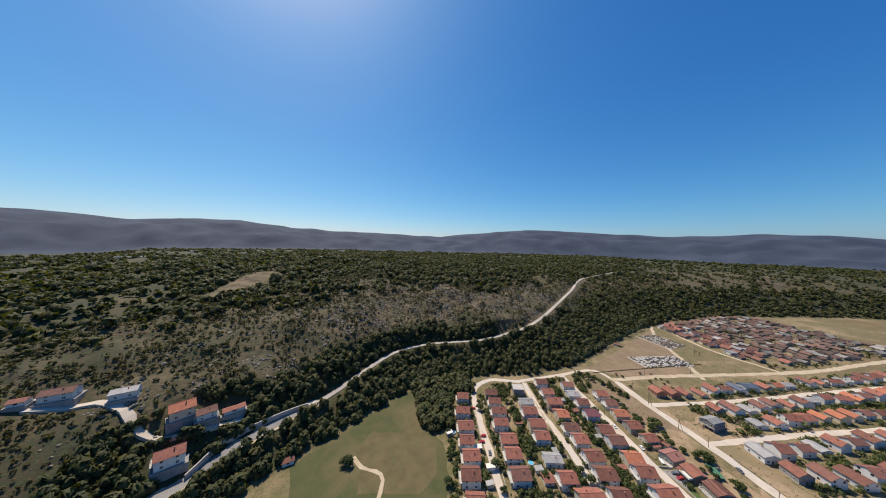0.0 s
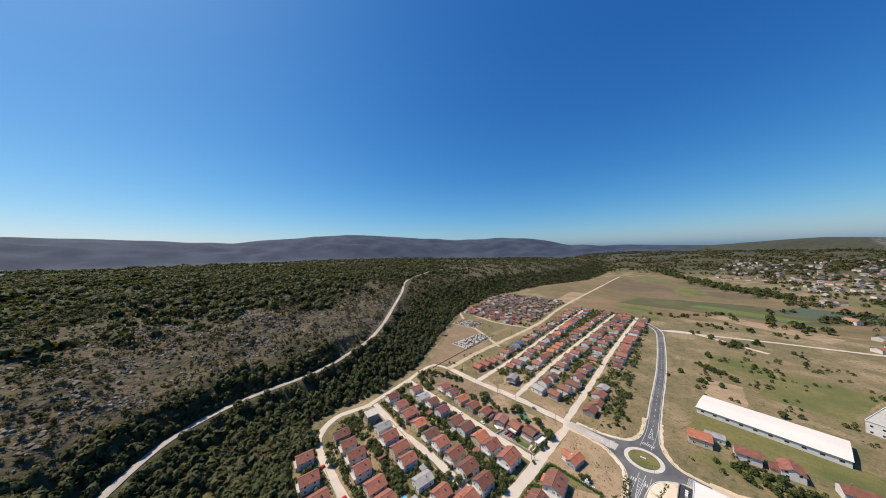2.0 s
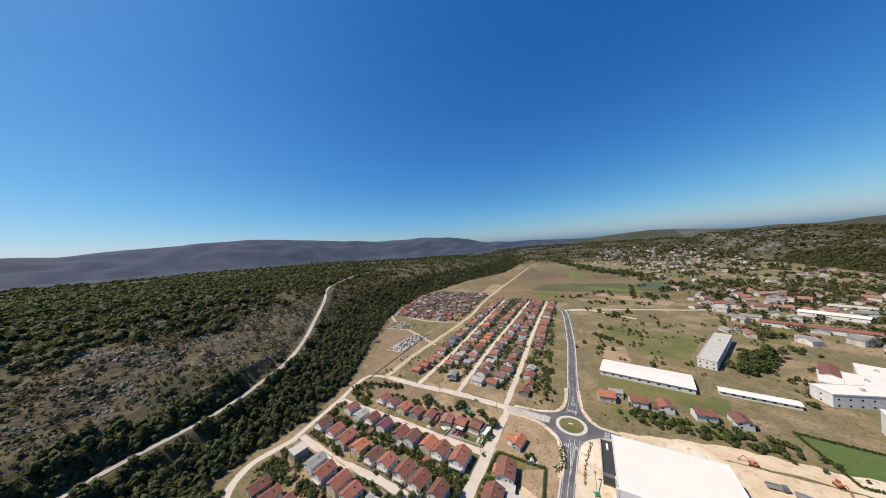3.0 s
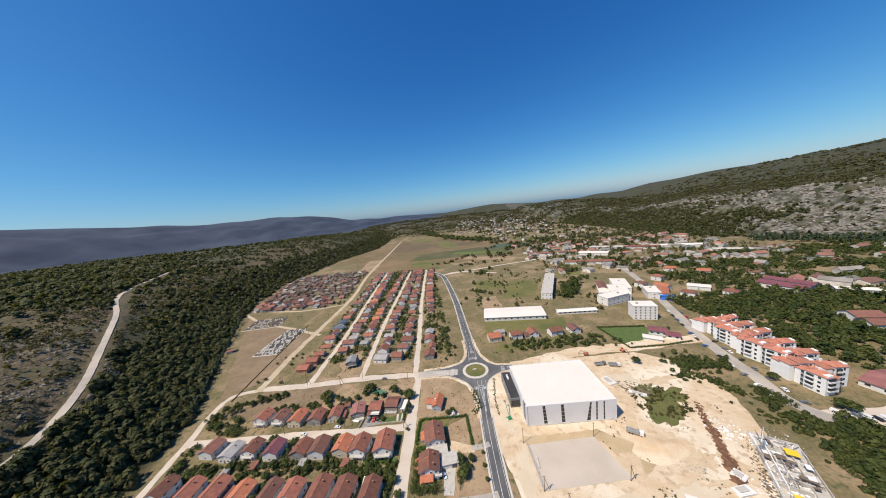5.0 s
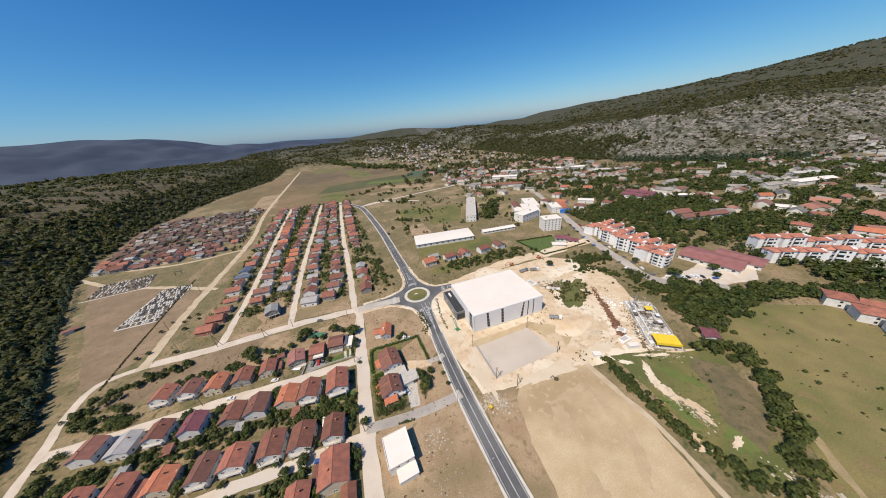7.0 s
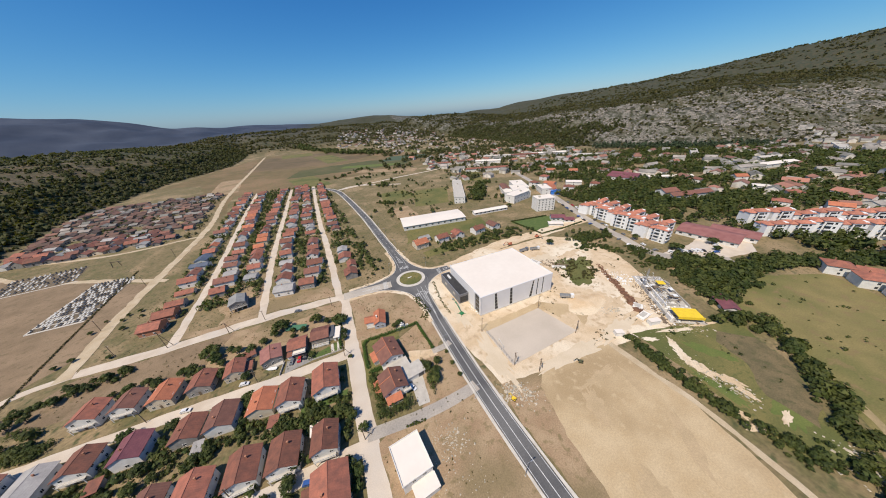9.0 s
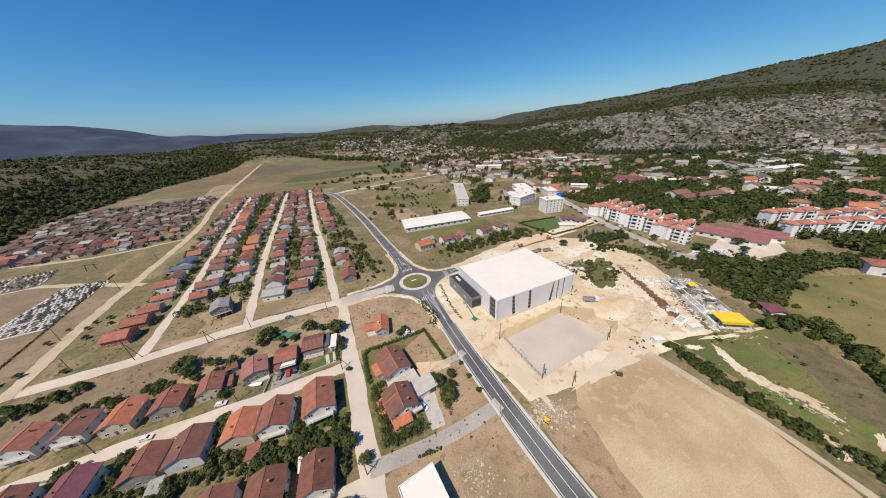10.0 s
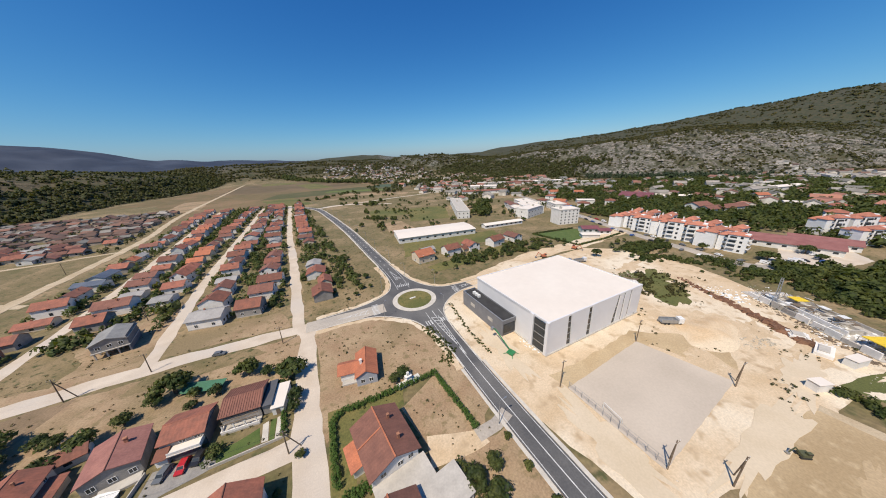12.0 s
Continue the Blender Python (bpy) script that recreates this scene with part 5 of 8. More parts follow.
cluster = []
gy = 204
while gy < 470:
    gx = float(np.interp(gy, [165, 230, 390, 470], [-372, -402, -460, -470])) + 4
    stop = float(np.interp(gy, [59, 244, 434, 500], [-205, -222, -262, -270])) - 14
    while gx < stop - (24 if gy < 215 else 0):
        if rng.random() < 0.84:
            x, y, turn = gx + rng.uniform(-2, 2), gy + rng.uniform(-2.5, 2.5), rng.choice((0, 90)) + rng.uniform(-12, 12)
            if gy < 245:
                stand(MID, rng.choice("kkrrkdfkkc"), x, y, turn, (rng.uniform(0.85, 1.25), rng.uniform(0.85, 1.2), rng.uniform(0.9, 1.2)))
            else:
                cluster.append((x, y, turn, rng.uniform(7, 10), rng.uniform(8, 13), rng.uniform(2.6, 4.2), rng.random() < 0.25))
        gx += rng.uniform(11, 14.5)
    gy += rng.uniform(11.5, 14)
house_cluster("village_houses", "crowded village houses with faded red and brown roofs", cluster, FAR_TILE, mat("grimy_house_walls", (0.40, 0.35, 0.29), (0.25, 0.21, 0.17), 9, 0.6, 0.9, 0.0, island=0.3))
grove("village_trees", scatter(1500, (-480, -225, 200, 470), lambda x, y: (x > np.interp(y, [165, 230, 390, 470], [-372, -402, -460, -470])) * (x < np.interp(y, [59, 244, 434, 500], [-212, -229, -269, -277])) * np.clip(0.5 + 0.8 * waves(x, y, 40, 82), 0, 1), 82), 1.0, 2.3, 9, LEAF, "dark trees and bushes between the village houses", "bushes", 82, 1.0, 0.6)

# ---- houses of the town and the far valley ----
for k, x, y, turn in (("a", 46, 53, 100), ("r", 60, 54, 98), ("a", 64, 55, 8), ("a", 87, 55, 104), ("c", 107, 58, 10), ("o", 268, 160, 25), ("t", 250, 175, 20), ("o", 335, 238, 60), ("o", 362, 210, 60),
                      ("t", 290, 200, 30), ("t", 276, 128, 40), ("w", 306, 150, 50), ("t", 318, 120, 30), ("t", 268, -119, 35), ("t", 263, -134, 40), ("t", 258, -149, 38), ("r", 281, -128, 30), ("t", 330, -128, 40),
                      ("t", 362, -140, 35), ("t", 402, -40, 20), ("o", 430, -70, 25), ("t", 455, -30, 40), ("w", 470, 0, 30), ("t", 440, 60, 15), ("o", 500, 40, 60)):
    stand(MID, k, x, y, turn)
cluster = []
TOWN_TILE = mat("town_roof_tiles", (0.31, 0.145, 0.105), (0.22, 0.115, 0.09), 15, 0.6, 0.9, 0.0, island=0.35)
for n in range(225):
    x, y = rng.uniform(150, 600), rng.uniform(270, 640)
    if n > 120:
        x, y = rng.uniform(400, 900), rng.uniform(-90, 300)
    if float(-seg_dist(np.array([x]), np.array([y]), EAST_FOOT)[0][0]) < (-12 if n < 121 else 40) and math.hypot(x - 384, y - 128) > 30:
        cluster.append((x, y, rng.uniform(0, 180), rng.uniform(8, 15), rng.uniform(10, 26), rng.uniform(3.5, 7), rng.random() < 0.5))
house_cluster("town_houses", "pale town houses with red roofs among trees", cluster, TOWN_TILE)
cluster = [(rng.uniform(760, 1120), rng.uniform(20, 190), rng.uniform(0, 180), rng.uniform(8, 13), rng.uniform(10, 20), rng.uniform(4, 7), rng.random() < 0.5) for n in range(60)]
house_cluster("slope_houses", "pale houses stepping up the eastern slope", cluster)
cluster = [(rng.uniform(-60, 420), rng.uniform(1260, 1900), rng.uniform(0, 180), rng.uniform(9, 13), rng.uniform(10, 18), rng.uniform(4, 7), rng.random() < 0.2) for n in range(150)]
house_cluster("far_houses", "far village houses on the slope closing the valley", cluster)
cluster = [(rng.uniform(120, 560), rng.uniform(700, 1750), rng.uniform(0, 180), rng.uniform(9, 13), rng.uniform(10, 18), rng.uniform(4, 7), rng.random() < 0.2) for n in range(110)]
house_cluster("far_houses", "far white houses with red roofs up the valley", cluster)
cluster = [(rng.uniform(-1500, -700), rng.uniform(-1500, -500), rng.uniform(0, 180), 16, rng.uniform(18, 40), 5, True) for n in range(26)]
house_cluster("far_sheds", "far pale sheds on the plateau", cluster)


# ---- the sports hall ----
def sports_hall():
    root = thing("sports_hall", "large white sports hall with tall dark window slots", "sports hall", x=0, y=0, z=0)
    # corner, along the front, along the side
    o, fx, fy = Vector((31.4, -59.6, 0)), Vector((54.7, 3.2, 0)), Vector((-3.5, 42.5, 0))
    u, v = fx.normalized(), fy.normalized()

    def at(a, b, z):
        p = o + u * a + v * b
        return (p.x, p.y, z)

    def block(k, a0, a1, b0, b1, z0, z1):
        return k.add([at(a0, b0, z0), at(a1, b0, z0), at(a1, b1, z0), at(a0, b1, z0), at(a0, b0, z1), at(a1, b0, z1), at(a1, b1, z1), at(a0, b1, z1)],
                     [(3, 2, 1, 0), (4, 5, 6, 7), (0, 1, 5, 4), (1, 2, 6, 5), (2, 3, 7, 6), (3, 0, 4, 7)])

    L, W, H = 55.6, 43.0, 13.6
    part("wall", block(Kit(), 0.3, L - 0.3, 0.5, W - 0.3, -0.3, H - 0.5), WHITE_PANEL, root)
    part("roof", block(Kit(), 0.2, L - 0.2, 0.4, W - 0.2, H - 0.5, H - 0.1), WHITE_ROOF, root, "flat white membrane roof")
    edges = Kit()
    block(edges, 0, L, 0, 0.35, H - 0.45, H + 0.25), block(edges, 0, L, W - 0.35, W, H - 0.45, H + 0.25)
    block(edges, 0, 0.35, 0.35, W - 0.35, H - 0.45, H + 0.25), block(edges, L - 0.35, L, 0.35, W - 0.35, H - 0.45, H + 0.25)
    part("parapet", edges, WHITE_PANEL, root)
    # leaning front panels with dark glazed slots between them
    panels = ((0.4, 9.8, 0.4, 10.4), (11.5, 21.3, 12.7, 21.5), (23.2, 39.4, 23.8, 37.0), (40.6, 43.0, 39.5, 42.8), (44.2, 47.5, 43.9, 47.4), (48.6, L, 48.5, L))
    for a0, a1, b0, b1 in panels:
        k = Kit().add([at(b0, -0.05, 0.4), at(b1, -0.05, 0.4), at(b1, 0.5, 0.4), at(b0, 0.5, 0.4), at(a0, -0.05, H + 0.3), at(a1, -0.05, H + 0.3), at(a1, 0.5, H + 0.3), at(a0, 0.5, H + 0.3)],
                      [(3, 2, 1, 0), (4, 5, 6, 7), (0, 1, 5, 4), (1, 2, 6, 5), (2, 3, 7, 6), (3, 0, 4, 7)])
        part("front_panel", k, WHITE_PANEL, root)
    for (_, a0, _, b0), (a1, _, b1, _) in zip(panels[:-1], panels[1:]):
        lo, hi = min(a0, b0) - 0.1, max(a1, b1) + 0.1
        slot = part("window", block(Kit(), lo, hi, 0.30, 0.46, 0.2, H - 0.3), GLASS, root)
        for z in (2.6, 5.2, 7.8, 10.4):
            part("mullion", block(Kit(), lo, hi, 0.2, 0.3, z, z + 0.18), STEEL, slot)
    # glazed corner towards the road
    tall = part("window", block(Kit(), -0.02, 0.28, 0.9, 6.4, 0.5, H - 1.0), GLASS, root)
    for z in (3.5, 6.8, 10.0):
        part("mullion", block(Kit(), -0.12, -0.02, 0.9, 6.4, z, z + 0.25), STEEL, tall)
    part("side_panel", block(Kit(), -0.6, 0.28, 6.4, 8.0, 0.3, H + 0.2), WHITE_PANEL, root)
    part("side_panel", block(Kit(), -0.6, 0.28, -0.3, 0.85, 0.3, H + 0.3), WHITE_PANEL, root)
    # low dark entrance wing along the road
    wing = part("entrance_wing", block(Kit(), -6.2, 0.2, 16, 44.5, -0.2, 6.6), GREY_PANEL, root, "low dark grey entrance wing")
    rim = Kit()
    block(rim, -6.5, -6.15, 15.7, 44.8, -0.2, 7.3), block(rim, 0.2, 0.28, 16, 44.5, 6.6, 7.2), block(rim, -6.15, 0.2, 15.7, 16.0, 5.6, 7.3), block(rim, -6.15, 0.2, 44.5, 44.8, -0.2, 7.3)
    part("parapet", rim, mat("mid_grey_panel", (0.15, 0.153, 0.165), (0.18, 0.183, 0.195), 3, 0.4, 0.6, 0.1, speck=0.06), wing)
    part("wing_roof", block(Kit(), -6.1, 0.15, 16.05, 44.45, 6.6, 6.66), mat("black_bitumen", (0.028, 0.028, 0.03), (0.04, 0.04, 0.042), 3, 0.4, 0.9, 0.1), wing, "dark bitumen roof")
    cap = Kit()
    block(cap, -6.55, -6.1, 15.65, 44.85, 7.3, 7.38), block(cap, -6.1, 0.3, 15.65, 16.05, 7.3, 7.38), block(cap, -6.1, 0.3, 44.45, 44.85, 7.3, 7.38)
    part("coping", cap, STEEL, wing, "pale metal coping")
    part("window", block(Kit(), -5.6, -0.3, 15.9, 15.98, 1.2, 5.2), GLASS, wing)
    for b in (22, 35):
        part("sign", block(Kit(), -6.56, -6.5, b, b + 3.2, 3.0, 4.6), CONCRETE, wing, "pale wall sign")
    for k in range(3):
        part("roof_unit", block(Kit(), -3.5, -2.2, 40 - 1.8 * k, 41.2 - 1.8 * k, 6.6, 7.8), FRAME_PAINT, wing, "white roof ventilation unit")
    part("plinth", block(Kit(), -0.4, L + 0.2, -0.5, W, -0.3, 0.4), CONCRETE, root)
    return root


sports_hall()


# ---- long low buildings ----
def shed_hall(name, label, category, cx, cy, w, l, h, rise, turn, walls, roof, windows=0, z=None):
    """A long hall with a low gable roof, its ridge along its length."""
    root = thing(name, label, category, x=cx, y=cy, turn=turn, z=z)
    part("wall", gable_walls(w, l, h, rise), walls, root)
    part("roof", gable_roof(w, l, h, rise, 0.8, 0.25), roof, root)
    for i in range(windows):
        y = -l / 2 + l * (i + 0.5) / windows
        window(root, w / 2, y, h * 0.4, 90, False).scale = (1.6, 1, 1)
        window(root, -w / 2, y, h * 0.4, -90, False).scale = (1.6, 1, 1)
    part("gate", Kit().box(-1.8, -l / 2 - 0.08, 0, 1.8, -l / 2 + 0.02, h * 0.7), GREY_PANEL, root)
    return root


def flat_block(name, label, category, cx, cy, w, l, h, turn, walls, roof, storeys, per, z=None):
    root = thing(name, label, category, x=cx, y=cy, turn=turn, z=z)
    part("wall", Kit().box(-w / 2, -l / 2, -3, w / 2, l / 2, h), walls, root)
    part("roof", Kit().box(-w / 2 - 0.3, -l / 2 - 0.3, h, w / 2 + 0.3, l / 2 + 0.3, h + 0.25), roof, root)
    rim = Kit().box(-w / 2 - 0.3, -l / 2 - 0.3, h + 0.25, w / 2 + 0.3, -l / 2, h + 0.8).box(-w / 2 - 0.3, l / 2, h + 0.25, w / 2 + 0.3, l / 2 + 0.3, h + 0.8)
    rim.box(-w / 2 - 0.3, -l / 2, h + 0.25, -w / 2, l / 2, h + 0.8).box(w / 2, -l / 2, h + 0.25, w / 2 + 0.3, l / 2, h + 0.8)
    part("parapet", rim, walls, root)
    part("roof_hatch", Kit().box(-1, l * 0.2, h + 0.25, 1.2, l * 0.2 + 2, h + 2.2), CONCRETE, root)
    for s in range(storeys):
        z0 = 0.9 + s * h / storeys
        for i in range(per):
            y = -l / 2 + l * (i + 0.5) / per
            window(root, w / 2, y, z0, 90, False)
            window(root, -w / 2, y, z0, -90, False)
        for i in range(max(1, per // 3)):
            window(root, -w / 2 + w * (i + 0.5) / max(1, per // 3), -l / 2, z0, 0, False)
    return root


MAROON_ROOF = mat("dusty_maroon_roof", (0.225, 0.088, 0.078), (0.285, 0.125, 0.11), 5, 0.5, 0.8, 0.3, stripe=(0.9, 0.05, "X"))
shed_hall("warehouse", "long white hall with white sheet roof", "warehouse", 54, 108.5, 29, 73, 4.8, 1.0, 86, WHITE_WALL, WHITE_ROOF, 10)
flat_block("warehouse", "long concrete block with flat grey roof", "warehouse", 128, 205, 15, 105, 9, -20, WHITE_WALL, CONCRETE, 2, 9)
shed_hall("stable", "low white building with pale roof", "building", 129, 104, 8, 45, 3.4, 1.0, 88, WHITE_WALL, WHITE_ROOF, 8)
flat_block("apartment_block", "white apartment block with flat roof", "apartment block", 190, 80, 15, 22, 15, 78, WHITE_WALL, WHITE_ROOF, 5, 5)
for n, (x, y, w, l, h, t) in enumerate(((185, 128, 16, 34, 10, -70), (204, 150, 22, 40, 8, -20), (222, 178, 20, 46, 7, -20), (190, 160, 14, 30, 6, -20), (240, 140, 14, 26, 8, -20))):
    flat_block("factory_building", "bright white factory building with flat roof", "factory", x, y, w, l, h, t, WHITE_WALL, WHITE_ROOF, 2, 5)
shed_hall("factory_shed", "factory shed with brown sheet roof", "factory", 196, 178, 10, 30, 7, 1.6, -20, WHITE_WALL, BROWN_TILE, 4)
shed_hall("shop_hall", "shop hall with orange roof and blue front", "shop", 251, 138, 14, 32, 5.5, 2.0, -35, WHITE_WALL, ORANGE_TILE, 4)
shed_hall("shop", "bright blue shop front building", "shop", 246, 122, 12, 6, 5.2, 1.0, -35, BLUE_PAINT, BLUE_PAINT, 0)
shed_hall("market_hall", "wide market hall with maroon roof", "market hall", 263, -52, 26, 40, 4.2, 2.4, 16, WHITE_WALL, MAROON_ROOF, 6)
shed_hall("market_hall", "market hall wing with maroon roof", "market hall", 282, -60, 18, 30, 4.0, 2.0, 16, WHITE_WALL, MAROON_ROOF, 5)
shed_hall("school", "long white school with brown tiled roof", "school", 362, 23, 12, 56, 7, 2.6, 80, WHITE_WALL, BROWN_TILE, 9)
shed_hall("school_wing", "old white house with brown hipped roof", "house", 346, 38, 14, 20, 9, 3, 80, WHITE_WALL, BROWN_TILE, 4)
shed_hall("factory_hall", "factory hall with maroon and white roof", "factory", 384, 128, 18, 40, 6, 2.4, 20, WHITE_WALL, PURPLE_ROOF, 6)
shed_hall("factory_hall", "factory hall with maroon and white roof", "factory", 400, 136, 14, 40, 7, 2.0, 20, WHITE_WALL, PURPLE_ROOF, 6)
flat_block("school_block", "long white school building on the slope", "school", 880, 70, 13, 74, 9, -65, WHITE_WALL, CONCRETE, 3, 14)
flat_block("office_block", "long low white building under the cliffs", "office building", 690, 205, 12, 62, 6, -58, WHITE_WALL, CONCRETE, 2, 12)
shed_hall("long_shed", "long white industrial shed", "warehouse", 440, 95, 10, 60, 5, 1.2, 60, WHITE_WALL, WHITE_ROOF, 6)
for n, (x, y, w, l, t) in enumerate(((252, 338, 14, 90, 70), (300, 420, 20, 60, 60), (360, 470, 16, 80, 62), (420, 440, 22, 70, 64), (480, 420, 22, 90, 66), (520, 330, 16, 60, 60), (190, 470, 12, 60, 75), (640, 60, 16, 70, 80), (700, 90, 14, 50, 70))):
    shed_hall("industrial_hall", "pale industrial hall in the valley" if n % 3 else "industrial hall with faded red roof", "warehouse", x, y, w, l, 6, 1.8, t, WHITE_WALL, (WHITE_ROOF, CONCRETE, TILE)[n % 3 - 1], 2)
shed_hall("barn", "low barn with brown sheet roof", "barn", 166.5, -111.5, 7, 13, 2.8, 1.3, -38, WHITE_WALL, PURPLE_ROOF, 3)
shed_hall("house", "villa with several low maroon roofs", "house", 180, 43, 10, 14, 4.2, 1.6, 60, WHITE_WALL, PURPLE_ROOF, 3)
shed_hall("house", "low villa wing with maroon roof", "house", 187, 34, 8, 10, 3.2, 1.2, 60, WHITE_WALL, PURPLE_ROOF, 2)
shed_hall("garage", "white garage with flat pale roof", "garage", 168, 32, 6, 14, 2.6, 0.3, 60, WHITE_WALL, WHITE_ROOF, 0)


# ---- apartment houses ----
BRIGHT_WALL = mat("bright_white_render", (0.82, 0.81, 0.79), (0.76, 0.75, 0.73), 3, 0.4, 0.9, 0.05, speck=0.04)
PINK_TILE = mat("pink_orange_tiles", (0.46, 0.185, 0.12), (0.36, 0.145, 0.10), 3, 0.4, 0.85, 0.4, rnd=0.15, stripe=(0.9, 0.06, "Y"))


def apartments(label, w, l, storeys, group, rich=True):
    root = thing("apartment_house", label, "apartment house", group, z=0)
    h = storeys * 2.9
    for x0, x1, y0, y1, top in ((-w / 2, w * 0.08, -l / 2, l * 0.16, h), (w * 0.08, w / 2, -l / 2 + 1.2, l / 2, h - 2.2), (-w / 2 + 1.0, w * 0.08, l * 0.16, l / 2, h - 1.2)):
        part("wall", Kit().box(x0, y0, -3, x1, y1, top), BRIGHT_WALL, root)
        turned = (x1 - x0) > (y1 - y0)
        a, b = ((y1 - y0), (x1 - x0)) if turned else ((x1 - x0), (y1 - y0))
        roof = part("roof", hip_roof(a, b, 0, 2.1, 0.4, 0.22), PINK_TILE, root)
        roof.matrix_basis = pose((x0 + x1) / 2, (y0 + y1) / 2, top, 0, 0, 90 if turned else 0)
    part("gable", Kit().box(-w * 0.42, -l / 2 - 0.1, h, -w * 0.1, -l / 2 + 2.2, h + 1.3), BRIGHT_WALL, root)
    part("chimney", Kit().box(w * 0.2, 0, h - 2.2, w * 0.2 + 0.8, 1.4, h + 1.0), BRIGHT_WALL, root)
    for s in range(storeys):
        z = s * 2.9
        for y in (-l * 0.3, l * 0.22):
            window(root, -w / 2, y, z + 0.9, -90, False)
        window(root, w * 0.35, -l / 2, z + 0.9, 0, False)
        if s:
            for x0, x1, y0, y1 in ((-w / 2 - 1.2, -w / 2, -l * 0.16, l * 0.1), (-w * 0.4, w * 0.12, -l / 2 - 1.2, -l / 2))[:2 if rich else 1]:
                k = Kit().box(x0, y0, z - 0.15, x1, y1, z)
                b = part("balcony", k, CONCRETE, root)
                part("balustrade", Kit().box(x0, y0, z, x1, y0 + 0.1, z + 0.95).box(x0, y0 + 0.1, z, x0 + 0.1, y1, z + 0.95), BRIGHT_WALL, b)
                part("door", Kit().box(x0 + 0.3, y0 + 0.3, z + 0.05, x1 + 0.04, y1 - 0.3, z + 2.1) if x1 < 0 and y0 > -l / 2 else Kit().box(x0 + 0.4, -l / 2 - 0.05, z + 0.05, x1 - 0.4, -l / 2 + 0.02, z + 2.1), GLASS, b, "dark glazed balcony door")
    return root


flat = apartments("white apartment house with balconies and orange roofs", 12, 14, 4, "apartment houses")
far_flat = apartments("white apartment house with orange roofs beside the wood", 12, 14, 4, "apartment houses", False)
first = {id(flat), id(far_flat)}
places = [(224.5 - 0.9 * i + (3 if i % 2 else 0), 45 - 11.6 * i, 8 if i % 3 else 98, 0.92 + 0.05 * (i % 3)) for i in range(8)]
places += [(236.5 - 0.9 * i, 40 - 14.5 * i, 98, 0.85) for i in range(6)]
places += [(307 + 14.6 * i, -70 - 9 * i, 55, 1.02) for i in range(8)] + [(324 + 14.6 * i, -52 - 8.6 * i, 55, 1.02) for i in range(8)]
for x, y, turn, s in places:
    m = pose(x + rng.uniform(-1, 1), y + rng.uniform(-1, 1), float(height(x, y)), 0, 0, turn + rng.choice((-8, 0, 8)))
    kind = flat if x < 300 else far_flat
    if id(kind) in first:
        kind.matrix_basis = m
        first.discard(id(kind))
    else:
        copy_thing(kind, m).scale = (s * rng.uniform(0.98, 1.1), s * rng.uniform(0.98, 1.1), rng.uniform(1.0, 1.3))


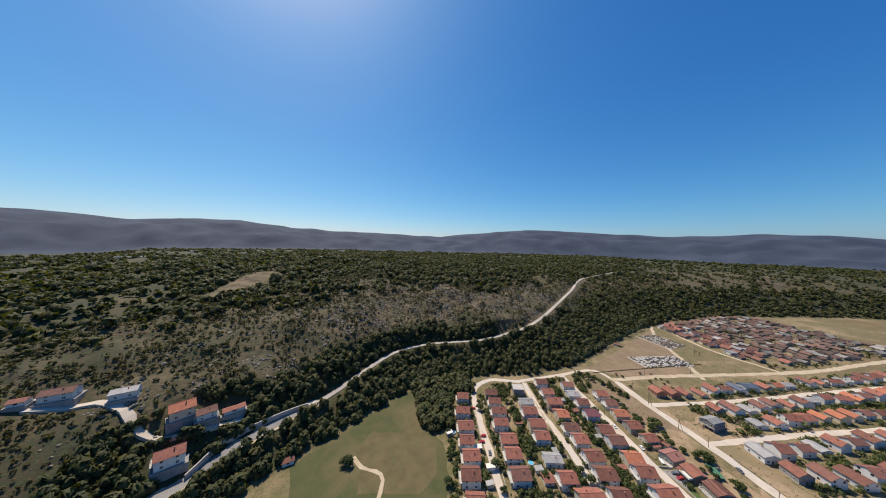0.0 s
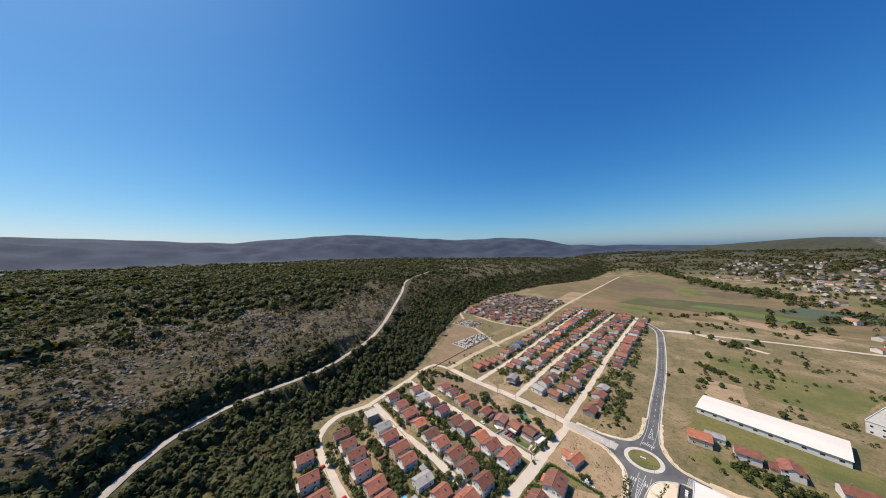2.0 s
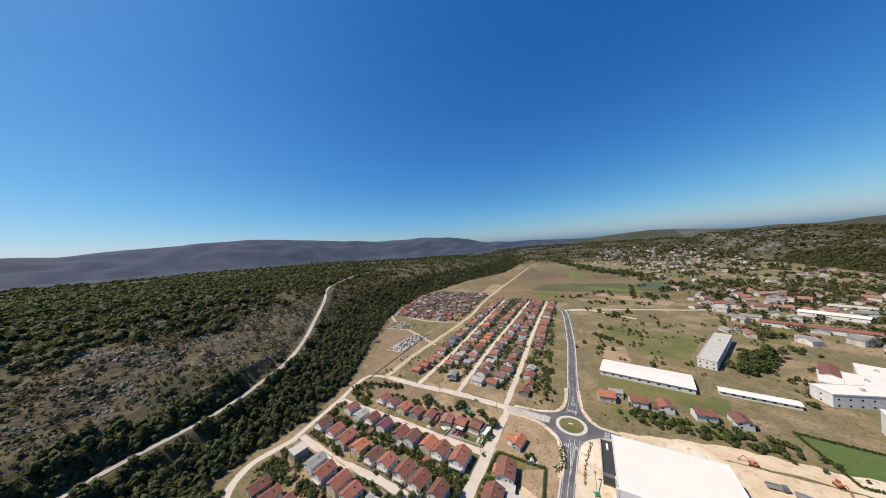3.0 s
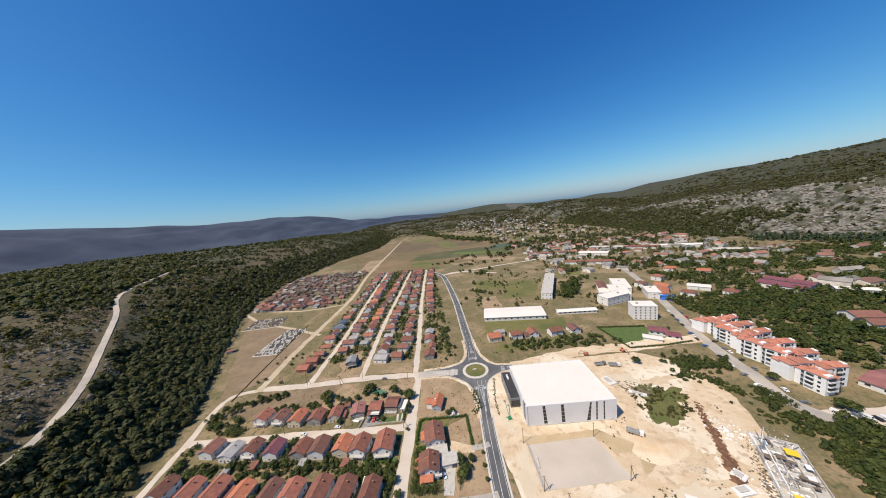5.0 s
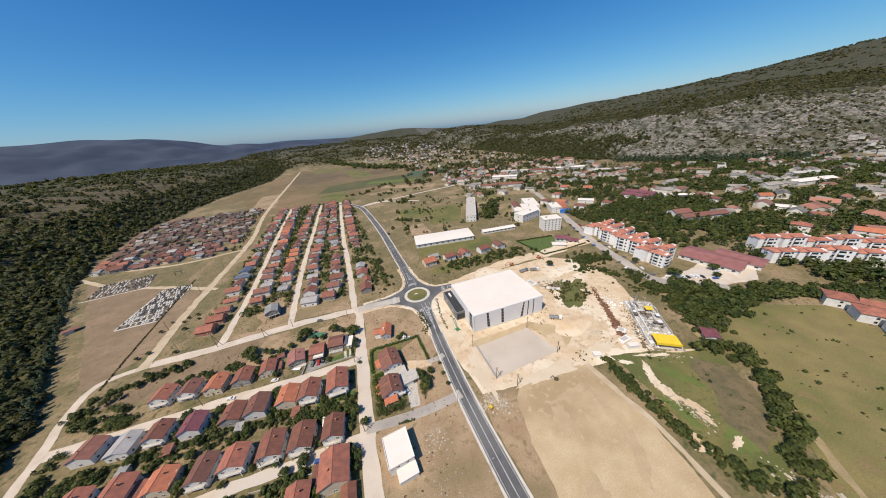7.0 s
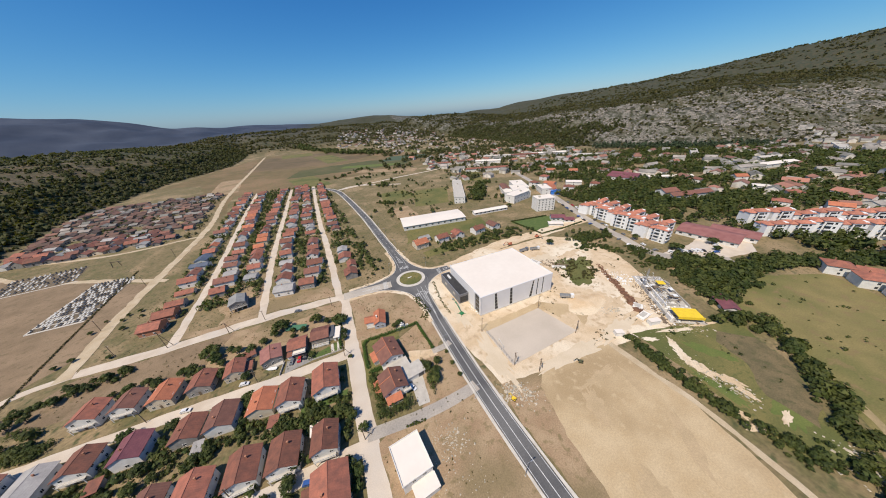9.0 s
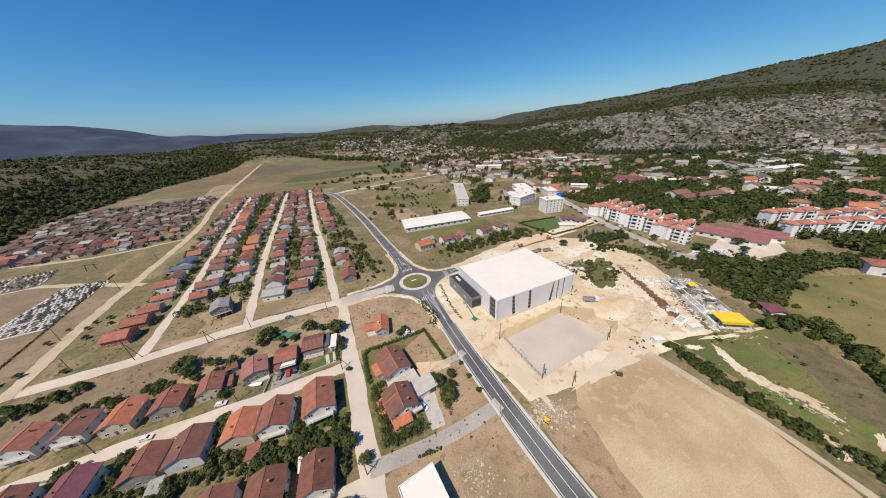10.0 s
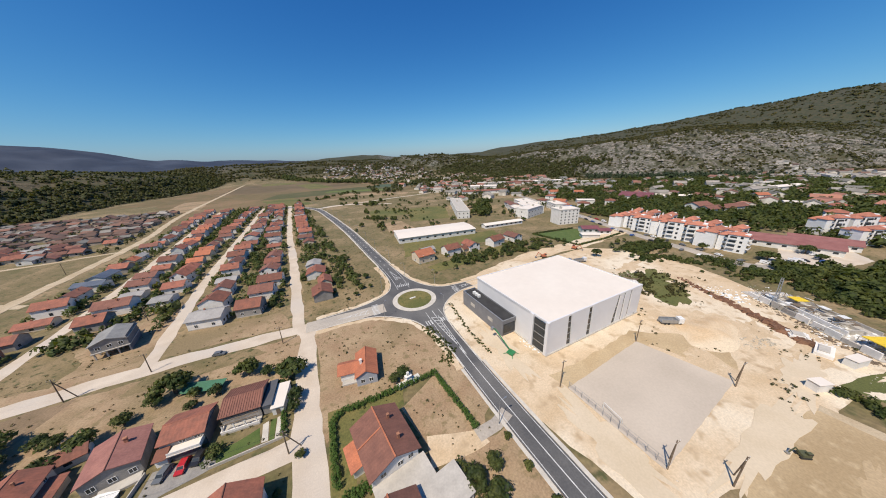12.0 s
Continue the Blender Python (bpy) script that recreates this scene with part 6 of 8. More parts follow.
# ---- two houses with gardens beside the gravel street ----
def big_house(cx, cy, turn, label, raised=True):
    root = thing("house", label, "house", "houses along the streets", cx, cy, 0.0, turn)
    w, l, h, rise = (11, 13.5, 5.4, 2.6) if raised else (10.4, 10.6, 5.2, 2.5)
    part("wall", gable_walls(w, l, h, rise), WHITE_WALL, root)
    roof = part("roof", gable_roof(w, l, h, rise, 0.7), BROWN_TILE, root)
    part("ridge_cap", Kit().tube((0, -l / 2 - 0.6, h + rise + 0.24), (0, l / 2 + 0.6, h + rise + 0.24), 0.2, 0.2, 6), ORANGE_TILE, roof, "pale orange ridge tiles")
    part("valley_tiles", Kit().beam((-0.2, 0.8, h + rise + 0.16), (-w / 2 - 0.6, 0.8, h + 0.1), 0.3, 0.2), ORANGE_TILE, roof)
    if raised:
        part("terrace", Kit().box(-w / 2, -l / 2 - 5.5, -0.5, w / 2 + 1, -l / 2, 2.8), WHITE_WALL, root)
        part("terrace_floor", Kit().box(-w / 2 - 0.3, -l / 2 - 5.8, 2.8, w / 2 + 1.3, -l / 2 - 0.02, 3.0), CONCRETE, root, "grey terrace floor")
    else:
        front = [(-5.2, -l / 2 - 3.4, 2.5), (2.0, -l / 2 - 3.4, 2.5), (2.0, -l / 2, 3.4), (-5.2, -l / 2, 3.4)]
        part("front_roof", Kit().add(front + [(x, y, z + 0.2) for x, y, z in front], [(3, 2, 1, 0), (4, 5, 6, 7), (0, 1, 5, 4), (1, 2, 6, 5), (2, 3, 7, 6), (3, 0, 4, 7)]), ORANGE_TILE, root, "orange tiled front porch roof")
        part("front_wall", Kit().box(-4.9, -l / 2 - 2.9, -0.4, 1.7, -l / 2, 2.55), WHITE_WALL, root)
        part("balcony", Kit().box(3.0, -l / 2 - 1.4, 2.6, w / 2 + 1.4, l / 2 - 3, 2.8), CONCRETE, root)
        part("balcony_wall", Kit().box(w / 2 + 1.25, -l / 2 - 1.4, 2.8, w / 2 + 1.4, l / 2 - 3, 3.6).box(3.0, -l / 2 - 1.4, 2.8, w / 2 + 1.25, -l / 2 - 1.25, 3.6), WHITE_WALL, root)
    part("porch_roof", Kit().add([(-w / 2 - 3.2, -1.5, 2.5), (-w / 2, -1.5, 3.3), (-w / 2, 5.5, 3.3), (-w / 2 - 3.2, 5.5, 2.5), (-w / 2 - 3.2, -1.5, 2.7), (-w / 2, -1.5, 3.5), (-w / 2, 5.5, 3.5), (-w / 2 - 3.2, 5.5, 2.7)],
                                 [(3, 2, 1, 0), (4, 5, 6, 7), (0, 1, 5, 4), (1, 2, 6, 5), (2, 3, 7, 6), (3, 0, 4, 7)]), ORANGE_TILE, root, "small orange porch roof")
    part("porch_wall", Kit().box(-w / 2 - 2.6, -1, -0.4, -w / 2, 5, 2.52), WHITE_WALL, root)
    for y in (2.5, -3.5):
        part("chimney", Kit().box(2.2, y, h, 2.75, y + 0.55, h + rise + 0.4).box(2.14, y - 0.06, h + rise + 0.4, 2.81, y + 0.61, h + rise + 0.5), BRICK_WALL, root)
    for x in (-3, 1.0, 3.6):
        window(root, x, -l / 2, 3.7, 0, True)
    for y in (-4, 0, 4):
        for z in (0.9, 3.6):
            window(root, w / 2, y, z, 90, True)
            window(root, -w / 2, y, z, -90, True)
    for x in (-4, 0, 4):
        window(root, x if raised else x * 0.6 - 1.6, -l / 2 - (5.5 if raised else 2.9), 0.8, 0, True)
    return root


big_house(-27.5, -68, 12, "white house with brown tiled roof and concrete terrace")
big_house(-28.2, -86.6, 8, "white house with dark brown roof beside a paved yard", False)
patch("yard", [(-19, -79), (-12, -78), (-14, -84), (-14.3, -99.6), (-19.6, -99.4), (-20, -86)], CONCRETE, "grey paved yard beside the house", "yard", 0.06, 0.2, 41)
patch("garden", [(-41, -50), (-40, -82), (-36, -83), (-34, -60), (-20, -57), (-19, -51)], OLIVE_GRASS, "thin lawn round the house", "garden", 0.055, 0.3, 42)
patch("yard", [(-21, -58), (-8, -50.5), (-4.6, -72), (-7, -74), (-18, -70)], DRY_SOIL, "bare earth yard inside the hedge", "yard", 0.058, 0.3, 43)
garage = thing("garage", "flat-roofed concrete garage beside the house", "garage", x=-17.5, y=-82.5, turn=12)
part("wall", Kit().box(-4.5, -3.5, -0.3, 4.5, 3.5, 2.8), WHITE_WALL, garage)
part("roof_slab", Kit().box(-4.8, -3.8, 2.8, 4.8, 3.8, 3.05), CONCRETE, garage)
part("gate", Kit().box(1.0, -3.58, 0, 3.8, -3.48, 2.3), GREY_PANEL, garage)
shrine = thing("garden_fireplace", "white masonry garden fireplace on a paved base", "garden fireplace", x=-16.5, y=-49.5, turn=12)
part("base", Kit().box(-4, -1.2, -0.1, 4, 1.2, 0.25), WHITE_WALL, shrine)
part("hearth", Kit().box(-1.1, -0.5, 0.25, 1.1, 0.9, 1.2).box(-1.1, 0.4, 1.2, 1.1, 0.9, 2.2).box(-1.1, -0.5, 2.2, 1.1, 0.9, 2.5), WHITE_WALL, shrine)
part("flue", Kit().box(-0.4, -0.1, 2.5, 0.4, 0.7, 3.6), WHITE_WALL, shrine)
# new white house with flat roofs
wh = thing("house", "new white house with flat white roofs", "house", x=-27, y=-119, turn=10)
part("wall", Kit().box(-5.8, -6.5, -0.4, 5, 6.5, 5.6), WHITE_WALL, wh)
part("roof", Kit().box(-6.1, -6.8, 5.6, 5.3, 6.8, 5.85), WHITE_ROOF, wh)
part("parapet", Kit().box(-6.1, -6.8, 5.85, -5.85, 6.8, 6.2).box(5.05, -6.8, 5.85, 5.3, 6.8, 6.2).box(-5.85, 6.55, 5.85, 5.05, 6.8, 6.2).box(-5.85, -6.8, 5.85, 5.05, -6.55, 6.2), WHITE_WALL, wh)
part("lower_wing", Kit().box(-3, -11.5, -0.4, 5, -6.5, 3.0), WHITE_WALL, wh)
part("wing_roof", Kit().box(-3.3, -11.8, 3.0, 5.3, -6.82, 3.25), WHITE_ROOF, wh)
for y in (-4, 0, 4):
    window(wh, 5, y, 1.0, 90, True)
    window(wh, 5, y, 3.6, 90, True)
for x in (-2, 2):
    window(wh, x, -6.5, 3.7, 0, True)
# orange-roofed house by the roundabout
stand(NEAR, "b", 23, 51, 100, (1.15, 1.1, 1.1))
stand(NEAR, "f", 30, 62, 100, (0.8, 0.8, 0.9))

# ---- houses on the western hillside ----
for key, x, y, turn, size in (("a", -62.5, -362, 42, (1.0, 1.05, 1.1)), ("b", -81, -374, 48, (1.0, 1.05, 1.25)), ("c", -86, -362.5, 46, (0.9, 0.85, 0.8)), ("s", -96, -352, 44, (1.2, 1.9, 1.0)), ("c", -73, -443, 30, (0.95, 1.15, 0.85)), ("f", -82, -413, 34, (0.95, 0.95, 0.95)),
                              ("s", -63.5, -453, 30, (1.3, 1.1, 1.0))):
    z = float(height(x, y)) + 1.2
    stand(NEAR, key, x, y, turn, size, z)
    base = Kit().box(-6.2 * size[0], -7.4 * size[1], -9, 6.2 * size[0], 7.4 * size[1], 0.0) if key != "s" else Kit().box(-3.2 * size[0], -4 * size[1], -7, 3.2 * size[0], 4 * size[1], 0.0)
    ob = tagged(new("terrace", base.mesh("terrace", GREY_WALL)), "grey block terrace under the hillside house", "terrace", kind="structure")
    ob.matrix_basis = pose(x, y, z - 0.02, 0, 0, turn)
stand(NEAR, "s", -80, -303, 30, (1.0, 1.1, 1.1))
for pts, width in (([(-70, -374, 20), (-84, -356, 19), (-100, -340, 16.5), (-118, -318, 14), (-126, -307, 13)], 4.5), ([(-62, -448, 43), (-70, -434, 40.5), (-77, -424, 39.5), (-74, -404, 36), (-69, -388, 27), (-70, -374, 20)], 5.0)):
    line = smooth_line(pts)
    line = [(p.x, p.y, float(height(p.x, p.y)) + 0.2) for p in line]
    tagged(new("driveway", mesh_of("driveway", *strip(line, width, 0.6, 3.0, 0.4), GRAVEL)), "steep pale driveway to the hillside houses", "driveway", kind="structure")
wall_line = [(p.x, p.y, max(p.z, float(height(p.x, p.y)))) for p in smooth_line([(-58, -349, 9), (-82, -344, 13), (-108, -324, 13.5), (-120, -311, 13)])]
tagged(new("retaining_wall", mesh_of("retaining_wall", *strip(wall_line, 0.8, 2.2, 4.5), CONCRETE)), "grey concrete retaining wall above the road", "retaining wall", kind="structure")

patch("yard", [(-4, -72.5), (-17, -68.5), (-18.5, -76), (-8, -77), (-3, -76.4)], SAND, "pale sandy driveway of the house", "yard", 0.064, 0.2, 45)


# ---- the row of odd houses beside the gravel street ----
def small_window(root, x, y, z, turn):
    return window(root, x, y, z, turn, True)


def orange_house():
    """Small house with crossing gable roofs."""
    root = thing("house", "small house with bright orange crossing gables and grey walls", "house", "houses along the streets", -29.8, -38.8, 0.0, -6)
    grey = mat("blue_grey_render", (0.40, 0.42, 0.46), (0.34, 0.36, 0.40), 2, 0.4, 0.9, 0.1, speck=0.06)
    part("wall", gable_walls(6.4, 11.5, 3.6, 1.9), grey, root).matrix_basis = pose(1.5, 0, 0)
    roof = part("roof", gable_roof(6.4, 11.5, 3.6, 1.9, 0.5), ORANGE_TILE, root)
    roof.matrix_basis = pose(1.5, 0, 0)
    part("ridge_cap", Kit().tube((1.5, -6.1, 5.75), (1.5, 6.1, 5.75), 0.16, 0.16, 6), ORANGE_TILE, root)
    part("wing", gable_walls(5.4, 6.0, 3.0, 1.5), WHITE_WALL, root).matrix_basis = pose(-3.8, 0.6, 0, 0, 0, 90)
    wing = part("wing_roof", gable_roof(5.4, 8.6, 3.0, 1.5, 0.5), ORANGE_TILE, root)
    wing.matrix_basis = pose(-3.0, 0.6, 0, 0, 0, 90)
    part("chimney", Kit().box(-0.4, -1.4, 3, 0.3, -0.7, 6.3).box(-0.5, -1.5, 6.3, 0.4, -0.6, 6.45), WHITE_WALL, root)
    part("porch", Kit().box(-6.4, -4.2, -0.3, -1.8, -2.3, 0.5), CONCRETE, root)
    for x, y, turn in ((0.2, -5.75, 0), (2.8, -5.75, 0), (4.7, -2, 90), (4.7, 2.5, 90), (-6.8, 0.6, -90)):
        small_window(root, x, y, 1.0, turn)
    return root


def low_roof(w, l, h, rise):
    """One sheet falling to the front."""
    a, b = w / 2 + 0.4, l / 2 + 0.4
    v = [(-a, -b, h), (a, -b, h), (a, b, h + rise), (-a, b, h + rise)]
    v += [(x, y, z + 0.16) for x, y, z in v]
    return Kit().add(v, [(3, 2, 1, 0), (4, 5, 6, 7), (0, 1, 5, 4), (1, 2, 6, 5), (2, 3, 7, 6), (3, 0, 4, 7)])


def brown_house():
    root = thing("house", "low house with dark brown ribbed roof and front terrace", "house", "houses along the streets", -62.9, -38.0, 0.0, -2)
    part("wall", gable_walls(9.6, 9.4, 3.9, 1.5).box(-4.8, -4.7, -0.5, 4.8, -4.6, 3.8), GREY_WALL, root).matrix_basis = pose(0, 0, 0, 0, 0, 90)
    ribs = Kit()
    for k in range(17):
        x = -4.9 + 9.8 * k / 16
        ribs.beam((x, -5.2, 4.1), (x, 0, 5.72), 0.12, 0.1).beam((x, 0, 5.72), (x, 5.2, 4.1), 0.12, 0.1)
    roof = part("roof", gable_roof(9.6, 9.4, 3.9, 1.5, 0.5), BROWN_TILE, root)
    roof.matrix_basis = pose(0, 0, 0, 0, 0, 90)
    part("rib", ribs, BROWN_TILE, root)
    part("side_roof", Kit().box(5.2, -5.2, 3.4, 7.6, 4.6, 3.6), GREY_PANEL, root, "dark flat side roof")
    part("side_wall", Kit().box(5.0, -4.6, -0.4, 7.3, 4.2, 3.4), GREY_WALL, root)
    part("terrace", Kit().box(-4.4, -7.4, -0.3, 4.6, -4.72, 0.5), CONCRETE, root)
    part("terrace_wall", Kit().box(-4.4, -7.4, 0.5, 4.6, -7.2, 1.2).box(-4.4, -7.2, 0.5, -4.2, -4.72, 1.2), WHITE_WALL, root)
    for x in (-3.9, -1.3, 1.3, 3.9):
        part("column", Kit().box(x - 0.14, -7.1, 0.5, x + 0.14, -6.85, 3.1), WHITE_WALL, root)
    part("pergola", Kit().box(-4.2, -7.2, 3.1, 4.4, -7.0, 3.25).box(-4.2, -6.0, 3.1, 4.4, -5.8, 3.25).box(-4.2, -5.0, 3.1, 4.4, -4.85, 3.25), WOOD, root)
    for x in (-2.6, 0.2, 3.0):
        small_window(root, x, -4.72, 1.2, 0)
    shed = thing("shed", "white flat-roofed shed beside the low house", "shed", x=-53.8, y=-39.7, turn=-4)
    part("wall", Kit().box(-1.5, -4.6, -0.3, 1.5, 4.4, 2.6), WHITE_WALL, shed)
    part("roof", Kit().box(-1.75, -4.9, 2.6, 1.75, 4.7, 2.8), WHITE_ROOF, shed)
    part("door", Kit().box(-0.5, -4.7, 0, 0.5, -4.58, 2.1), WOOD, shed)


def red_house():
    root = thing("house", "red-roofed house with a white garage canopy in front", "house", "houses along the streets", -74.6, -41.4, 0.0, 0)
    part("wall", gable_walls(8.6, 9.0, 4.3, 1.5), GREY_WALL, root).matrix_basis = pose(0, 0, 0, 0, 0, 90)
    part("roof", gable_roof(8.6, 9.0, 4.3, 1.5, 0.5), TILE, root).matrix_basis = pose(0, 0, 0, 0, 0, 90)
    part("ridge_cap", Kit().tube((-4.9, 0, 6.05), (4.9, 0, 6.05), 0.16, 0.16, 6), TILE, root)
    part("dark_wall", Kit().box(4.52, -4.6, -0.3, 4.7, 4.2, 4.2), GREY_PANEL, root)
    part("canopy", Kit().box(-2.2, -7.2, 2.5, 4.5, -4.32, 2.7), WHITE_ROOF, root)
    part("canopy_wall", Kit().box(-2.1, -7.1, 2.7, 4.4, -6.95, 3.5).box(4.25, -6.95, 2.7, 4.4, -4.4, 3.5), WHITE_WALL, root)
    part("garage_gate", Kit().box(-1.8, -6.6, 0, 4.2, -6.45, 2.5), GREY_PANEL, root)
    part("porch_roof", Kit().add([(-5, -7.4, 2.3), (-2.3, -7.4, 2.3), (-2.3, -4.4, 3.1), (-5, -4.4, 3.1), (-5, -7.4, 2.45), (-2.3, -7.4, 2.45), (-2.3, -4.4, 3.25), (-5, -4.4, 3.25)],
                                 [(3, 2, 1, 0), (4, 5, 6, 7), (0, 1, 5, 4), (1, 2, 6, 5), (2, 3, 7, 6), (3, 0, 4, 7)]), TILE, root)
    part("porch_wall", Kit().box(-4.8, -6.8, -0.3, -2.5, -4.3, 2.4), WHITE_WALL, root)
    for x in (-3, 0, 3):
        small_window(root, x, -4.3, 3.0 if x > -2 else 1.0, 0)


def pink_house():
    root = thing("house", "large low house with faded pinkish brown roof", "house", "houses along the streets", -87.6, -43.6, 0.0, 14)
    part("wall", gable_walls(9.4, 10.6, 4.0, 1.5), GREY_WALL, root)
    part("roof", gable_roof(9.4, 10.6, 4.0, 1.5, 0.5), mat("faded_pink_tiles", (0.33, 0.15, 0.12), (0.26, 0.115, 0.095), 2.5, 0.4, 0.9, 0.4, stripe=(0.9, 0.06, "Y")), root)
    part("ridge_cap", Kit().tube((0, -5.7, 5.75), (0, 5.7, 5.75), 0.16, 0.16, 6), BROWN_TILE, root)
    part("chimney", Kit().box(1.4, 1, 4, 2.0, 1.6, 6.4).box(1.3, 0.9, 6.4, 2.1, 1.7, 6.55), BRICK_WALL, root)
    part("porch", Kit().box(-2.5, -7.8, -0.3, 4.5, -5.32, 0.6), CONCRETE, root)
    for x in (-3.2, 0, 3.2):
        small_window(root, x, -5.3, 1.2, 0)
    boat = thing("boat", "white boat hull lying before the house", "boat", x=-86.5, y=-51.6, z=0.0, turn=76)
    ring = [(0, 3.2), (0.75, 1.8), (0.95, 0), (0.85, -2.4), (0, -2.6), (-0.85, -2.4), (-0.95, 0), (-0.75, 1.8)]
    k = Kit().add([(x * 0.6, y * 0.85, 0.15) for x, y in ring] + [(x, y, 0.95) for x, y in ring] + [(x * 0.8, y * 0.9, 0.7) for x, y in ring],
                  [tuple(range(8))[::-1]] + [(i, (i + 1) % 8, (i + 1) % 8 + 8, i + 8) for i in range(8)] + [(i + 8, (i + 1) % 8 + 8, (i + 1) % 8 + 16, i + 16) for i in range(8)] + [tuple(range(16, 24))])
    part("hull", k, FRAME_PAINT, boat)
    part("trailer", Kit().box(-0.5, -2.2, 0.0, 0.5, 2.0, 0.16), STEEL, boat)


def bare_house():
    """Unfinished house with a slanting roof, open ground storey and concrete frame."""
    root = thing("house", "unfinished grey house with open concrete ground storey", "house", "houses along the streets", -121, 19, 0.0, 14)
    for x in (-4.6, -1.5, 1.5, 4.6):
        for y in (-5.6, -2, 2, 5.6):
            part("column", Kit().box(x - 0.2, y - 0.2, -0.4, x + 0.2, y + 0.2, 2.9), CONCRETE, root)
    part("floor_slab", Kit().box(-5.2, -6.4, 2.9, 5.2, 6.2, 3.15), CONCRETE, root)
    part("back_wall", Kit().box(-4.8, 1.6, -0.4, 4.8, 5.8, 2.88), GREY_WALL, root)
    part("wall", gable_walls(9.8, 11.8, 3.0, 1.8), GREY_WALL, root).matrix_basis = pose(0, 0, 3.15)
    part("roof", gable_roof(9.8, 11.8, 3.0, 1.8, 0.5), GREY_ROOF, root).matrix_basis = pose(0, 0, 3.15)
    part("side_wall", Kit().box(4.92, -6.0, 0.2, 5.02, 6.0, 7.2), mat("dark_grey_render", (0.10, 0.11, 0.13), (0.14, 0.15, 0.17), 3, 0.5, 0.9, 0.1), root)
    for x in (-3, 0, 3):
        small_window(root, x, -5.9, 4.0, 0)
    for y in (-3.5, 0, 3.5):
        small_window(root, -4.9, y, 4.0, -90)


for build in (orange_house, brown_house, red_house, pink_house, bare_house):
    build()
patch("garden", [(-67, -53.2), (-57.4, -51.8), (-58.4, -46.9), (-63, -48.8), (-67.5, -50)], LAWN, "mown green lawn before the low house", "garden", 0.05, 0.1, 46)
patch("path", [(-57.1, -51.9), (-55.6, -51.9), (-56.4, -45.6), (-57.8, -46.2)], KERB, "pale paved garden path", "path", 0.055, 0.05, 47)
patch("garden", [(-55.4, -52), (-54.2, -52.2), (-54.6, -45.6), (-56.0, -45.4)], LAWN, "narrow strip of lawn", "garden", 0.05, 0.05, 48)
patch("path", [(-54.0, -52.3), (-52.8, -52.3), (-53.4, -45.2), (-54.4, -45.4)], KERB, "pale paved garden path", "path", 0.055, 0.05, 49)
patch("yard", [(-80, -57), (-66, -53.6), (-68, -49.8), (-80, -49)], mat("yard_asphalt", (0.24, 0.225, 0.205), (0.30, 0.28, 0.25), 3, 0.4, 0.9, 0.1), "grey asphalt parking bay with cars", "yard", 0.052, 0.2, 50)
wallk = Kit().beam((-67.4, -53.8, 0.4), (-51, -52.7, 0.4), 0.25, 0.8).beam((-82, -57.4, 0.5), (-81, -49, 0.5), 0.25, 1.0)
tagged(new("garden_wall", wallk.mesh("garden_wall", CONCRETE)), "low concrete garden wall along the street", "garden wall", kind="structure")


# ---- trees and hedges ----
def crown_cards(seed, r, tall, clumps=22, cards=16):
    """A domed crown of leafy clumps."""
    g = np.random.RandomState(seed)
    a = g.uniform(0, 6.283, clumps)
    q = np.sqrt(g.uniform(0.0, 0.52, clumps)) * r
    lift = tall * (0.12 + 0.46 * np.sqrt(1 - (q / r) ** 2) * g.uniform(0.55, 1.05, clumps))
    places = np.stack([np.cos(a) * q, np.sin(a) * q, lift], -1)
    return crowns(places, r * g.uniform(0.32, 0.46, clumps), tall * g.uniform(0.24, 0.36, clumps), cards, seed, 0.42)


def tree(label, r, tall, seed, leaves):
    root = thing("tree", label, "tree", "garden trees", z=0)
    k = Kit().tube((0, 0, -0.3), (0.05, 0.04, tall * 0.4), 0.22 * r / 2.4 + 0.06, 0.12 * r / 2.4 + 0.03, 7)
    g = random.Random(seed)
    for i in range(5):
        a = i * 1.26 + g.uniform(-0.4, 0.4)
        k.tube((0.04, 0.03, tall * (0.24 + 0.03 * i)), (math.cos(a) * r * 0.55, math.sin(a) * r * 0.55, tall * g.uniform(0.5, 0.68)), 0.08 * r / 2.4 + 0.02, 0.03, 5)
    part("trunk", k, BARK, root)
    part("crown", quads_mesh("crown", crown_cards(seed, r, tall), leaves, 3), leaves, root)
    return root


TREES = {k: tree("leafy green garden tree", r, t, s, GARDEN_LEAF) for k, r, t, s in (("1", 2.6, 4.6, 71), ("2", 3.4, 5.6, 72), ("3", 2.0, 3.4, 73), ("4", 1.5, 2.3, 74), ("5", 4.6, 6.6, 75))}
TREES["6"] = tree("dark slender conifer tree", 1.2, 7.0, 76, PINE)


def plant(k, x, y, s=None):
    s = s or rng.uniform(0.8, 1.2)
    return stand(TREES, k, x, y, rng.uniform(0, 360), (s, s, s * rng.uniform(0.9, 1.1)))


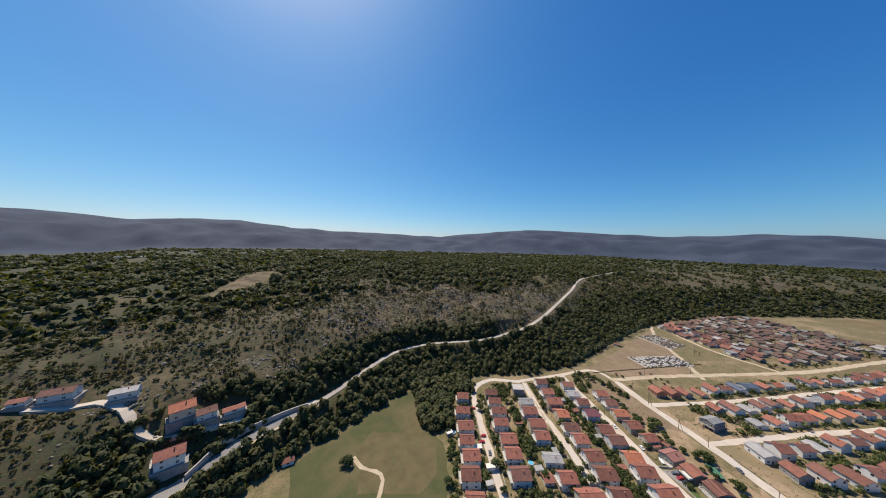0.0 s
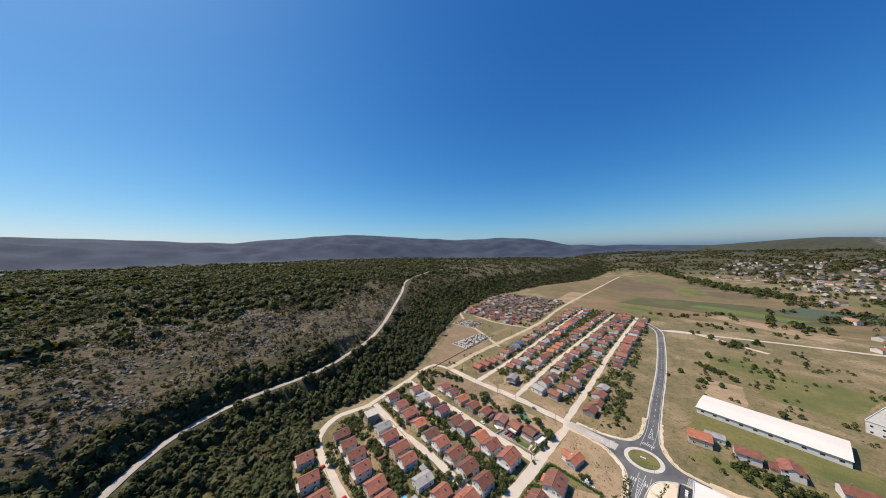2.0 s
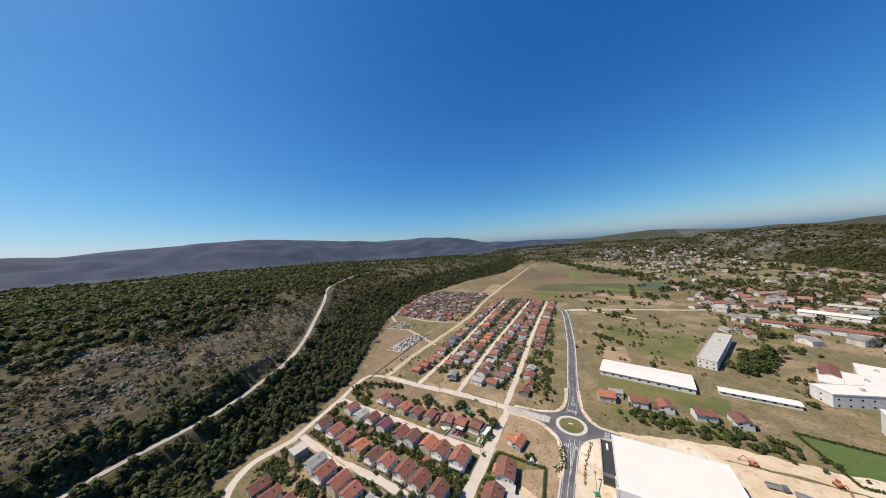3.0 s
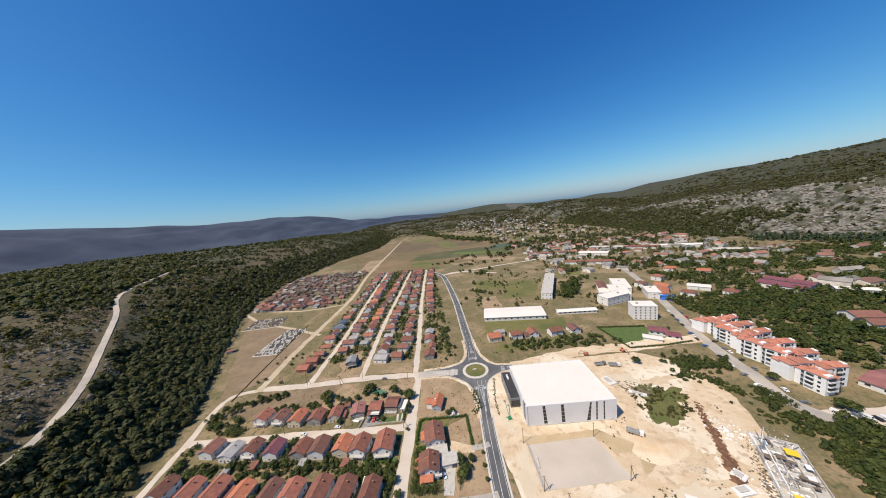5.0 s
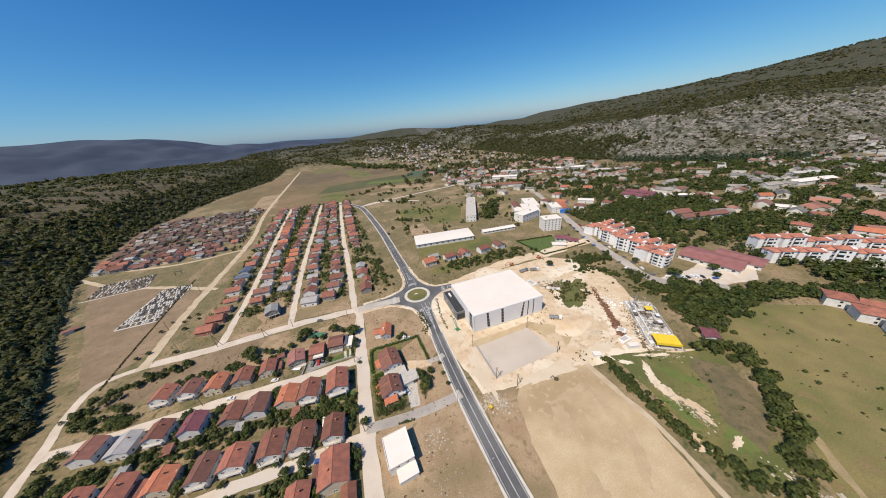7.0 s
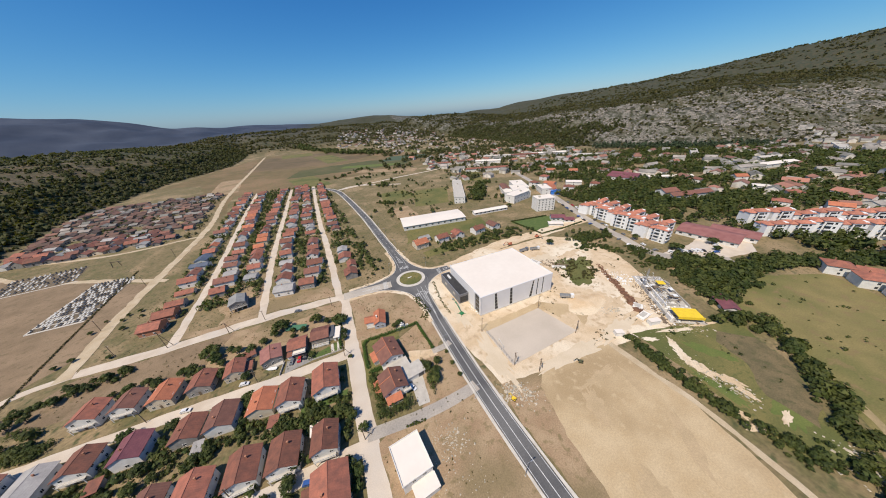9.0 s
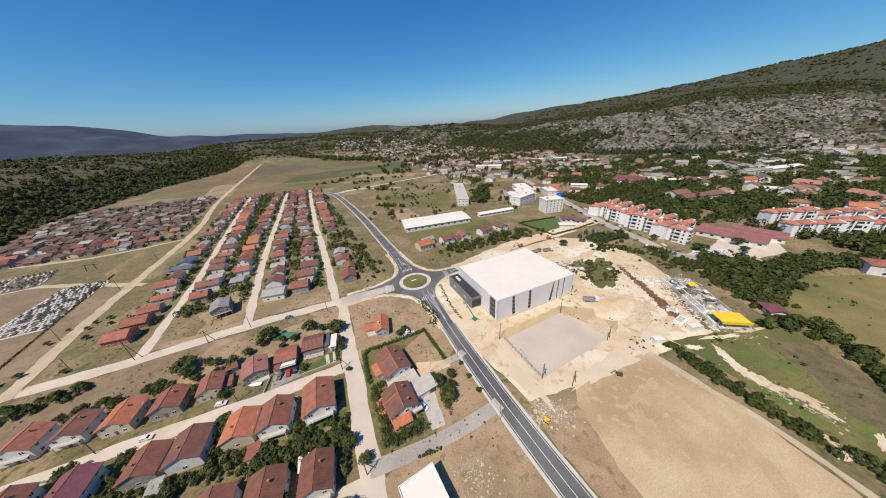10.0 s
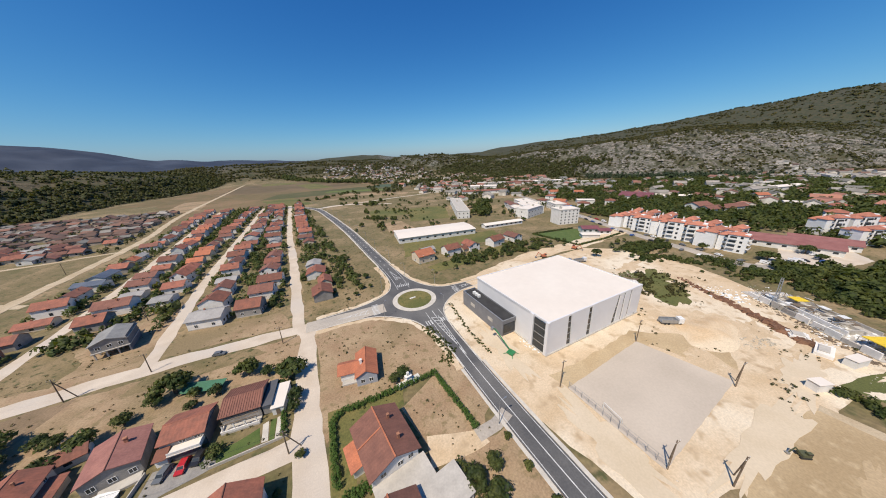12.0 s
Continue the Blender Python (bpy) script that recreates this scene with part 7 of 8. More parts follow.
for k, x, y, s in (("5", -86.5, -21.5, 1.15), ("5", -66.4, -22.5, 0.85), ("5", -51.8, -29, 1.0), ("2", -49.8, -41, 0.75), ("2", -60, -25.5, 0.7), ("1", -56, -27, 0.9), ("1", -74, -28, 0.8), ("1", -79, -31, 0.7), ("2", -90, -25, 0.8), ("3", -55, -34, 1.0), ("2", -80, -26, 0.6), ("1", -100, -34, 1.2), ("2", -104, -39, 1.0), ("5", -122, -27, 1.1), ("2", -95, -29, 0.8), ("2", -108, -30, 0.8), ("2", -112, -28, 0.7), ("2", -17.5, -46.5, 0.75), ("1", -20.5, -47.5, 0.8),
                   ("4", 1.7, -77.5, 0.8), ("4", 2, -85, 0.9), ("4", 3, -92.5, 0.9), ("2", -4.9, -81.5, 0.7), ("2", -10.5, -83, 0.85), ("2", -7.5, -87, 0.9), ("2", -9.5, -91, 1.0), ("2", -36.6, -79.5, 0.8),
                   ("3", -50, -45, 1.0), ("4", -47, -60, 0.9), ("1", -43, -100, 0.9), ("2", -46, -114, 0.8),
                   ("5", -79, -264, 1.0), ("5", 214, -56, 1.1), ("2", 205, -28, 1.0), ("2", 248, -62, 1.2), ("2", 240, -70, 0.9), ("5", -150, -300, 0.9), ("1", 132, -2, 1.3), ("5", 150, 178, 1.4), ("5", 156, 192, 1.4), ("5", 147, 190, 1.3), ("5", 160, 206, 1.4), ("5", 152, 212, 1.3),
                   ("6", 168, 140, 1.2), ("6", 172, 150, 1.2), ("2", 160, 108, 1.0)):
    plant(k, x, y, s)
# gardens behind the houses of the near block
for y0, n, x0, x1 in ((-87, 17, -172, -50), (-139, 15, -165, -50), (-113 + 6, 6, -165, -60), (-165, 8, -160, -55), (-38, 8, -165, -110), (-195, 9, -160, -50)):
    for i in range(n):
        x = x0 + (x1 - x0) * (i + rng.random()) / n
        plant(rng.choice("1133442"), x, y0 + rng.uniform(-3.5, 3.5))
# orchards beside the asphalt road, and gardens of the five houses
for i in range(46):
    y = rng.uniform(12, 108)
    x = rng.uniform(-44, -16) - 0.1 * max(0, y - 30)
    if x < float(np.interp(y, [30, 85, 180], [0, -6, -21])) - 12:
        plant(rng.choice("33441"), x, y, rng.uniform(0.7, 1.1))
for i in range(34):
    plant(rng.choice("33441"), rng.uniform(32, 128), rng.uniform(28, 46), rng.uniform(0.8, 1.25))
for i in range(12):
    plant("4", rng.uniform(-210, -165), rng.uniform(-5, 45), rng.uniform(0.8, 1.3))
for i in range(9):
    plant(rng.choice("12"), -206 + i * 5.2, -44 + i * 2.6 + rng.uniform(-3, 3), 0.9)
for i in range(12):
    plant("3", 108 + i * 5, 112 + rng.uniform(-0.5, 0.5), 0.8)


def leafy(name, pts, width, tall, label, step=0.55, seed=5, leaves=None, category="hedge", r=0.55):
    """A clipped or wild hedge: a leafy wall along a line."""
    g = np.random.RandomState(seed)
    line = []
    for (ax, ay), (bx, by) in zip(pts[:-1], pts[1:]):
        n = max(1, int(math.hypot(bx - ax, by - ay) / step))
        line += [(ax + (bx - ax) * i / n, ay + (by - ay) * i / n) for i in range(n)]
    line = np.array(line)
    rows = max(2, int(width / 0.6))
    p = np.repeat(line, rows, 0) + g.uniform(-width / 2, width / 2, (len(line) * rows, 2))
    p = np.concatenate([p, height(p[:, 0], p[:, 1])[:, None]], 1)
    rad = np.full(len(p), r) * g.uniform(0.8, 1.2, len(p))
    ob = new(name, quads_mesh(name, crowns(p, rad, tall * g.uniform(0.85, 1.1, len(p)), 10 if r < 0.7 else 12, seed, 0.62 if r < 0.7 else 0.4), leaves or GARDEN_LEAF, 3))
    return tagged(ob, label, category)


leafy("hedge", [(-38.6, -71.5), (-39.4, -64.5), (-39.6, -55), (-38.6, -53), (-36.6, -52.2), (-22.3, -51.4), (-7.7, -50.2), (-4.4, -72.3)], 1.5, 1.9, "clipped bright green hedge round the house plot", 0.22, leaves=HEDGE_LEAF, r=0.34)
leafy("hedge", [(-37.5, -74.3), (-31.8, -73.6)], 2.6, 1.7, "clipped green hedge block beside the house", 0.4, seed=6, leaves=HEDGE_LEAF, r=0.42)
leafy("hedge", [(-51.8, -52.4), (-52.6, -44.5)], 1.2, 1.6, "clipped green hedge beside the shed", 0.4, seed=97, leaves=HEDGE_LEAF, r=0.42)
leafy("hedge", [(-67.6, -52.4), (-66.4, -48.6)], 2.4, 2.6, "dense green bush beside the parked cars", seed=8)
leafy("hedge", [(133, 62), (141, 20), (170, 21), (197, 25)], 1.2, 1.6, "trimmed hedge round the villa garden", seed=9)
leafy("hedge", [(133, 62), (178, 58)], 1.2, 1.6, "yellow green hedge of the villa garden", seed=10)
for pts, width, tall, rr, s in (([(-36.5, -78), (-35.5, -92), (-35, -98), (-28, -98), (-21.5, -97)], 3.6, 4.0, 1.0, 33), ([(-10.6, -79), (-11, -92), (-12, -97)], 3.0, 2.6, 0.8, 34), ([(-26, -105.5), (-18, -106)], 1.0, 0.8, 0.5, 35),
                                ([(186, -38), (190, -48)], 9, 2.0, 1.0, 14),
                                ([(172, -90), (180, -84)], 8, 2.0, 1.1, 18), ([(15.5, -12), (13.6, -30), (14.5, -50)], 1.6, 0.35, 0.4, 28), ([(-2, -25), (2, -42), (-3, -48)], 4, 0.4, 0.45, 30),
                                ([(-170, -58), (-184, -57)], 6, 2.8, 1.2, 22), ([(-190, -44), (-177, -49)], 4, 2.2, 0.9, 37), ([(-194, -69), (-190, -72)], 5, 2.4, 0.9, 38)):
    ob = leafy("hedgerow", pts, width, tall, "wild green hedgerow of bushes and small trees" if tall > 3 else "low wild green bushes", 1.5 if tall > 2 else 1.0, s, BUSH_LEAF, "bushes", rr)
    ob["kind"] = "stuff"


def belt(pts, width, n, lo, hi, seed, label="wild belt of round leafy bushes and trees", tall=0.95):
    """Round-crowned trees and bushes strewn along a line."""
    g = np.random.RandomState(seed)
    line = np.array([tuple(p)[:2] for p in smooth_line(pts, 1.0)])
    p = line[g.randint(0, len(line), n)] + g.normal(size=(n, 2)) * width / 3
    ob = grove("tree_belt", np.concatenate([p, height(p[:, 0], p[:, 1])[:, None]], 1), lo, hi, 34, BUSH_LEAF, label, "bushes", seed, tall, 0.42)
    return ob


belt([(150, -117), (165, -130), (152, -147), (140, -159), (124, -170), (106, -184), (98, -215)], 9, 170, 1.2, 2.7, 212)
belt([(96, -108), (94, -122), (95, -140), (96, -152)], 5, 150, 0.8, 1.6, 211, "low wild green bushes beside the mown field", 0.8)
belt([(97, -158), (103, -168), (112, -176)], 8, 60, 0.8, 1.7, 232, "wild bushes round the rubble", 0.8)
belt([(158, -8), (172, -6), (188, -10)], 16, 120, 1.1, 2.2, 213)
belt([(152, -18), (168, -28), (178, -44)], 11, 90, 0.8, 1.6, 231, "low green bushes beside the street", 0.6)
belt([(174, -110), (182, -100), (198, -88), (218, -84)], 15, 150, 1.6, 3.2, 215)
belt([(205, -100), (228, -96), (250, -98), (266, -108)], 14, 130, 1.6, 3.2, 216)
belt([(178, -80), (196, -70), (210, -66)], 9, 80, 1.0, 2.0, 217)
belt([(268, -108), (300, -118), (330, -136)], 14, 110, 1.8, 3.2, 219)
belt([(-211, -42), (-202, -46), (-190, -54), (-178, -55)], 6, 46, 1.0, 2.0, 224, "dark green bushes and small trees beside the street", 0.9)
belt([(-207, -36), (-190, -27), (-172, -24), (-160, -20)], 5, 44, 0.9, 1.7, 221, "green garden bushes beside the gravel road", 0.8)
belt([(-196, -72), (-190, -80), (-188, -92)], 5, 22, 0.9, 1.8, 223, "green bushes beside the narrow road", 0.9)
belt([(132, 158), (150, 168), (160, 190), (176, 230)], 15, 60, 2.6, 4.2, 225, "tall dark trees beside the concrete block", 1.3)
belt([(-266, 1488), (-134, 1251), (-56, 1081), (10, 978), (57, 916), (110, 860)], 46, 260, 4.0, 8.0, 241, "dark line of tall trees along the river", 0.9)
belt([(-105, 481), (-59, 480), (-23, 528), (1, 570), (29, 523)], 16, 60, 1.6, 3.4, 242, "dark hedge across the fields", 0.8)
belt([(2, 222), (10, 217), (26, 204), (40, 197)], 7, 34, 1.4, 2.6, 243, "dark bushes on the meadow", 0.9)
belt([(20, 330), (36, 347)], 14, 22, 2.0, 3.8, 244, "round trees on the meadow", 0.9)
belt([(176, -52), (184, -66), (187, -80), (177, -95), (170, -107)], 15, 190, 0.9, 2.0, 245, "rank green bushes behind the building site", 0.7)
belt([(198, -66), (206, -82), (204, -96), (190, -98)], 13, 90, 1.6, 3.0, 246)
belt([(38, 40), (80, 38), (122, 44)], 14, 60, 1.1, 2.2, 226, "fruit trees in the gardens behind the hall", 0.9)
belt([(52, 28), (90, 30), (130, 40)], 6, 34, 1.0, 1.9, 227, "garden bushes behind the hall", 0.8)
# young conifers planted along the foot of the wood
row = np.array([(-229 - 148 * t, -41 + 203 * t) for t in np.linspace(0, 1, 52)]) + np.random.RandomState(3).uniform(-0.8, 0.8, (52, 2))
grove("conifer_row", np.concatenate([row, height(row[:, 0], row[:, 1])[:, None]], 1), 1.1, 1.6, 40, PINE, "row of young conifers along the foot of the wood", "conifers", 58, 3.0, 0.5)
# trees between the town houses
town_trees = scatter(1500, (245, 420, -35, 130), lambda x, y: np.clip(0.7 + 0.7 * waves(x, y, 50, 81), 0, 1) * (np.hypot(x - 362, (y - 25) * 2.2) > 36) * (x + 0.3 * y > 262) * (np.hypot(x - 300, y + 55) > 30) * (np.hypot(x - 384, y - 128) > 28), 81)
grove("town_trees", town_trees, 1.8, 3.2, 34, BUSH_LEAF, "leafy trees between the town buildings", "woodland", 81, 1.1, 0.5)


# ---- vehicles ----
def car(label, paint, van=False, rims=True):
    root = thing("car", label, "car", "parked cars", z=0)
    w = 0.88
    side = [(-2.1, 0.35), (2.1, 0.35), (2.15, 0.75), (1.2, 0.92), (0.6, 1.42), (-1.3, 1.46), (-1.95, 0.98), (-2.12, 0.8)] if not van else [(-2.6, 0.4), (2.5, 0.4), (2.55, 0.95), (1.9, 1.15), (1.4, 2.0), (-2.5, 2.05), (-2.6, 1.0)]
    n = len(side)
    low = [i for i, (_, z) in enumerate(side) if z > 1.3]
    v = [(s * (w - (0.14 if i in low else 0)), -y, z) for s in (-1, 1) for i, (y, z) in enumerate(side)]
    f = [(i, (i + 1) % n, (i + 1) % n + n, i + n) for i in range(n)] + [tuple(range(n))[::-1], tuple(range(n, 2 * n))]
    part("body", Kit().add(v, f), paint, root)
    part("windscreen", Kit().add([(-0.68, -1.17 if not van else -1.86, 0.97 if not van else 1.22), (0.68, -1.17 if not van else -1.86, 0.97 if not van else 1.22), (0.62, -0.68 if not van else -1.47, 1.38 if not van else 1.92), (-0.62, -0.68 if not van else -1.47, 1.38 if not van else 1.92)], [(0, 1, 2, 3)]), GLASS, root)
    for s in (-1, 1):
        part("side_window", Kit().box(s * 0.80 - 0.025, -0.6, 1.0, s * 0.80 + 0.025, 1.35, 1.36), GLASS, root)
        for y in (-1.35, 1.35):
            wheel = part("wheel", Kit().tube((s * 0.7, y, 0.32), (s * 0.9, y, 0.32), 0.32, 0.32, 12), BLACK, root)
            if not rims:
                continue
            part("rim", Kit().tube((s * 0.88, y, 0.32), (s * 0.92, y, 0.32), 0.19, 0.17, 10), STEEL, wheel)
    return root


CARS = {"w": car("plain white small parked car", PAINTS[0]), "g": car("dark grey small parked car", PAINTS[1]), "r": car("bright red small parked car", PAINTS[2]), "k": car("glossy black small parked car", PAINTS[3]), "b": car("deep blue small parked car", PAINTS[4])}
TOWN_CARS = {"w": car("plain white car parked in town", PAINTS[0], rims=False), "g": car("dark grey car parked in town", PAINTS[1], rims=False), "r": car("red car parked in town", PAINTS[2], rims=False), "k": car("black car parked in town", PAINTS[3], rims=False), "b": car("deep blue car parked in town", PAINTS[4], rims=False), "v": car("white delivery van parked in town", PAINTS[0], True, rims=False)}
one = (1, 1, 1)
for k, x, y, t in (("g", -77.0, -50.8, -14), ("r", -73.4, -50.6, -4), ("k", -70.6, -49.8, -12), ("b", -63, -111, 80), ("w", -20, -90, 30), ("g", -91, -168, 85), ("r", -101, -172, 5), ("r", -140, -174, 8), ("w", -120, -61, 85), ("k", -138, -110, 95), ("w", -98, -56, 85), ("g", -80, -5.5, 80), ("r", -98.5, -184, 10), ("r", -107, -170, 4), ("w", -60, -62, 95)):
    stand(CARS, k, x, y, t, one)
for i in range(26):
    y = 88 - i * 5.5
    x = float(np.interp(y, [-66, -48, -24, 24, 93], [204, 193, 198, 207, 230])) + rng.choice((-5.6, 5.8))
    stand(TOWN_CARS, "wgkrbv"[i] if i < 6 else rng.choice("wgkrbwgkv"), x, y, rng.uniform(60, 110) if rng.random() < 0.5 else -10, one)
for i in range(12):
    stand(TOWN_CARS, rng.choice("wgkbwg"), 236 + 4.2 * i, -72 + 2.1 * i + rng.uniform(-1, 1), 70, one)
for i in range(8):
    stand(TOWN_CARS, rng.choice("wgkv"), 206 + 3.4 * i, -58 - 1.2 * i, 10, one)


def digger(label, x, y, turn, paint, reach=4.5):
    root = thing("excavator", label, "excavator", "site machines", x, y, None, turn)
    for s in (-1, 1):
        part("track", Kit().box(s * 1.0 - 0.3, -1.8, 0, s * 1.0 + 0.3, 1.8, 0.8), BLACK, root)
    part("body", Kit().box(-1.2, -1.6, 0.8, 1.2, 1.4, 1.9).box(-1.1, -1.6, 1.9, -0.1, -0.1, 2.9), paint, root)
    part("cab_window", Kit().box(-1.13, -1.65, 2.0, -0.08, -0.2, 2.75), GLASS, root)
    part("boom", Kit().beam((0.4, 1.2, 1.7), (0.4, 1.2 + reach * 0.6, 4.0), 0.4).beam((0.4, 1.2 + reach * 0.6, 4.0), (0.4, 1.2 + reach, 1.2), 0.32), paint, root)
    part("bucket", Kit().box(-0.1, 1.0 + reach, 0.5, 0.9, 1.8 + reach, 1.3), STEEL, root)
    return root


digger("small olive green machine standing on the tan field", 60.5, -109, 60, mat("olive_paint", (0.10, 0.105, 0.05), (0.075, 0.08, 0.04), 1, 0.2, 0.6, 0.0), 3.4).scale = (0.6, 0.6, 0.6)
digger("yellow excavator beside the road", 20, -112.5, 30, YELLOW, 3.5).scale = (0.6, 0.6, 0.6)
digger("orange excavator on the sandy road", 132, 16, 200, ORANGE_TILE)
digger("orange excavator on the sandy road", 100, 14, 80, ORANGE_TILE)


def truck(label, x, y, turn, paint):
    root = thing("truck", label, "truck", "site machines", x, y, None, turn)
    part("chassis", Kit().box(-1.1, -4.0, 0.7, 1.1, 4.0, 1.1), STEEL, root)
    part("cab", Kit().box(-1.2, -4.2, 0.8, 1.2, -2.2, 3.0), paint, root)
    part("windscreen", Kit().box(-1.05, -4.25, 1.8, 1.05, -4.18, 2.7), GLASS, root)
    part("tipper", Kit().box(-1.25, -1.9, 1.1, 1.25, 4.1, 1.3).box(-1.25, -1.9, 1.3, -1.1, 4.1, 2.4).box(1.1, -1.9, 1.3, 1.25, 4.1, 2.4).box(-1.1, -1.9, 1.3, 1.1, -1.75, 2.4), STEEL, root)
    for y0 in (-3.1, 1.2, 2.6):
        for s in (-1, 1):
            part("wheel", Kit().tube((s * 0.85, y0, 0.5), (s * 1.2, y0, 0.5), 0.5, 0.5, 12), BLACK, root)
    return root


truck("grey tipper truck on the sandy lot", 90.5, -67.5, 60, FRAME_PAINT)
truck("dark tipper truck beside the hall", 104, -2, 95, PAINTS[1])
truck("dark tipper truck beside the hall", 114, -4, 80, PAINTS[0])
lift = thing("boom_lift", "green boom lift beside the sports hall", "boom lift", x=21, y=-53.5, turn=20)
part("chassis", Kit().box(-1.2, -1.2, 0.4, 1.2, 1.2, 1.0), GREEN_PAINT, lift)
for sx in (-1, 1):
    for sy in (-1, 1):
        part("outrigger", Kit().beam((sx * 0.8, sy * 0.8, 0.8), (sx * 2.0, sy * 2.0, 0.05), 0.16), GREEN_PAINT, lift)
part("boom", Kit().beam((0, 0, 1.0), (1.8, 8.5, 5.4), 0.32).beam((1.8, 8.5, 5.4), (2.2, 9.8, 5.0), 0.2), GREEN_PAINT, lift)
part("basket", Kit().box(1.6, 9.6, 4.2, 2.8, 10.6, 5.2), STEEL, lift)


# ---- pitch, poles and lamps ----
goal = thing("goal", "bare metal goal frame on the gravel pitch", "goal", x=30.5, y=-84.5, turn=86)
part("frame", Kit().beam((-2.5, 0, 0), (-2.5, 0, 2.4), 0.12).beam((2.5, 0, 0), (2.5, 0, 2.4), 0.12).beam((-2.5, 0, 2.4), (2.5, 0, 2.4), 0.12).beam((-2.5, -1.2, 0), (2.5, -1.2, 0), 0.08).beam((-2.5, 0, 2.4), (-2.5, -1.2, 0), 0.08).beam((2.5, 0, 2.4), (2.5, -1.2, 0), 0.08), FRAME_PAINT, goal)
fence = thing("fence", "thin wire fence with steel posts along the pitch", "fence", x=28, y=-73, z=0.0)
for i in range(13):
    t = i / 12
    part("post", Kit().beam((2.2 * t - 0.3, -25 * t, 0), (2.2 * t - 0.3, -25 * t, 2.6), 0.09), STEEL, fence)
for z in (1.2, 1.8, 2.55):
    part("rail", Kit().beam((-0.3, 0, z), (1.9, -25, z), 0.05), STEEL, fence)


def pole(label, x, y, tall, lean=0.0, arm=True, twin=False):
    root = thing("utility_pole", label, "utility pole", "utility poles", x, y)
    part("post", Kit().tube((0, 0, -0.5), (lean, lean * 0.5, tall), 0.19, 0.12, 8), WOOD, root)
    if arm:
        part("crossarm", Kit().beam((lean - 0.9, 0, tall - 0.5), (lean + 0.9, 0, tall - 0.5), 0.14), WOOD, root)
        for s in (-0.8, 0, 0.8):
            part("insulator", Kit().tube((lean + s, 0, tall - 0.45), (lean + s, 0, tall - 0.15), 0.06, 0.05, 6), FRAME_PAINT, root)
    if twin:
        part("brace", Kit().beam((2.8, 1.0, -0.3), (lean, lean * 0.5, tall - 1), 0.2), WOOD, root)
    return root


for x, y, h, lean, twin in ((30, -98, 9, 0.3, True), (25.8, -71.5, 10, 0.3, False), (67, -68.5, 9.5, 0.2, False), (72.5, -93.5, 9, 0.4, True), (38.8, -105.5, 9, 0.2, True), (-50, -58, 8, 0.2, True), (-151.3, -8.3, 13, 0.1, True), (-119, -10, 9, 0.3, True), (-43, -104, 8, 0.1, True),
                            (-88, -106, 8, 0.1, False), (-130, -108, 8, 0.1, False), (-92, -57, 8, 0.1, False), (-135, -60, 8, 0.1, False), (-100, -5.5, 8, 0.2, False), (-58, -9, 8, 0.2, False), (-122, 40, 8, 0.2, False), (-178, -4, 9, 0.1, False), (-205, 30, 9, 0.1, False), (-212, 90, 9, 0.1, False), (-218, 150, 9, 0.1, False), (-83, -352, 12, 0.1, False)):
    pole("weathered wooden utility pole with a crossarm", x, y, h, lean, twin=twin)


def lamp(x, y, turn):
    root = thing("street_lamp", "slim grey steel street lamp beside the asphalt road", "street lamp", "street lamps", x, y, None, turn)
    part("pole", Kit().tube((0, 0, 0), (0, 0, 8.6), 0.11, 0.07, 8), STEEL, root)
    part("arm", Kit().beam((0, 0, 8.6), (1.5, 0, 8.9), 0.08), STEEL, root)
    part("head", Kit().box(1.2, -0.16, 8.82, 2.0, 0.16, 8.98), STEEL, root)
    part("base_plate", Kit().box(-0.25, -0.25, 0, 0.25, 0.25, 0.08), CONCRETE, root)
    return root


LAMPS = {"l": lamp(0, 0, 0)}
for line in (MAIN_S, MAIN_N):
    pts = smooth_line(line, 5)
    for i in range(5, len(pts) - 2, 6):
        p, t = pts[i], (pts[i + 1] - pts[i - 1]).normalized()
        if p.y > -190 and abs(p.y) > 22:
            stand(LAMPS, "l", p.x + t.y * 5.6 * (1 if line is MAIN_S else -1), p.y - t.x * 5.6 * (1 if line is MAIN_S else -1), 0 if line is MAIN_S else 180, one)
for a in (35, 130, 215, 300):
    stand(LAMPS, "l", 20.5 * math.cos(radians(a)), 1 + 20.5 * math.sin(radians(a)), a + 180, one)
sign = thing("island_sign", "small pale sign lying on the roundabout island", "sign", x=0, y=1.5, z=0.22, turn=10)
part("plate", Kit().box(-1.6, -0.35, 0.0, 1.6, 0.35, 0.3), WHITE_WALL, sign)
wires = Kit()
for (ax, ay), (bx, by) in (((-50, -58), (-92, -57)), ((-92, -57), (-135, -60)), ((-43, -104), (-88, -106)), ((-88, -106), (-130, -108)), ((-151.3, -8.3), (-119, -10)), ((-119, -10), (-100, -5.5))):
    for k in range(6):
        s0, s1 = k / 6, (k + 1) / 6
        wires.beam((ax + (bx - ax) * s0, ay + (by - ay) * s0, 7.8 - 3.2 * s0 * (1 - s0)), (ax + (bx - ax) * s1, ay + (by - ay) * s1, 7.8 - 3.2 * s1 * (1 - s1)), 0.035)
tagged(new("overhead_cable", wires.mesh("overhead_cable", BLACK)), "thin black overhead cables between the poles", "cable", kind="structure")

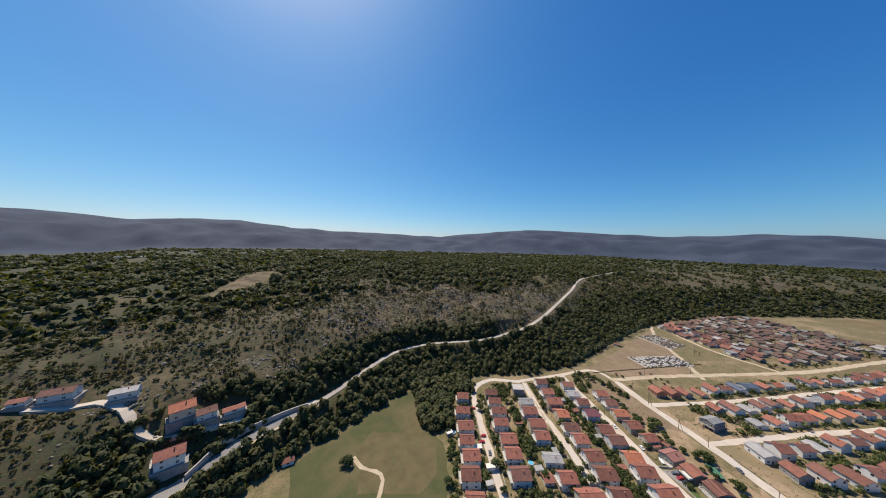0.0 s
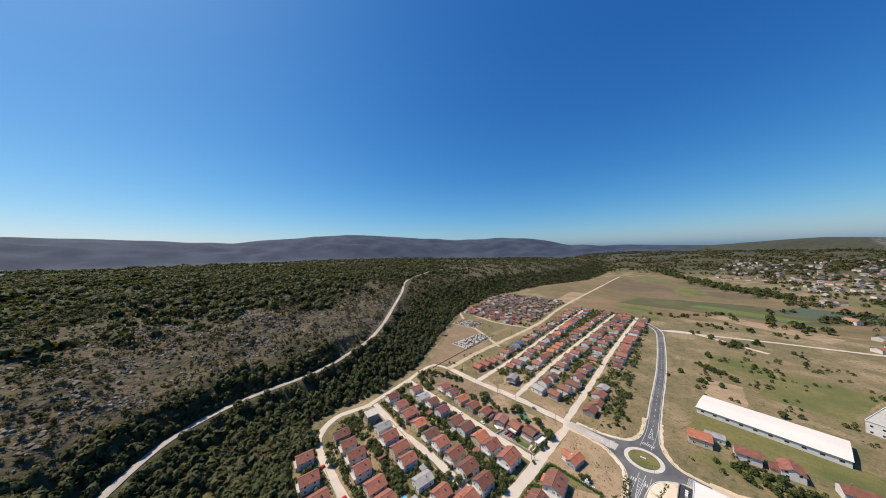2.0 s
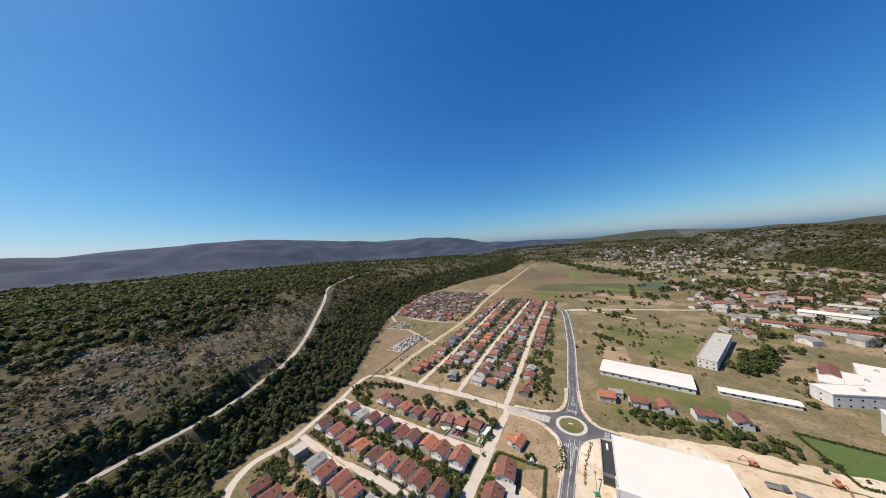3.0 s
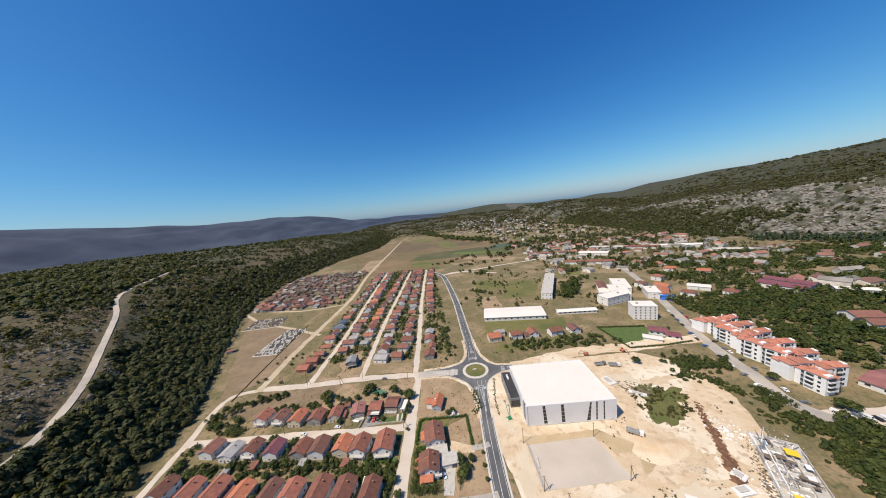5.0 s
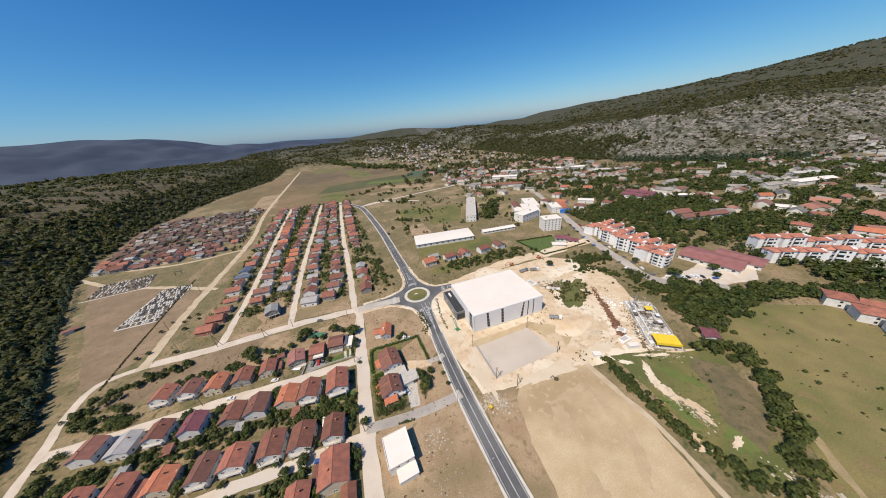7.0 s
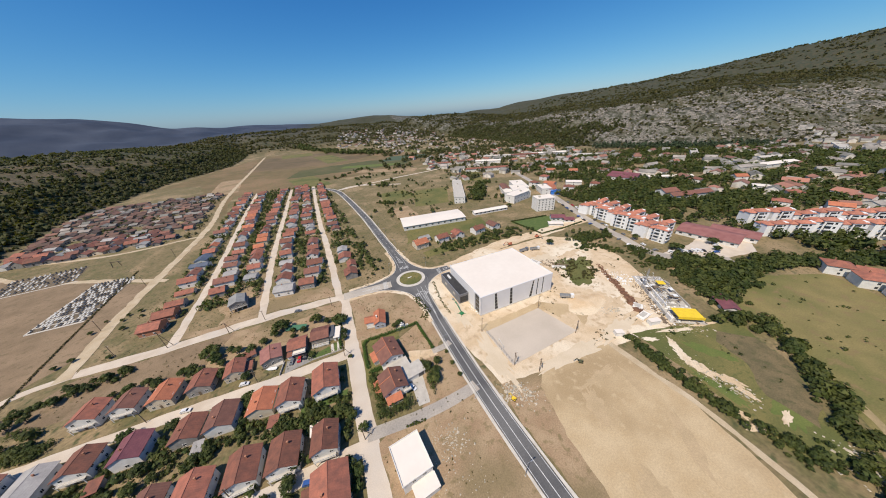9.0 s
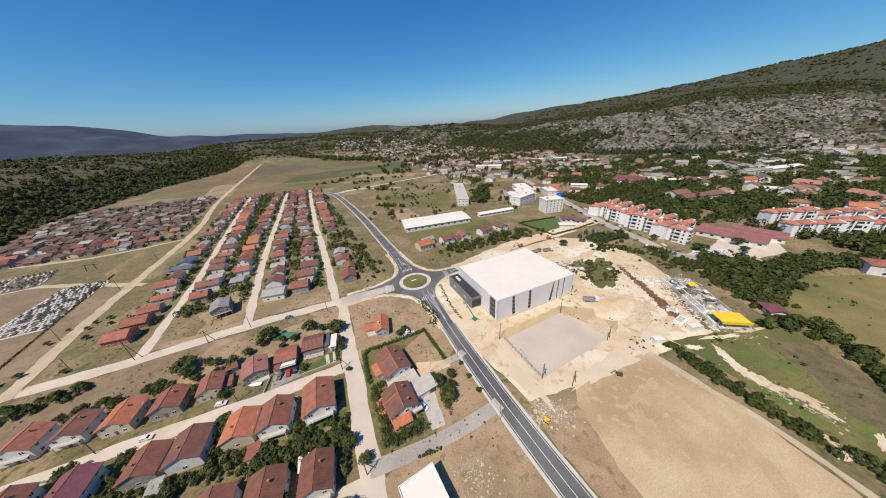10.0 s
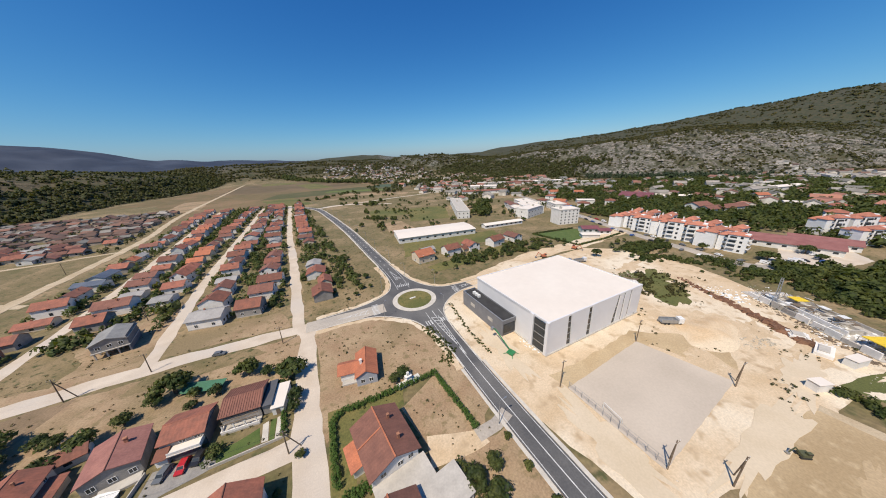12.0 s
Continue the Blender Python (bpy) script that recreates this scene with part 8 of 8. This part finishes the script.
# ---- graveyards ----
LARGE_YARD = [(-255.6, 47.6), (-226.0, 49.5), (-230.6, 112.5), (-260.0, 114.0)]
stone = Kit().box(-0.55, -1.1, 0, 0.55, 1.1, 0.35)
GRAVE = stone.mesh("gravestone", MARBLE)
DARK_GRAVE = Kit().box(-0.5, -1.05, 0, 0.5, 1.05, 0.4).mesh("gravestone", DARK_STONE)
HEAD = Kit().box(-0.5, 0.85, 0.35, 0.5, 1.05, 1.25).mesh("headstone", MARBLE)
DARK_HEAD = Kit().box(-0.5, 0.85, 0.35, 0.5, 1.05, 1.35).mesh("headstone", DARK_STONE)
for (ax, ay), (bx, by), (cx, cy), rows, cols in ((LARGE_YARD[0], LARGE_YARD[1], LARGE_YARD[3], 13, 14), ((-338, 125), (-286, 133), (-350, 160), 7, 15)):
    along = math.degrees(math.atan2(by - ay, bx - ax))
    for i in range(rows):
        for j in range(cols):
            if rng.random() < 0.12:
                continue
            u, v = (j + 0.5) / cols + rng.uniform(-0.008, 0.008), (i + 0.55 + 0.12 * (i % 2)) / rows
            x, y = ax + (bx - ax) * u + (cx - ax) * v, ay + (by - ay) * u + (cy - ay) * v
            pale = rng.random() < 0.5
            g = tagged(new("gravestone", GRAVE if pale else DARK_GRAVE), "flat stone grave slab with a low headstone", "gravestone", "graves in the graveyard")
            g.matrix_basis = pose(x, y, 0.05, 0, 0, along + rng.uniform(-3, 3)) @ Matrix.Diagonal((rng.uniform(0.95, 1.3), rng.uniform(1.0, 1.3), 1, 1))
            h = new("headstone", HEAD if pale else DARK_HEAD)
            h.parent = g
# trodden earth whose dark colour also stands in for shadow between the graves
YARD_SOIL = mat("shaded_grave_soil", (0.12, 0.095, 0.062), (0.17, 0.128, 0.08), 2, 0.3, 0.95, 0.2, speck=0.25)
patch("yard", LARGE_YARD, YARD_SOIL, "trodden earth between the graves, darkened for their shadows", "yard", 0.045, 0.3, 210)
patch("yard", [(-338, 125), (-286, 133), (-298, 168), (-350, 160)], YARD_SOIL, "trodden earth between the graves, darkened for their shadows", "yard", 0.045, 0.3, 211)
lanes = [(LARGE_YARD[0], LARGE_YARD[1], 1.5), (LARGE_YARD[0], LARGE_YARD[3], 1.5)]
for v in (0.10, 0.24, 0.52):
    (ax, ay), (bx, by), (cx, cy) = LARGE_YARD[0], LARGE_YARD[1], LARGE_YARD[3]
    lanes.append(((ax + (cx - ax) * v, ay + (cy - ay) * v), (bx + (cx - ax) * v, by + (cy - ay) * v), 1.0))
for a, b, wide in lanes:
    v, f = strip([a, b], wide, 0.16, 0.3)
    tagged(new("path", mesh_of("path", v, f, KERB)), "pale concrete path between the graves", "path", kind="structure")
v, f = strip([(-341, 122.5), (-283, 131)], 1.2, 0.12, 0.3)
tagged(new("path", mesh_of("path", v, f, KERB)), "pale path along the small graveyard", "path", kind="structure")
chapel = thing("chapel_shed", "small open shed beside the graveyard", "shed", x=-296, y=62, turn=-55)
part("roof", gable_roof(5, 9, 2.6, 0.9), BROWN_TILE, chapel)
part("wall", Kit().box(-2.5, -4.5, -0.3, 2.5, 1, 2.6), WHITE_WALL, chapel)
frame_ob = thing("timber_gantry", "dark timber gantry beside the graveyard track", "gantry", x=-266, y=151, turn=30)
part("post", Kit().beam((-3, 0, 0), (-2, 0, 6), 0.5), WOOD, frame_ob)
part("post", Kit().beam((3, 0, 0), (2.4, 0, 4.5), 0.5), WOOD, frame_ob)
part("beam", Kit().beam((-3, 0, 6), (4, 0, 4.4), 0.5), WOOD, frame_ob)
leafy("hedge", [(-210, -25), (-218, 17), (-228, 75), (-237, 128)], 0.8, 0.9, "low straggling dark hedge between field and track", 1.0, seed=44, leaves=SCRUB, r=0.45)

# ---- the building site ----
site = thing("building_site", "unfinished building with white walls and yellow formwork", "building site", x=145.2, y=-92, turn=-30)
part("floor_slab", Kit().box(-9, -24, -0.3, 9, 23, 0.3), CONCRETE, site)
for i in range(9):
    y0 = -23 + 4.8 * i
    part("wall", Kit().box(-8.8, y0, 0.3, -8.2, y0 + rng.uniform(3.6, 4.7), rng.uniform(1.6, 3.4)), rng.choice((WHITE_WALL, CONCRETE, WHITE_WALL, GREY_WALL)), site)
part("wall", Kit().box(-5.6, -12, 0.3, -5.2, 16, 3.0), WHITE_WALL, site)
for y0, x0, x1 in ((-10, -8.2, 7), (-5.5, -5, 8), (-1, -5, 8), (3.5, -8.2, 6), (8, -5, 8), (12.5, -8.2, 3), (17, -8, 8), (20, -8.8, 8)):
    part("wall", Kit().box(x0, y0, 0.3, x1 - rng.uniform(0, 6), y0 + 0.35, 0.8 + 2.2 * rng.random()), WHITE_WALL if rng.random() < 0.6 else CONCRETE, site)
for x0 in (-2, 3, 8):
    part("wall", Kit().box(x0, -10, 0.3, x0 + 0.35, 17, 1.6 + rng.random()), CONCRETE, site)
form = part("formwork", Kit().box(-5.6, -23.5, 3.5, 7.0, -15.2, 3.75).box(-5.6, -23.6, 2.6, 7.0, -23.3, 4.2), YELLOW, site, "bright yellow formwork deck")
part("formwork", Kit().box(1, 10, 2.6, 5.5, 14, 2.9), YELLOW, site, "yellow formwork panel")
for x0 in (-6, -2.6, 0.8, 4.2, 7.5):
    for y0 in (-22.5, -19, -15):
        part("prop", Kit().beam((x0, y0, 0.3), (x0, y0, 3.5), 0.14), STEEL, form)
for i in range(90):
    x0, y0, a = rng.uniform(-8.5, 8.5), rng.uniform(-10, 20), rng.uniform(0, 3.14)
    part("plank", Kit().beam((x0, y0, 0.5 + 2.2 * rng.random()), (x0 + 3 * math.cos(a), y0 + 3 * math.sin(a), 0.6 + 2.2 * rng.random()), 0.25, 0.1), rng.choice((WOOD, FRAME_PAINT, WOOD, STEEL)), site)
for i in range(14):
    x0, y0, z = rng.uniform(-8, 5), rng.uniform(-10, 17), rng.uniform(1.8, 3.1)
    part("shutter_board", Kit().box(x0, y0, z, x0 + rng.uniform(1.6, 3.6), y0 + rng.uniform(1.2, 3.2), z + 0.12), rng.choice((WOOD, WOOD, FRAME_PAINT)), site, "dark weathered wooden shuttering")
mast = thing("concrete_pump", "grey lattice mast beside the building site", "site mast", x=144.5, y=-79.5)
part("drum", Kit().tube((0, 0, 0), (0, 0, 2.2), 1.1, 0.9, 12), STEEL, mast)
for sx, sy in ((-0.5, -0.5), (0.5, -0.5), (0.5, 0.5), (-0.5, 0.5)):
    part("leg", Kit().beam((sx, sy, 2), (sx * 0.6 + 1.5, sy * 0.6 + 1, 13), 0.14), STEEL, mast)
for i in range(9):
    z = 2.6 + 1.15 * i
    part("brace", Kit().beam((-0.5 + 0.14 * i, -0.5 + 0.09 * i, z), (0.5 + 0.1 * i, 0.5 + 0.08 * i, z + 1.0), 0.09), STEEL, mast)
for name, label, x, y, w, l, h, t in (("site_hut", "white site hut on the sandy lot", 92, -103.5, 2.6, 4.2, 2.4, 70), ("site_hut", "white container hut beside the site", 116.5, -105, 2.6, 6, 2.4, 78), ("material_stack", "stack of white building blocks", 117, -99, 8, 4, 1.2, 10),
                                      ("material_stack", "stack of white building blocks", 122, -92, 5, 5, 1.0, 30), ("material_stack", "pile of pale rubble and panels", 100, -22, 6, 9, 0.8, 20), ("material_stack", "pile of pale timber and panels", 112, -36, 3, 10, 0.7, 60)):
    ob = thing(name, label, name.replace("_", " "), x=x, y=y, turn=t)
    part("body", Kit().box(-w / 2, -l / 2, 0, w / 2, l / 2, h).box(-w / 2 + 0.3, -l / 2 + 0.3, h, w / 2 - 0.8, l / 2 - 0.6, h + 0.25), WHITE_WALL, ob)
    part("lid", Kit().box(-w / 2 - 0.15, -l / 2 - 0.15, h + 0.25, w / 2 + 0.15, l / 2 + 0.15, h + 0.38) if "hut" in name else Kit().box(-w / 3, -l / 4, h + 0.25, w / 4, l / 3, h + 0.6), WHITE_ROOF if "hut" in name else CONCRETE, ob)
    if "hut" in name:
        window(ob, 0, -l / 2, 1.0, 0, False)


def heap(line, n, spread, seed):
    g = np.random.RandomState(seed)
    p = np.array([Vector(line[0]).lerp(Vector(line[-1]), t) for t in g.rand(n)]) if len(line) == 2 else np.array([smooth_line(line, 1.0)[int(t * (len(smooth_line(line, 1.0)) - 1))] for t in g.rand(n)])
    p = p[:, :2] + g.normal(size=(n, 2)) * spread
    return np.concatenate([p, np.zeros((n, 1))], 1)


lumps("red_soil_heaps", heap([(141, -46), (130, -72), (119, -96)], 520, 0.9, 91), 0.3, 0.95, RUST, "ridge of dug red soil beside the trench", "soil heap", 91)
lumps("rubble", heap([(96, -84), (110, -90)], 120, 1.6, 92), 0.12, 0.35, RUBBLE, "row of pale rubble on the sand", "rubble", 92)
lumps("rubble", heap([(104, -16), (104, -28)], 150, 3.0, 93), 0.15, 0.4, RUBBLE, "pale rubble behind the hall", "rubble", 93)
lumps("rubble", heap([(112, -34), (126, -28)], 160, 3.0, 94), 0.12, 0.35, RUBBLE, "rubble on the weedy mound", "rubble", 94)
lumps("rubble", heap([(19, -112), (22, -108)], 90, 2.0, 95), 0.2, 0.5, RUBBLE, "rubble beside the asphalt road", "rubble", 95)
lumps("rubble", heap([(-16, -110), (-8, -150)], 260, 5.0, 96), 0.06, 0.22, RUBBLE, "pale stones on the waste ground", "rubble", 96)
lumps("rubble", heap([(112, -172), (118, -186)], 160, 4.0, 97), 0.3, 0.6, RUBBLE, "pale rubble at the edge of the meadow", "rubble", 97)

lumps("site_clutter", heap([(29.5, -47), (31.5, -57)], 60, 0.9, 98), 0.12, 0.35, FRAME_PAINT, "white boxes and panels beside the hall", "site clutter", 98)
net = thing("shade_net", "green shade net stretched over garden posts", "shade net", x=-84, y=-20.5, turn=-15)
part("net", Kit().add([(0, 0, 2.0), (12.5, 0, 2.0), (12.3, -3.6, 1.2), (0.2, -3.6, 1.2), (0, 0, 2.04), (12.5, 0, 2.04), (12.3, -3.6, 1.24), (0.2, -3.6, 1.24)], [(3, 2, 1, 0), (4, 5, 6, 7), (0, 1, 5, 4), (1, 2, 6, 5), (2, 3, 7, 6), (3, 0, 4, 7)]), mat("green_net", (0.06, 0.17, 0.10), (0.05, 0.14, 0.08), 2, 0.3, 0.9, 0.1), net)
for k in range(6):
    part("post", Kit().beam((2.5 * k, -0.08, 0), (2.5 * k, -0.08, 2.1), 0.09), STEEL, net)

# ---- bushes and weeds in the gardens ----
spots = np.array(SPOTS)


def gardens(x, y):
    ok = np.ones(x.shape)
    for px, py in spots:
        ok = ok * ((np.abs(x - px) > 6.6) | (np.abs(y - py) > 7.6))
    for line in (ROW_A, ROW_B, ROW_C, S1, ST_A, ST_B, ST_C, WEST, MAIN_N, NORTH_TRACK):
        ok = ok * (np.abs(seg_dist(x, y, line)[0]) > 4.6)
    return ok * np.clip(0.55 + 0.9 * waves(x, y, 22, 85), 0, 1)


grove("garden_bushes", scatter(8500, (-182, -46, -196, -66), gardens, 85), 0.5, 1.7, 18, GARDEN_LEAF, "bushes and vines in the gardens between the houses", "bushes", 85, 0.8, 0.5)
grove("garden_bushes", scatter(14000, (-225, -20, 24, 430), lambda x, y: gardens(x, y) * (x > np.interp(y, [24, 430], [-175, -235])) * (x < np.interp(y, [24, 430], [-22, -85])), 86), 0.7, 2.4, 10, GARDEN_LEAF, "bushes and fruit trees between the houses", "bushes", 86, 0.9, 0.55)
grove("dry_weeds", scatter(7000, (-190, 0, -180, 110), lambda x, y: gardens(x, y) * (np.hypot(x, y) > 24) * 0.8, 87), 0.15, 0.45, 6, SCRUB, "tufts of dry weeds on the plots", "weeds", 87, 0.7, 0.6)
grove("site_weeds", scatter(1500, (70, 150, -106, -20), lambda x, y: (waves(x, y, 14, 88) > 0.35) * (np.hypot(x - 92, y + 68) > 6) * 0.8, 88), 0.15, 0.5, 8, SCRUB, "tufts of weeds on the sandy site", "weeds", 88, 0.7, 0.6)
grove("field_weeds", scatter(650, (100, 250, -240, -110), lambda x, y: np.clip(0.3 + waves(x, y, 25, 89), 0, 1) * (np.hypot(x - 152, y + 88) > 26), 89), 0.3, 0.9, 8, BUSH_LEAF, "bushes and tall grass in the meadow", "bushes", 89, 0.7, 0.6)
grove("meadow_bushes", scatter(900, (10, 200, 24, 330), lambda x, y: (waves(x, y, 40, 90) > 0.3) * ((y > 120) | (y < 60)) * (np.hypot(x - 128, y - 205) > 30), 90), 0.7, 2.0, 18, GARDEN_LEAF, "bushes between the meadows and gardens", "bushes", 90, 0.9, 0.5)
for k, x, y, z in (("2", -58, -102.7, 0.9), ("2", -49.2, -112, 1.0), ("2", -67.6, -103, 1.0), ("1", -47.4, -92.5, 1.1), ("2", -63, -86, 0.8), ("1", -52, -88, 1.0), ("2", -77, -87, 0.8), ("2", -93, -66, 0.9), ("2", -121, -68, 0.9), ("1", -138, -66, 1.2), ("2", -152, -84, 0.9), ("2", -106, -88, 0.9),
                   ("5", -118, -33, 0.8), ("2", -127, -36, 1.0), ("2", -152, -38, 1.0), ("2", -140, -40, 0.8), ("2", -98, -52, 0.8), ("1", -110, -46, 1.1), ("2", -124, -90, 0.9), ("2", -92, -118, 0.9), ("2", -62, -124, 0.9), ("2", -77, -112, 0.8)):
    plant(k, x, y, z)
grove("mound_weeds", scatter(700, (103, 140, -64, -28), lambda x, y: (np.hypot((x - 122) / 1.2, y + 44) < 15) * np.clip(0.5 + waves(x, y, 9, 92), 0, 1), 92), 0.3, 0.9, 12, SCRUB, "weeds and low bushes on the mound", "weeds", 92, 0.7, 0.6)
heap_v, heap_f = [], []
for i in range(9):
    for j in range(28):
        a, q = 6.2832 * j / 28, i / 8
        z = 1.5 * (1 - q * q) ** 1.3 * (1 + 0.35 * math.sin(3 * a) * q)
        heap_v.append((98 + 15 * q * math.cos(a) * (1 + 0.2 * math.sin(2 * a)), -77 + 8.5 * q * math.sin(a) * (1 + 0.2 * math.cos(3 * a)), z + 0.03))
        if i:
            heap_f.append(((i - 1) * 28 + j, i * 28 + j, i * 28 + (j + 1) % 28, (i - 1) * 28 + (j + 1) % 28))
tagged(new("sand_mound", mesh_of("sand_mound", heap_v, heap_f, mat("heap_sand", (0.56, 0.40, 0.235), (0.62, 0.47, 0.30), 5, 0.5, 0.95, 0.3, patch=(0.66, 0.54, 0.38)), True)), "low spread heap of orange sand", "sand mound")
lumps("site_clutter", heap([(157, -71), (134, -108)], 520, 3.6, 103), 0.15, 0.6, FRAME_PAINT, "white blocks and panels over the building site", "site clutter", 103)
lumps("site_clutter", heap([(155, -73), (133, -112)], 300, 4.0, 104), 0.15, 0.5, WOOD, "dark timber and rubbish over the building site", "site clutter", 104)
lumps("site_clutter", heap([(120, -98), (132, -96)], 90, 2.5, 105), 0.1, 0.3, FRAME_PAINT, "white blocks beside the site hut", "site clutter", 105)
lumps("site_clutter", heap([(104, -24), (118, -34)], 110, 3.0, 106), 0.2, 0.7, WOOD, "dark timber and rubbish behind the hall", "site clutter", 106)
lumps("rubble", heap([(106, -122), (110, -150)], 260, 2.2, 107), 0.1, 0.3, RUBBLE, "pale stones on the eroded sandy strip", "rubble", 107)
lumps("rubble", heap([(112, -110), (140, -116)], 160, 3.0, 108), 0.1, 0.3, RUBBLE, "pale stones along the building site", "rubble", 108)
lumps("rubble", heap([(-20, -112), (-9, -119)], 260, 3.0, 109), 0.06, 0.25, RUBBLE, "white stones on the waste ground", "rubble", 109)
lumps("rubble", heap([(19, -107), (29, -114)], 240, 2.6, 110), 0.1, 0.35, RUBBLE, "pale rubble heap beside the road", "rubble", 110)


# ---- garden walls, sheds and pools of the near block ----
def garden_wall(ax, ay, bx, by, tall=0.9):
    k = Kit().beam((ax, ay, tall / 2 - 0.1), (bx, by, tall / 2 - 0.1), 0.22, tall + 0.2)
    n = max(2, int(math.hypot(bx - ax, by - ay) / 2.6))
    for i in range(n + 1):
        x, y = ax + (bx - ax) * i / n, ay + (by - ay) * i / n
        k.box(x - 0.16, y - 0.16, -0.2, x + 0.16, y + 0.16, tall + 0.22)
    tagged(new("garden_wall", k.mesh("garden_wall", CONCRETE)), "low concrete garden wall with posts along the street", "garden wall", kind="structure")


for y0, y1, xs in ((-64.5, -65.5, (-176, -160, -146, -130, -112, -100, -85, -73)), (-104, -105, (-161, -145, -129, -113, -100, -85, -71.5)), (-114.6, -115.2, (-146, -131, -116, -103, -84, -68)), (-163, -163.4, (-145, -131, -116, -99, -86, -70)), (-172.6, -172.8, (-130, -112, -97, -83, -69))):
    for x in xs:
        if rng.random() < 0.75:
            garden_wall(x - 6.2, y0, x + rng.uniform(2.5, 5.5), y1 if rng.random() < 0.5 else y0, rng.uniform(0.7, 1.1))
for x, y, w, l, h, turn, roof in ((-94, -176, 3.4, 4.6, 2.3, 4, WHITE_ROOF), (-78, -170, 3.0, 5.0, 2.4, 4, WHITE_ROOF), (-66, -172.5, 2.6, 4.2, 2.3, 8, GREY_ROOF), (-92, -121, 3.6, 5, 2.4, 0, GREY_ROOF), (-137, -84, 3.6, 4.6, 2.3, 6, TILE), (-106, -83, 3.2, 4.4, 2.3, 3, GREY_ROOF), (-79, -83.5, 3.4, 4.4, 2.3, -4, TILE), (-120, -139, 3.6, 5, 2.3, 0, TILE),
                                  (-77, -139, 3.4, 4.6, 2.3, 2, GREY_ROOF), (-152, -89, 3.4, 5, 2.4, 0, GREY_ROOF), (-62, -94, 2.6, 4.0, 2.2, 3, WHITE_ROOF), (-108, -196, 3.0, 4.0, 2.2, 20, WHITE_ROOF)):
    shed = thing("garden_shed", "small garden shed behind the house", "shed", "garden sheds", x, y, None, turn)
    part("wall", Kit().box(-w / 2, -l / 2, -0.3, w / 2, l / 2, h - 0.1), rng.choice((WHITE_WALL, GREY_WALL, CREAM_WALL)), shed)
    part("roof", low_roof(w, l, h, 0.5), roof, shed)
    part("door", Kit().box(-0.45, -l / 2 - 0.06, 0, 0.45, -l / 2 + 0.02, 1.95), WOOD, shed)
for x, y in ((-110, -193), (-83, -142)):
    pool = thing("garden_pool", "round blue garden pool with low side", "pool", "garden pools", x, y)
    part("side", Kit().tube((0, 0, 0), (0, 0, 0.85), 1.9, 1.9, 20), FRAME_PAINT, pool)
    part("water", Kit().tube((0, 0, 0.86), (0, 0, 0.88), 1.75, 1.75, 20), POOL, pool)
lumps("site_clutter", heap([(137, -58), (143, -70)], 160, 3.5, 111), 0.12, 0.5, FRAME_PAINT, "white rubble and blocks at the end of the building site", "site clutter", 111)
lumps("site_clutter", heap([(146, -70), (123, -108)], 240, 1.0, 112), 0.15, 0.5, WOOD, "dark planks along the building site wall", "site clutter", 112)
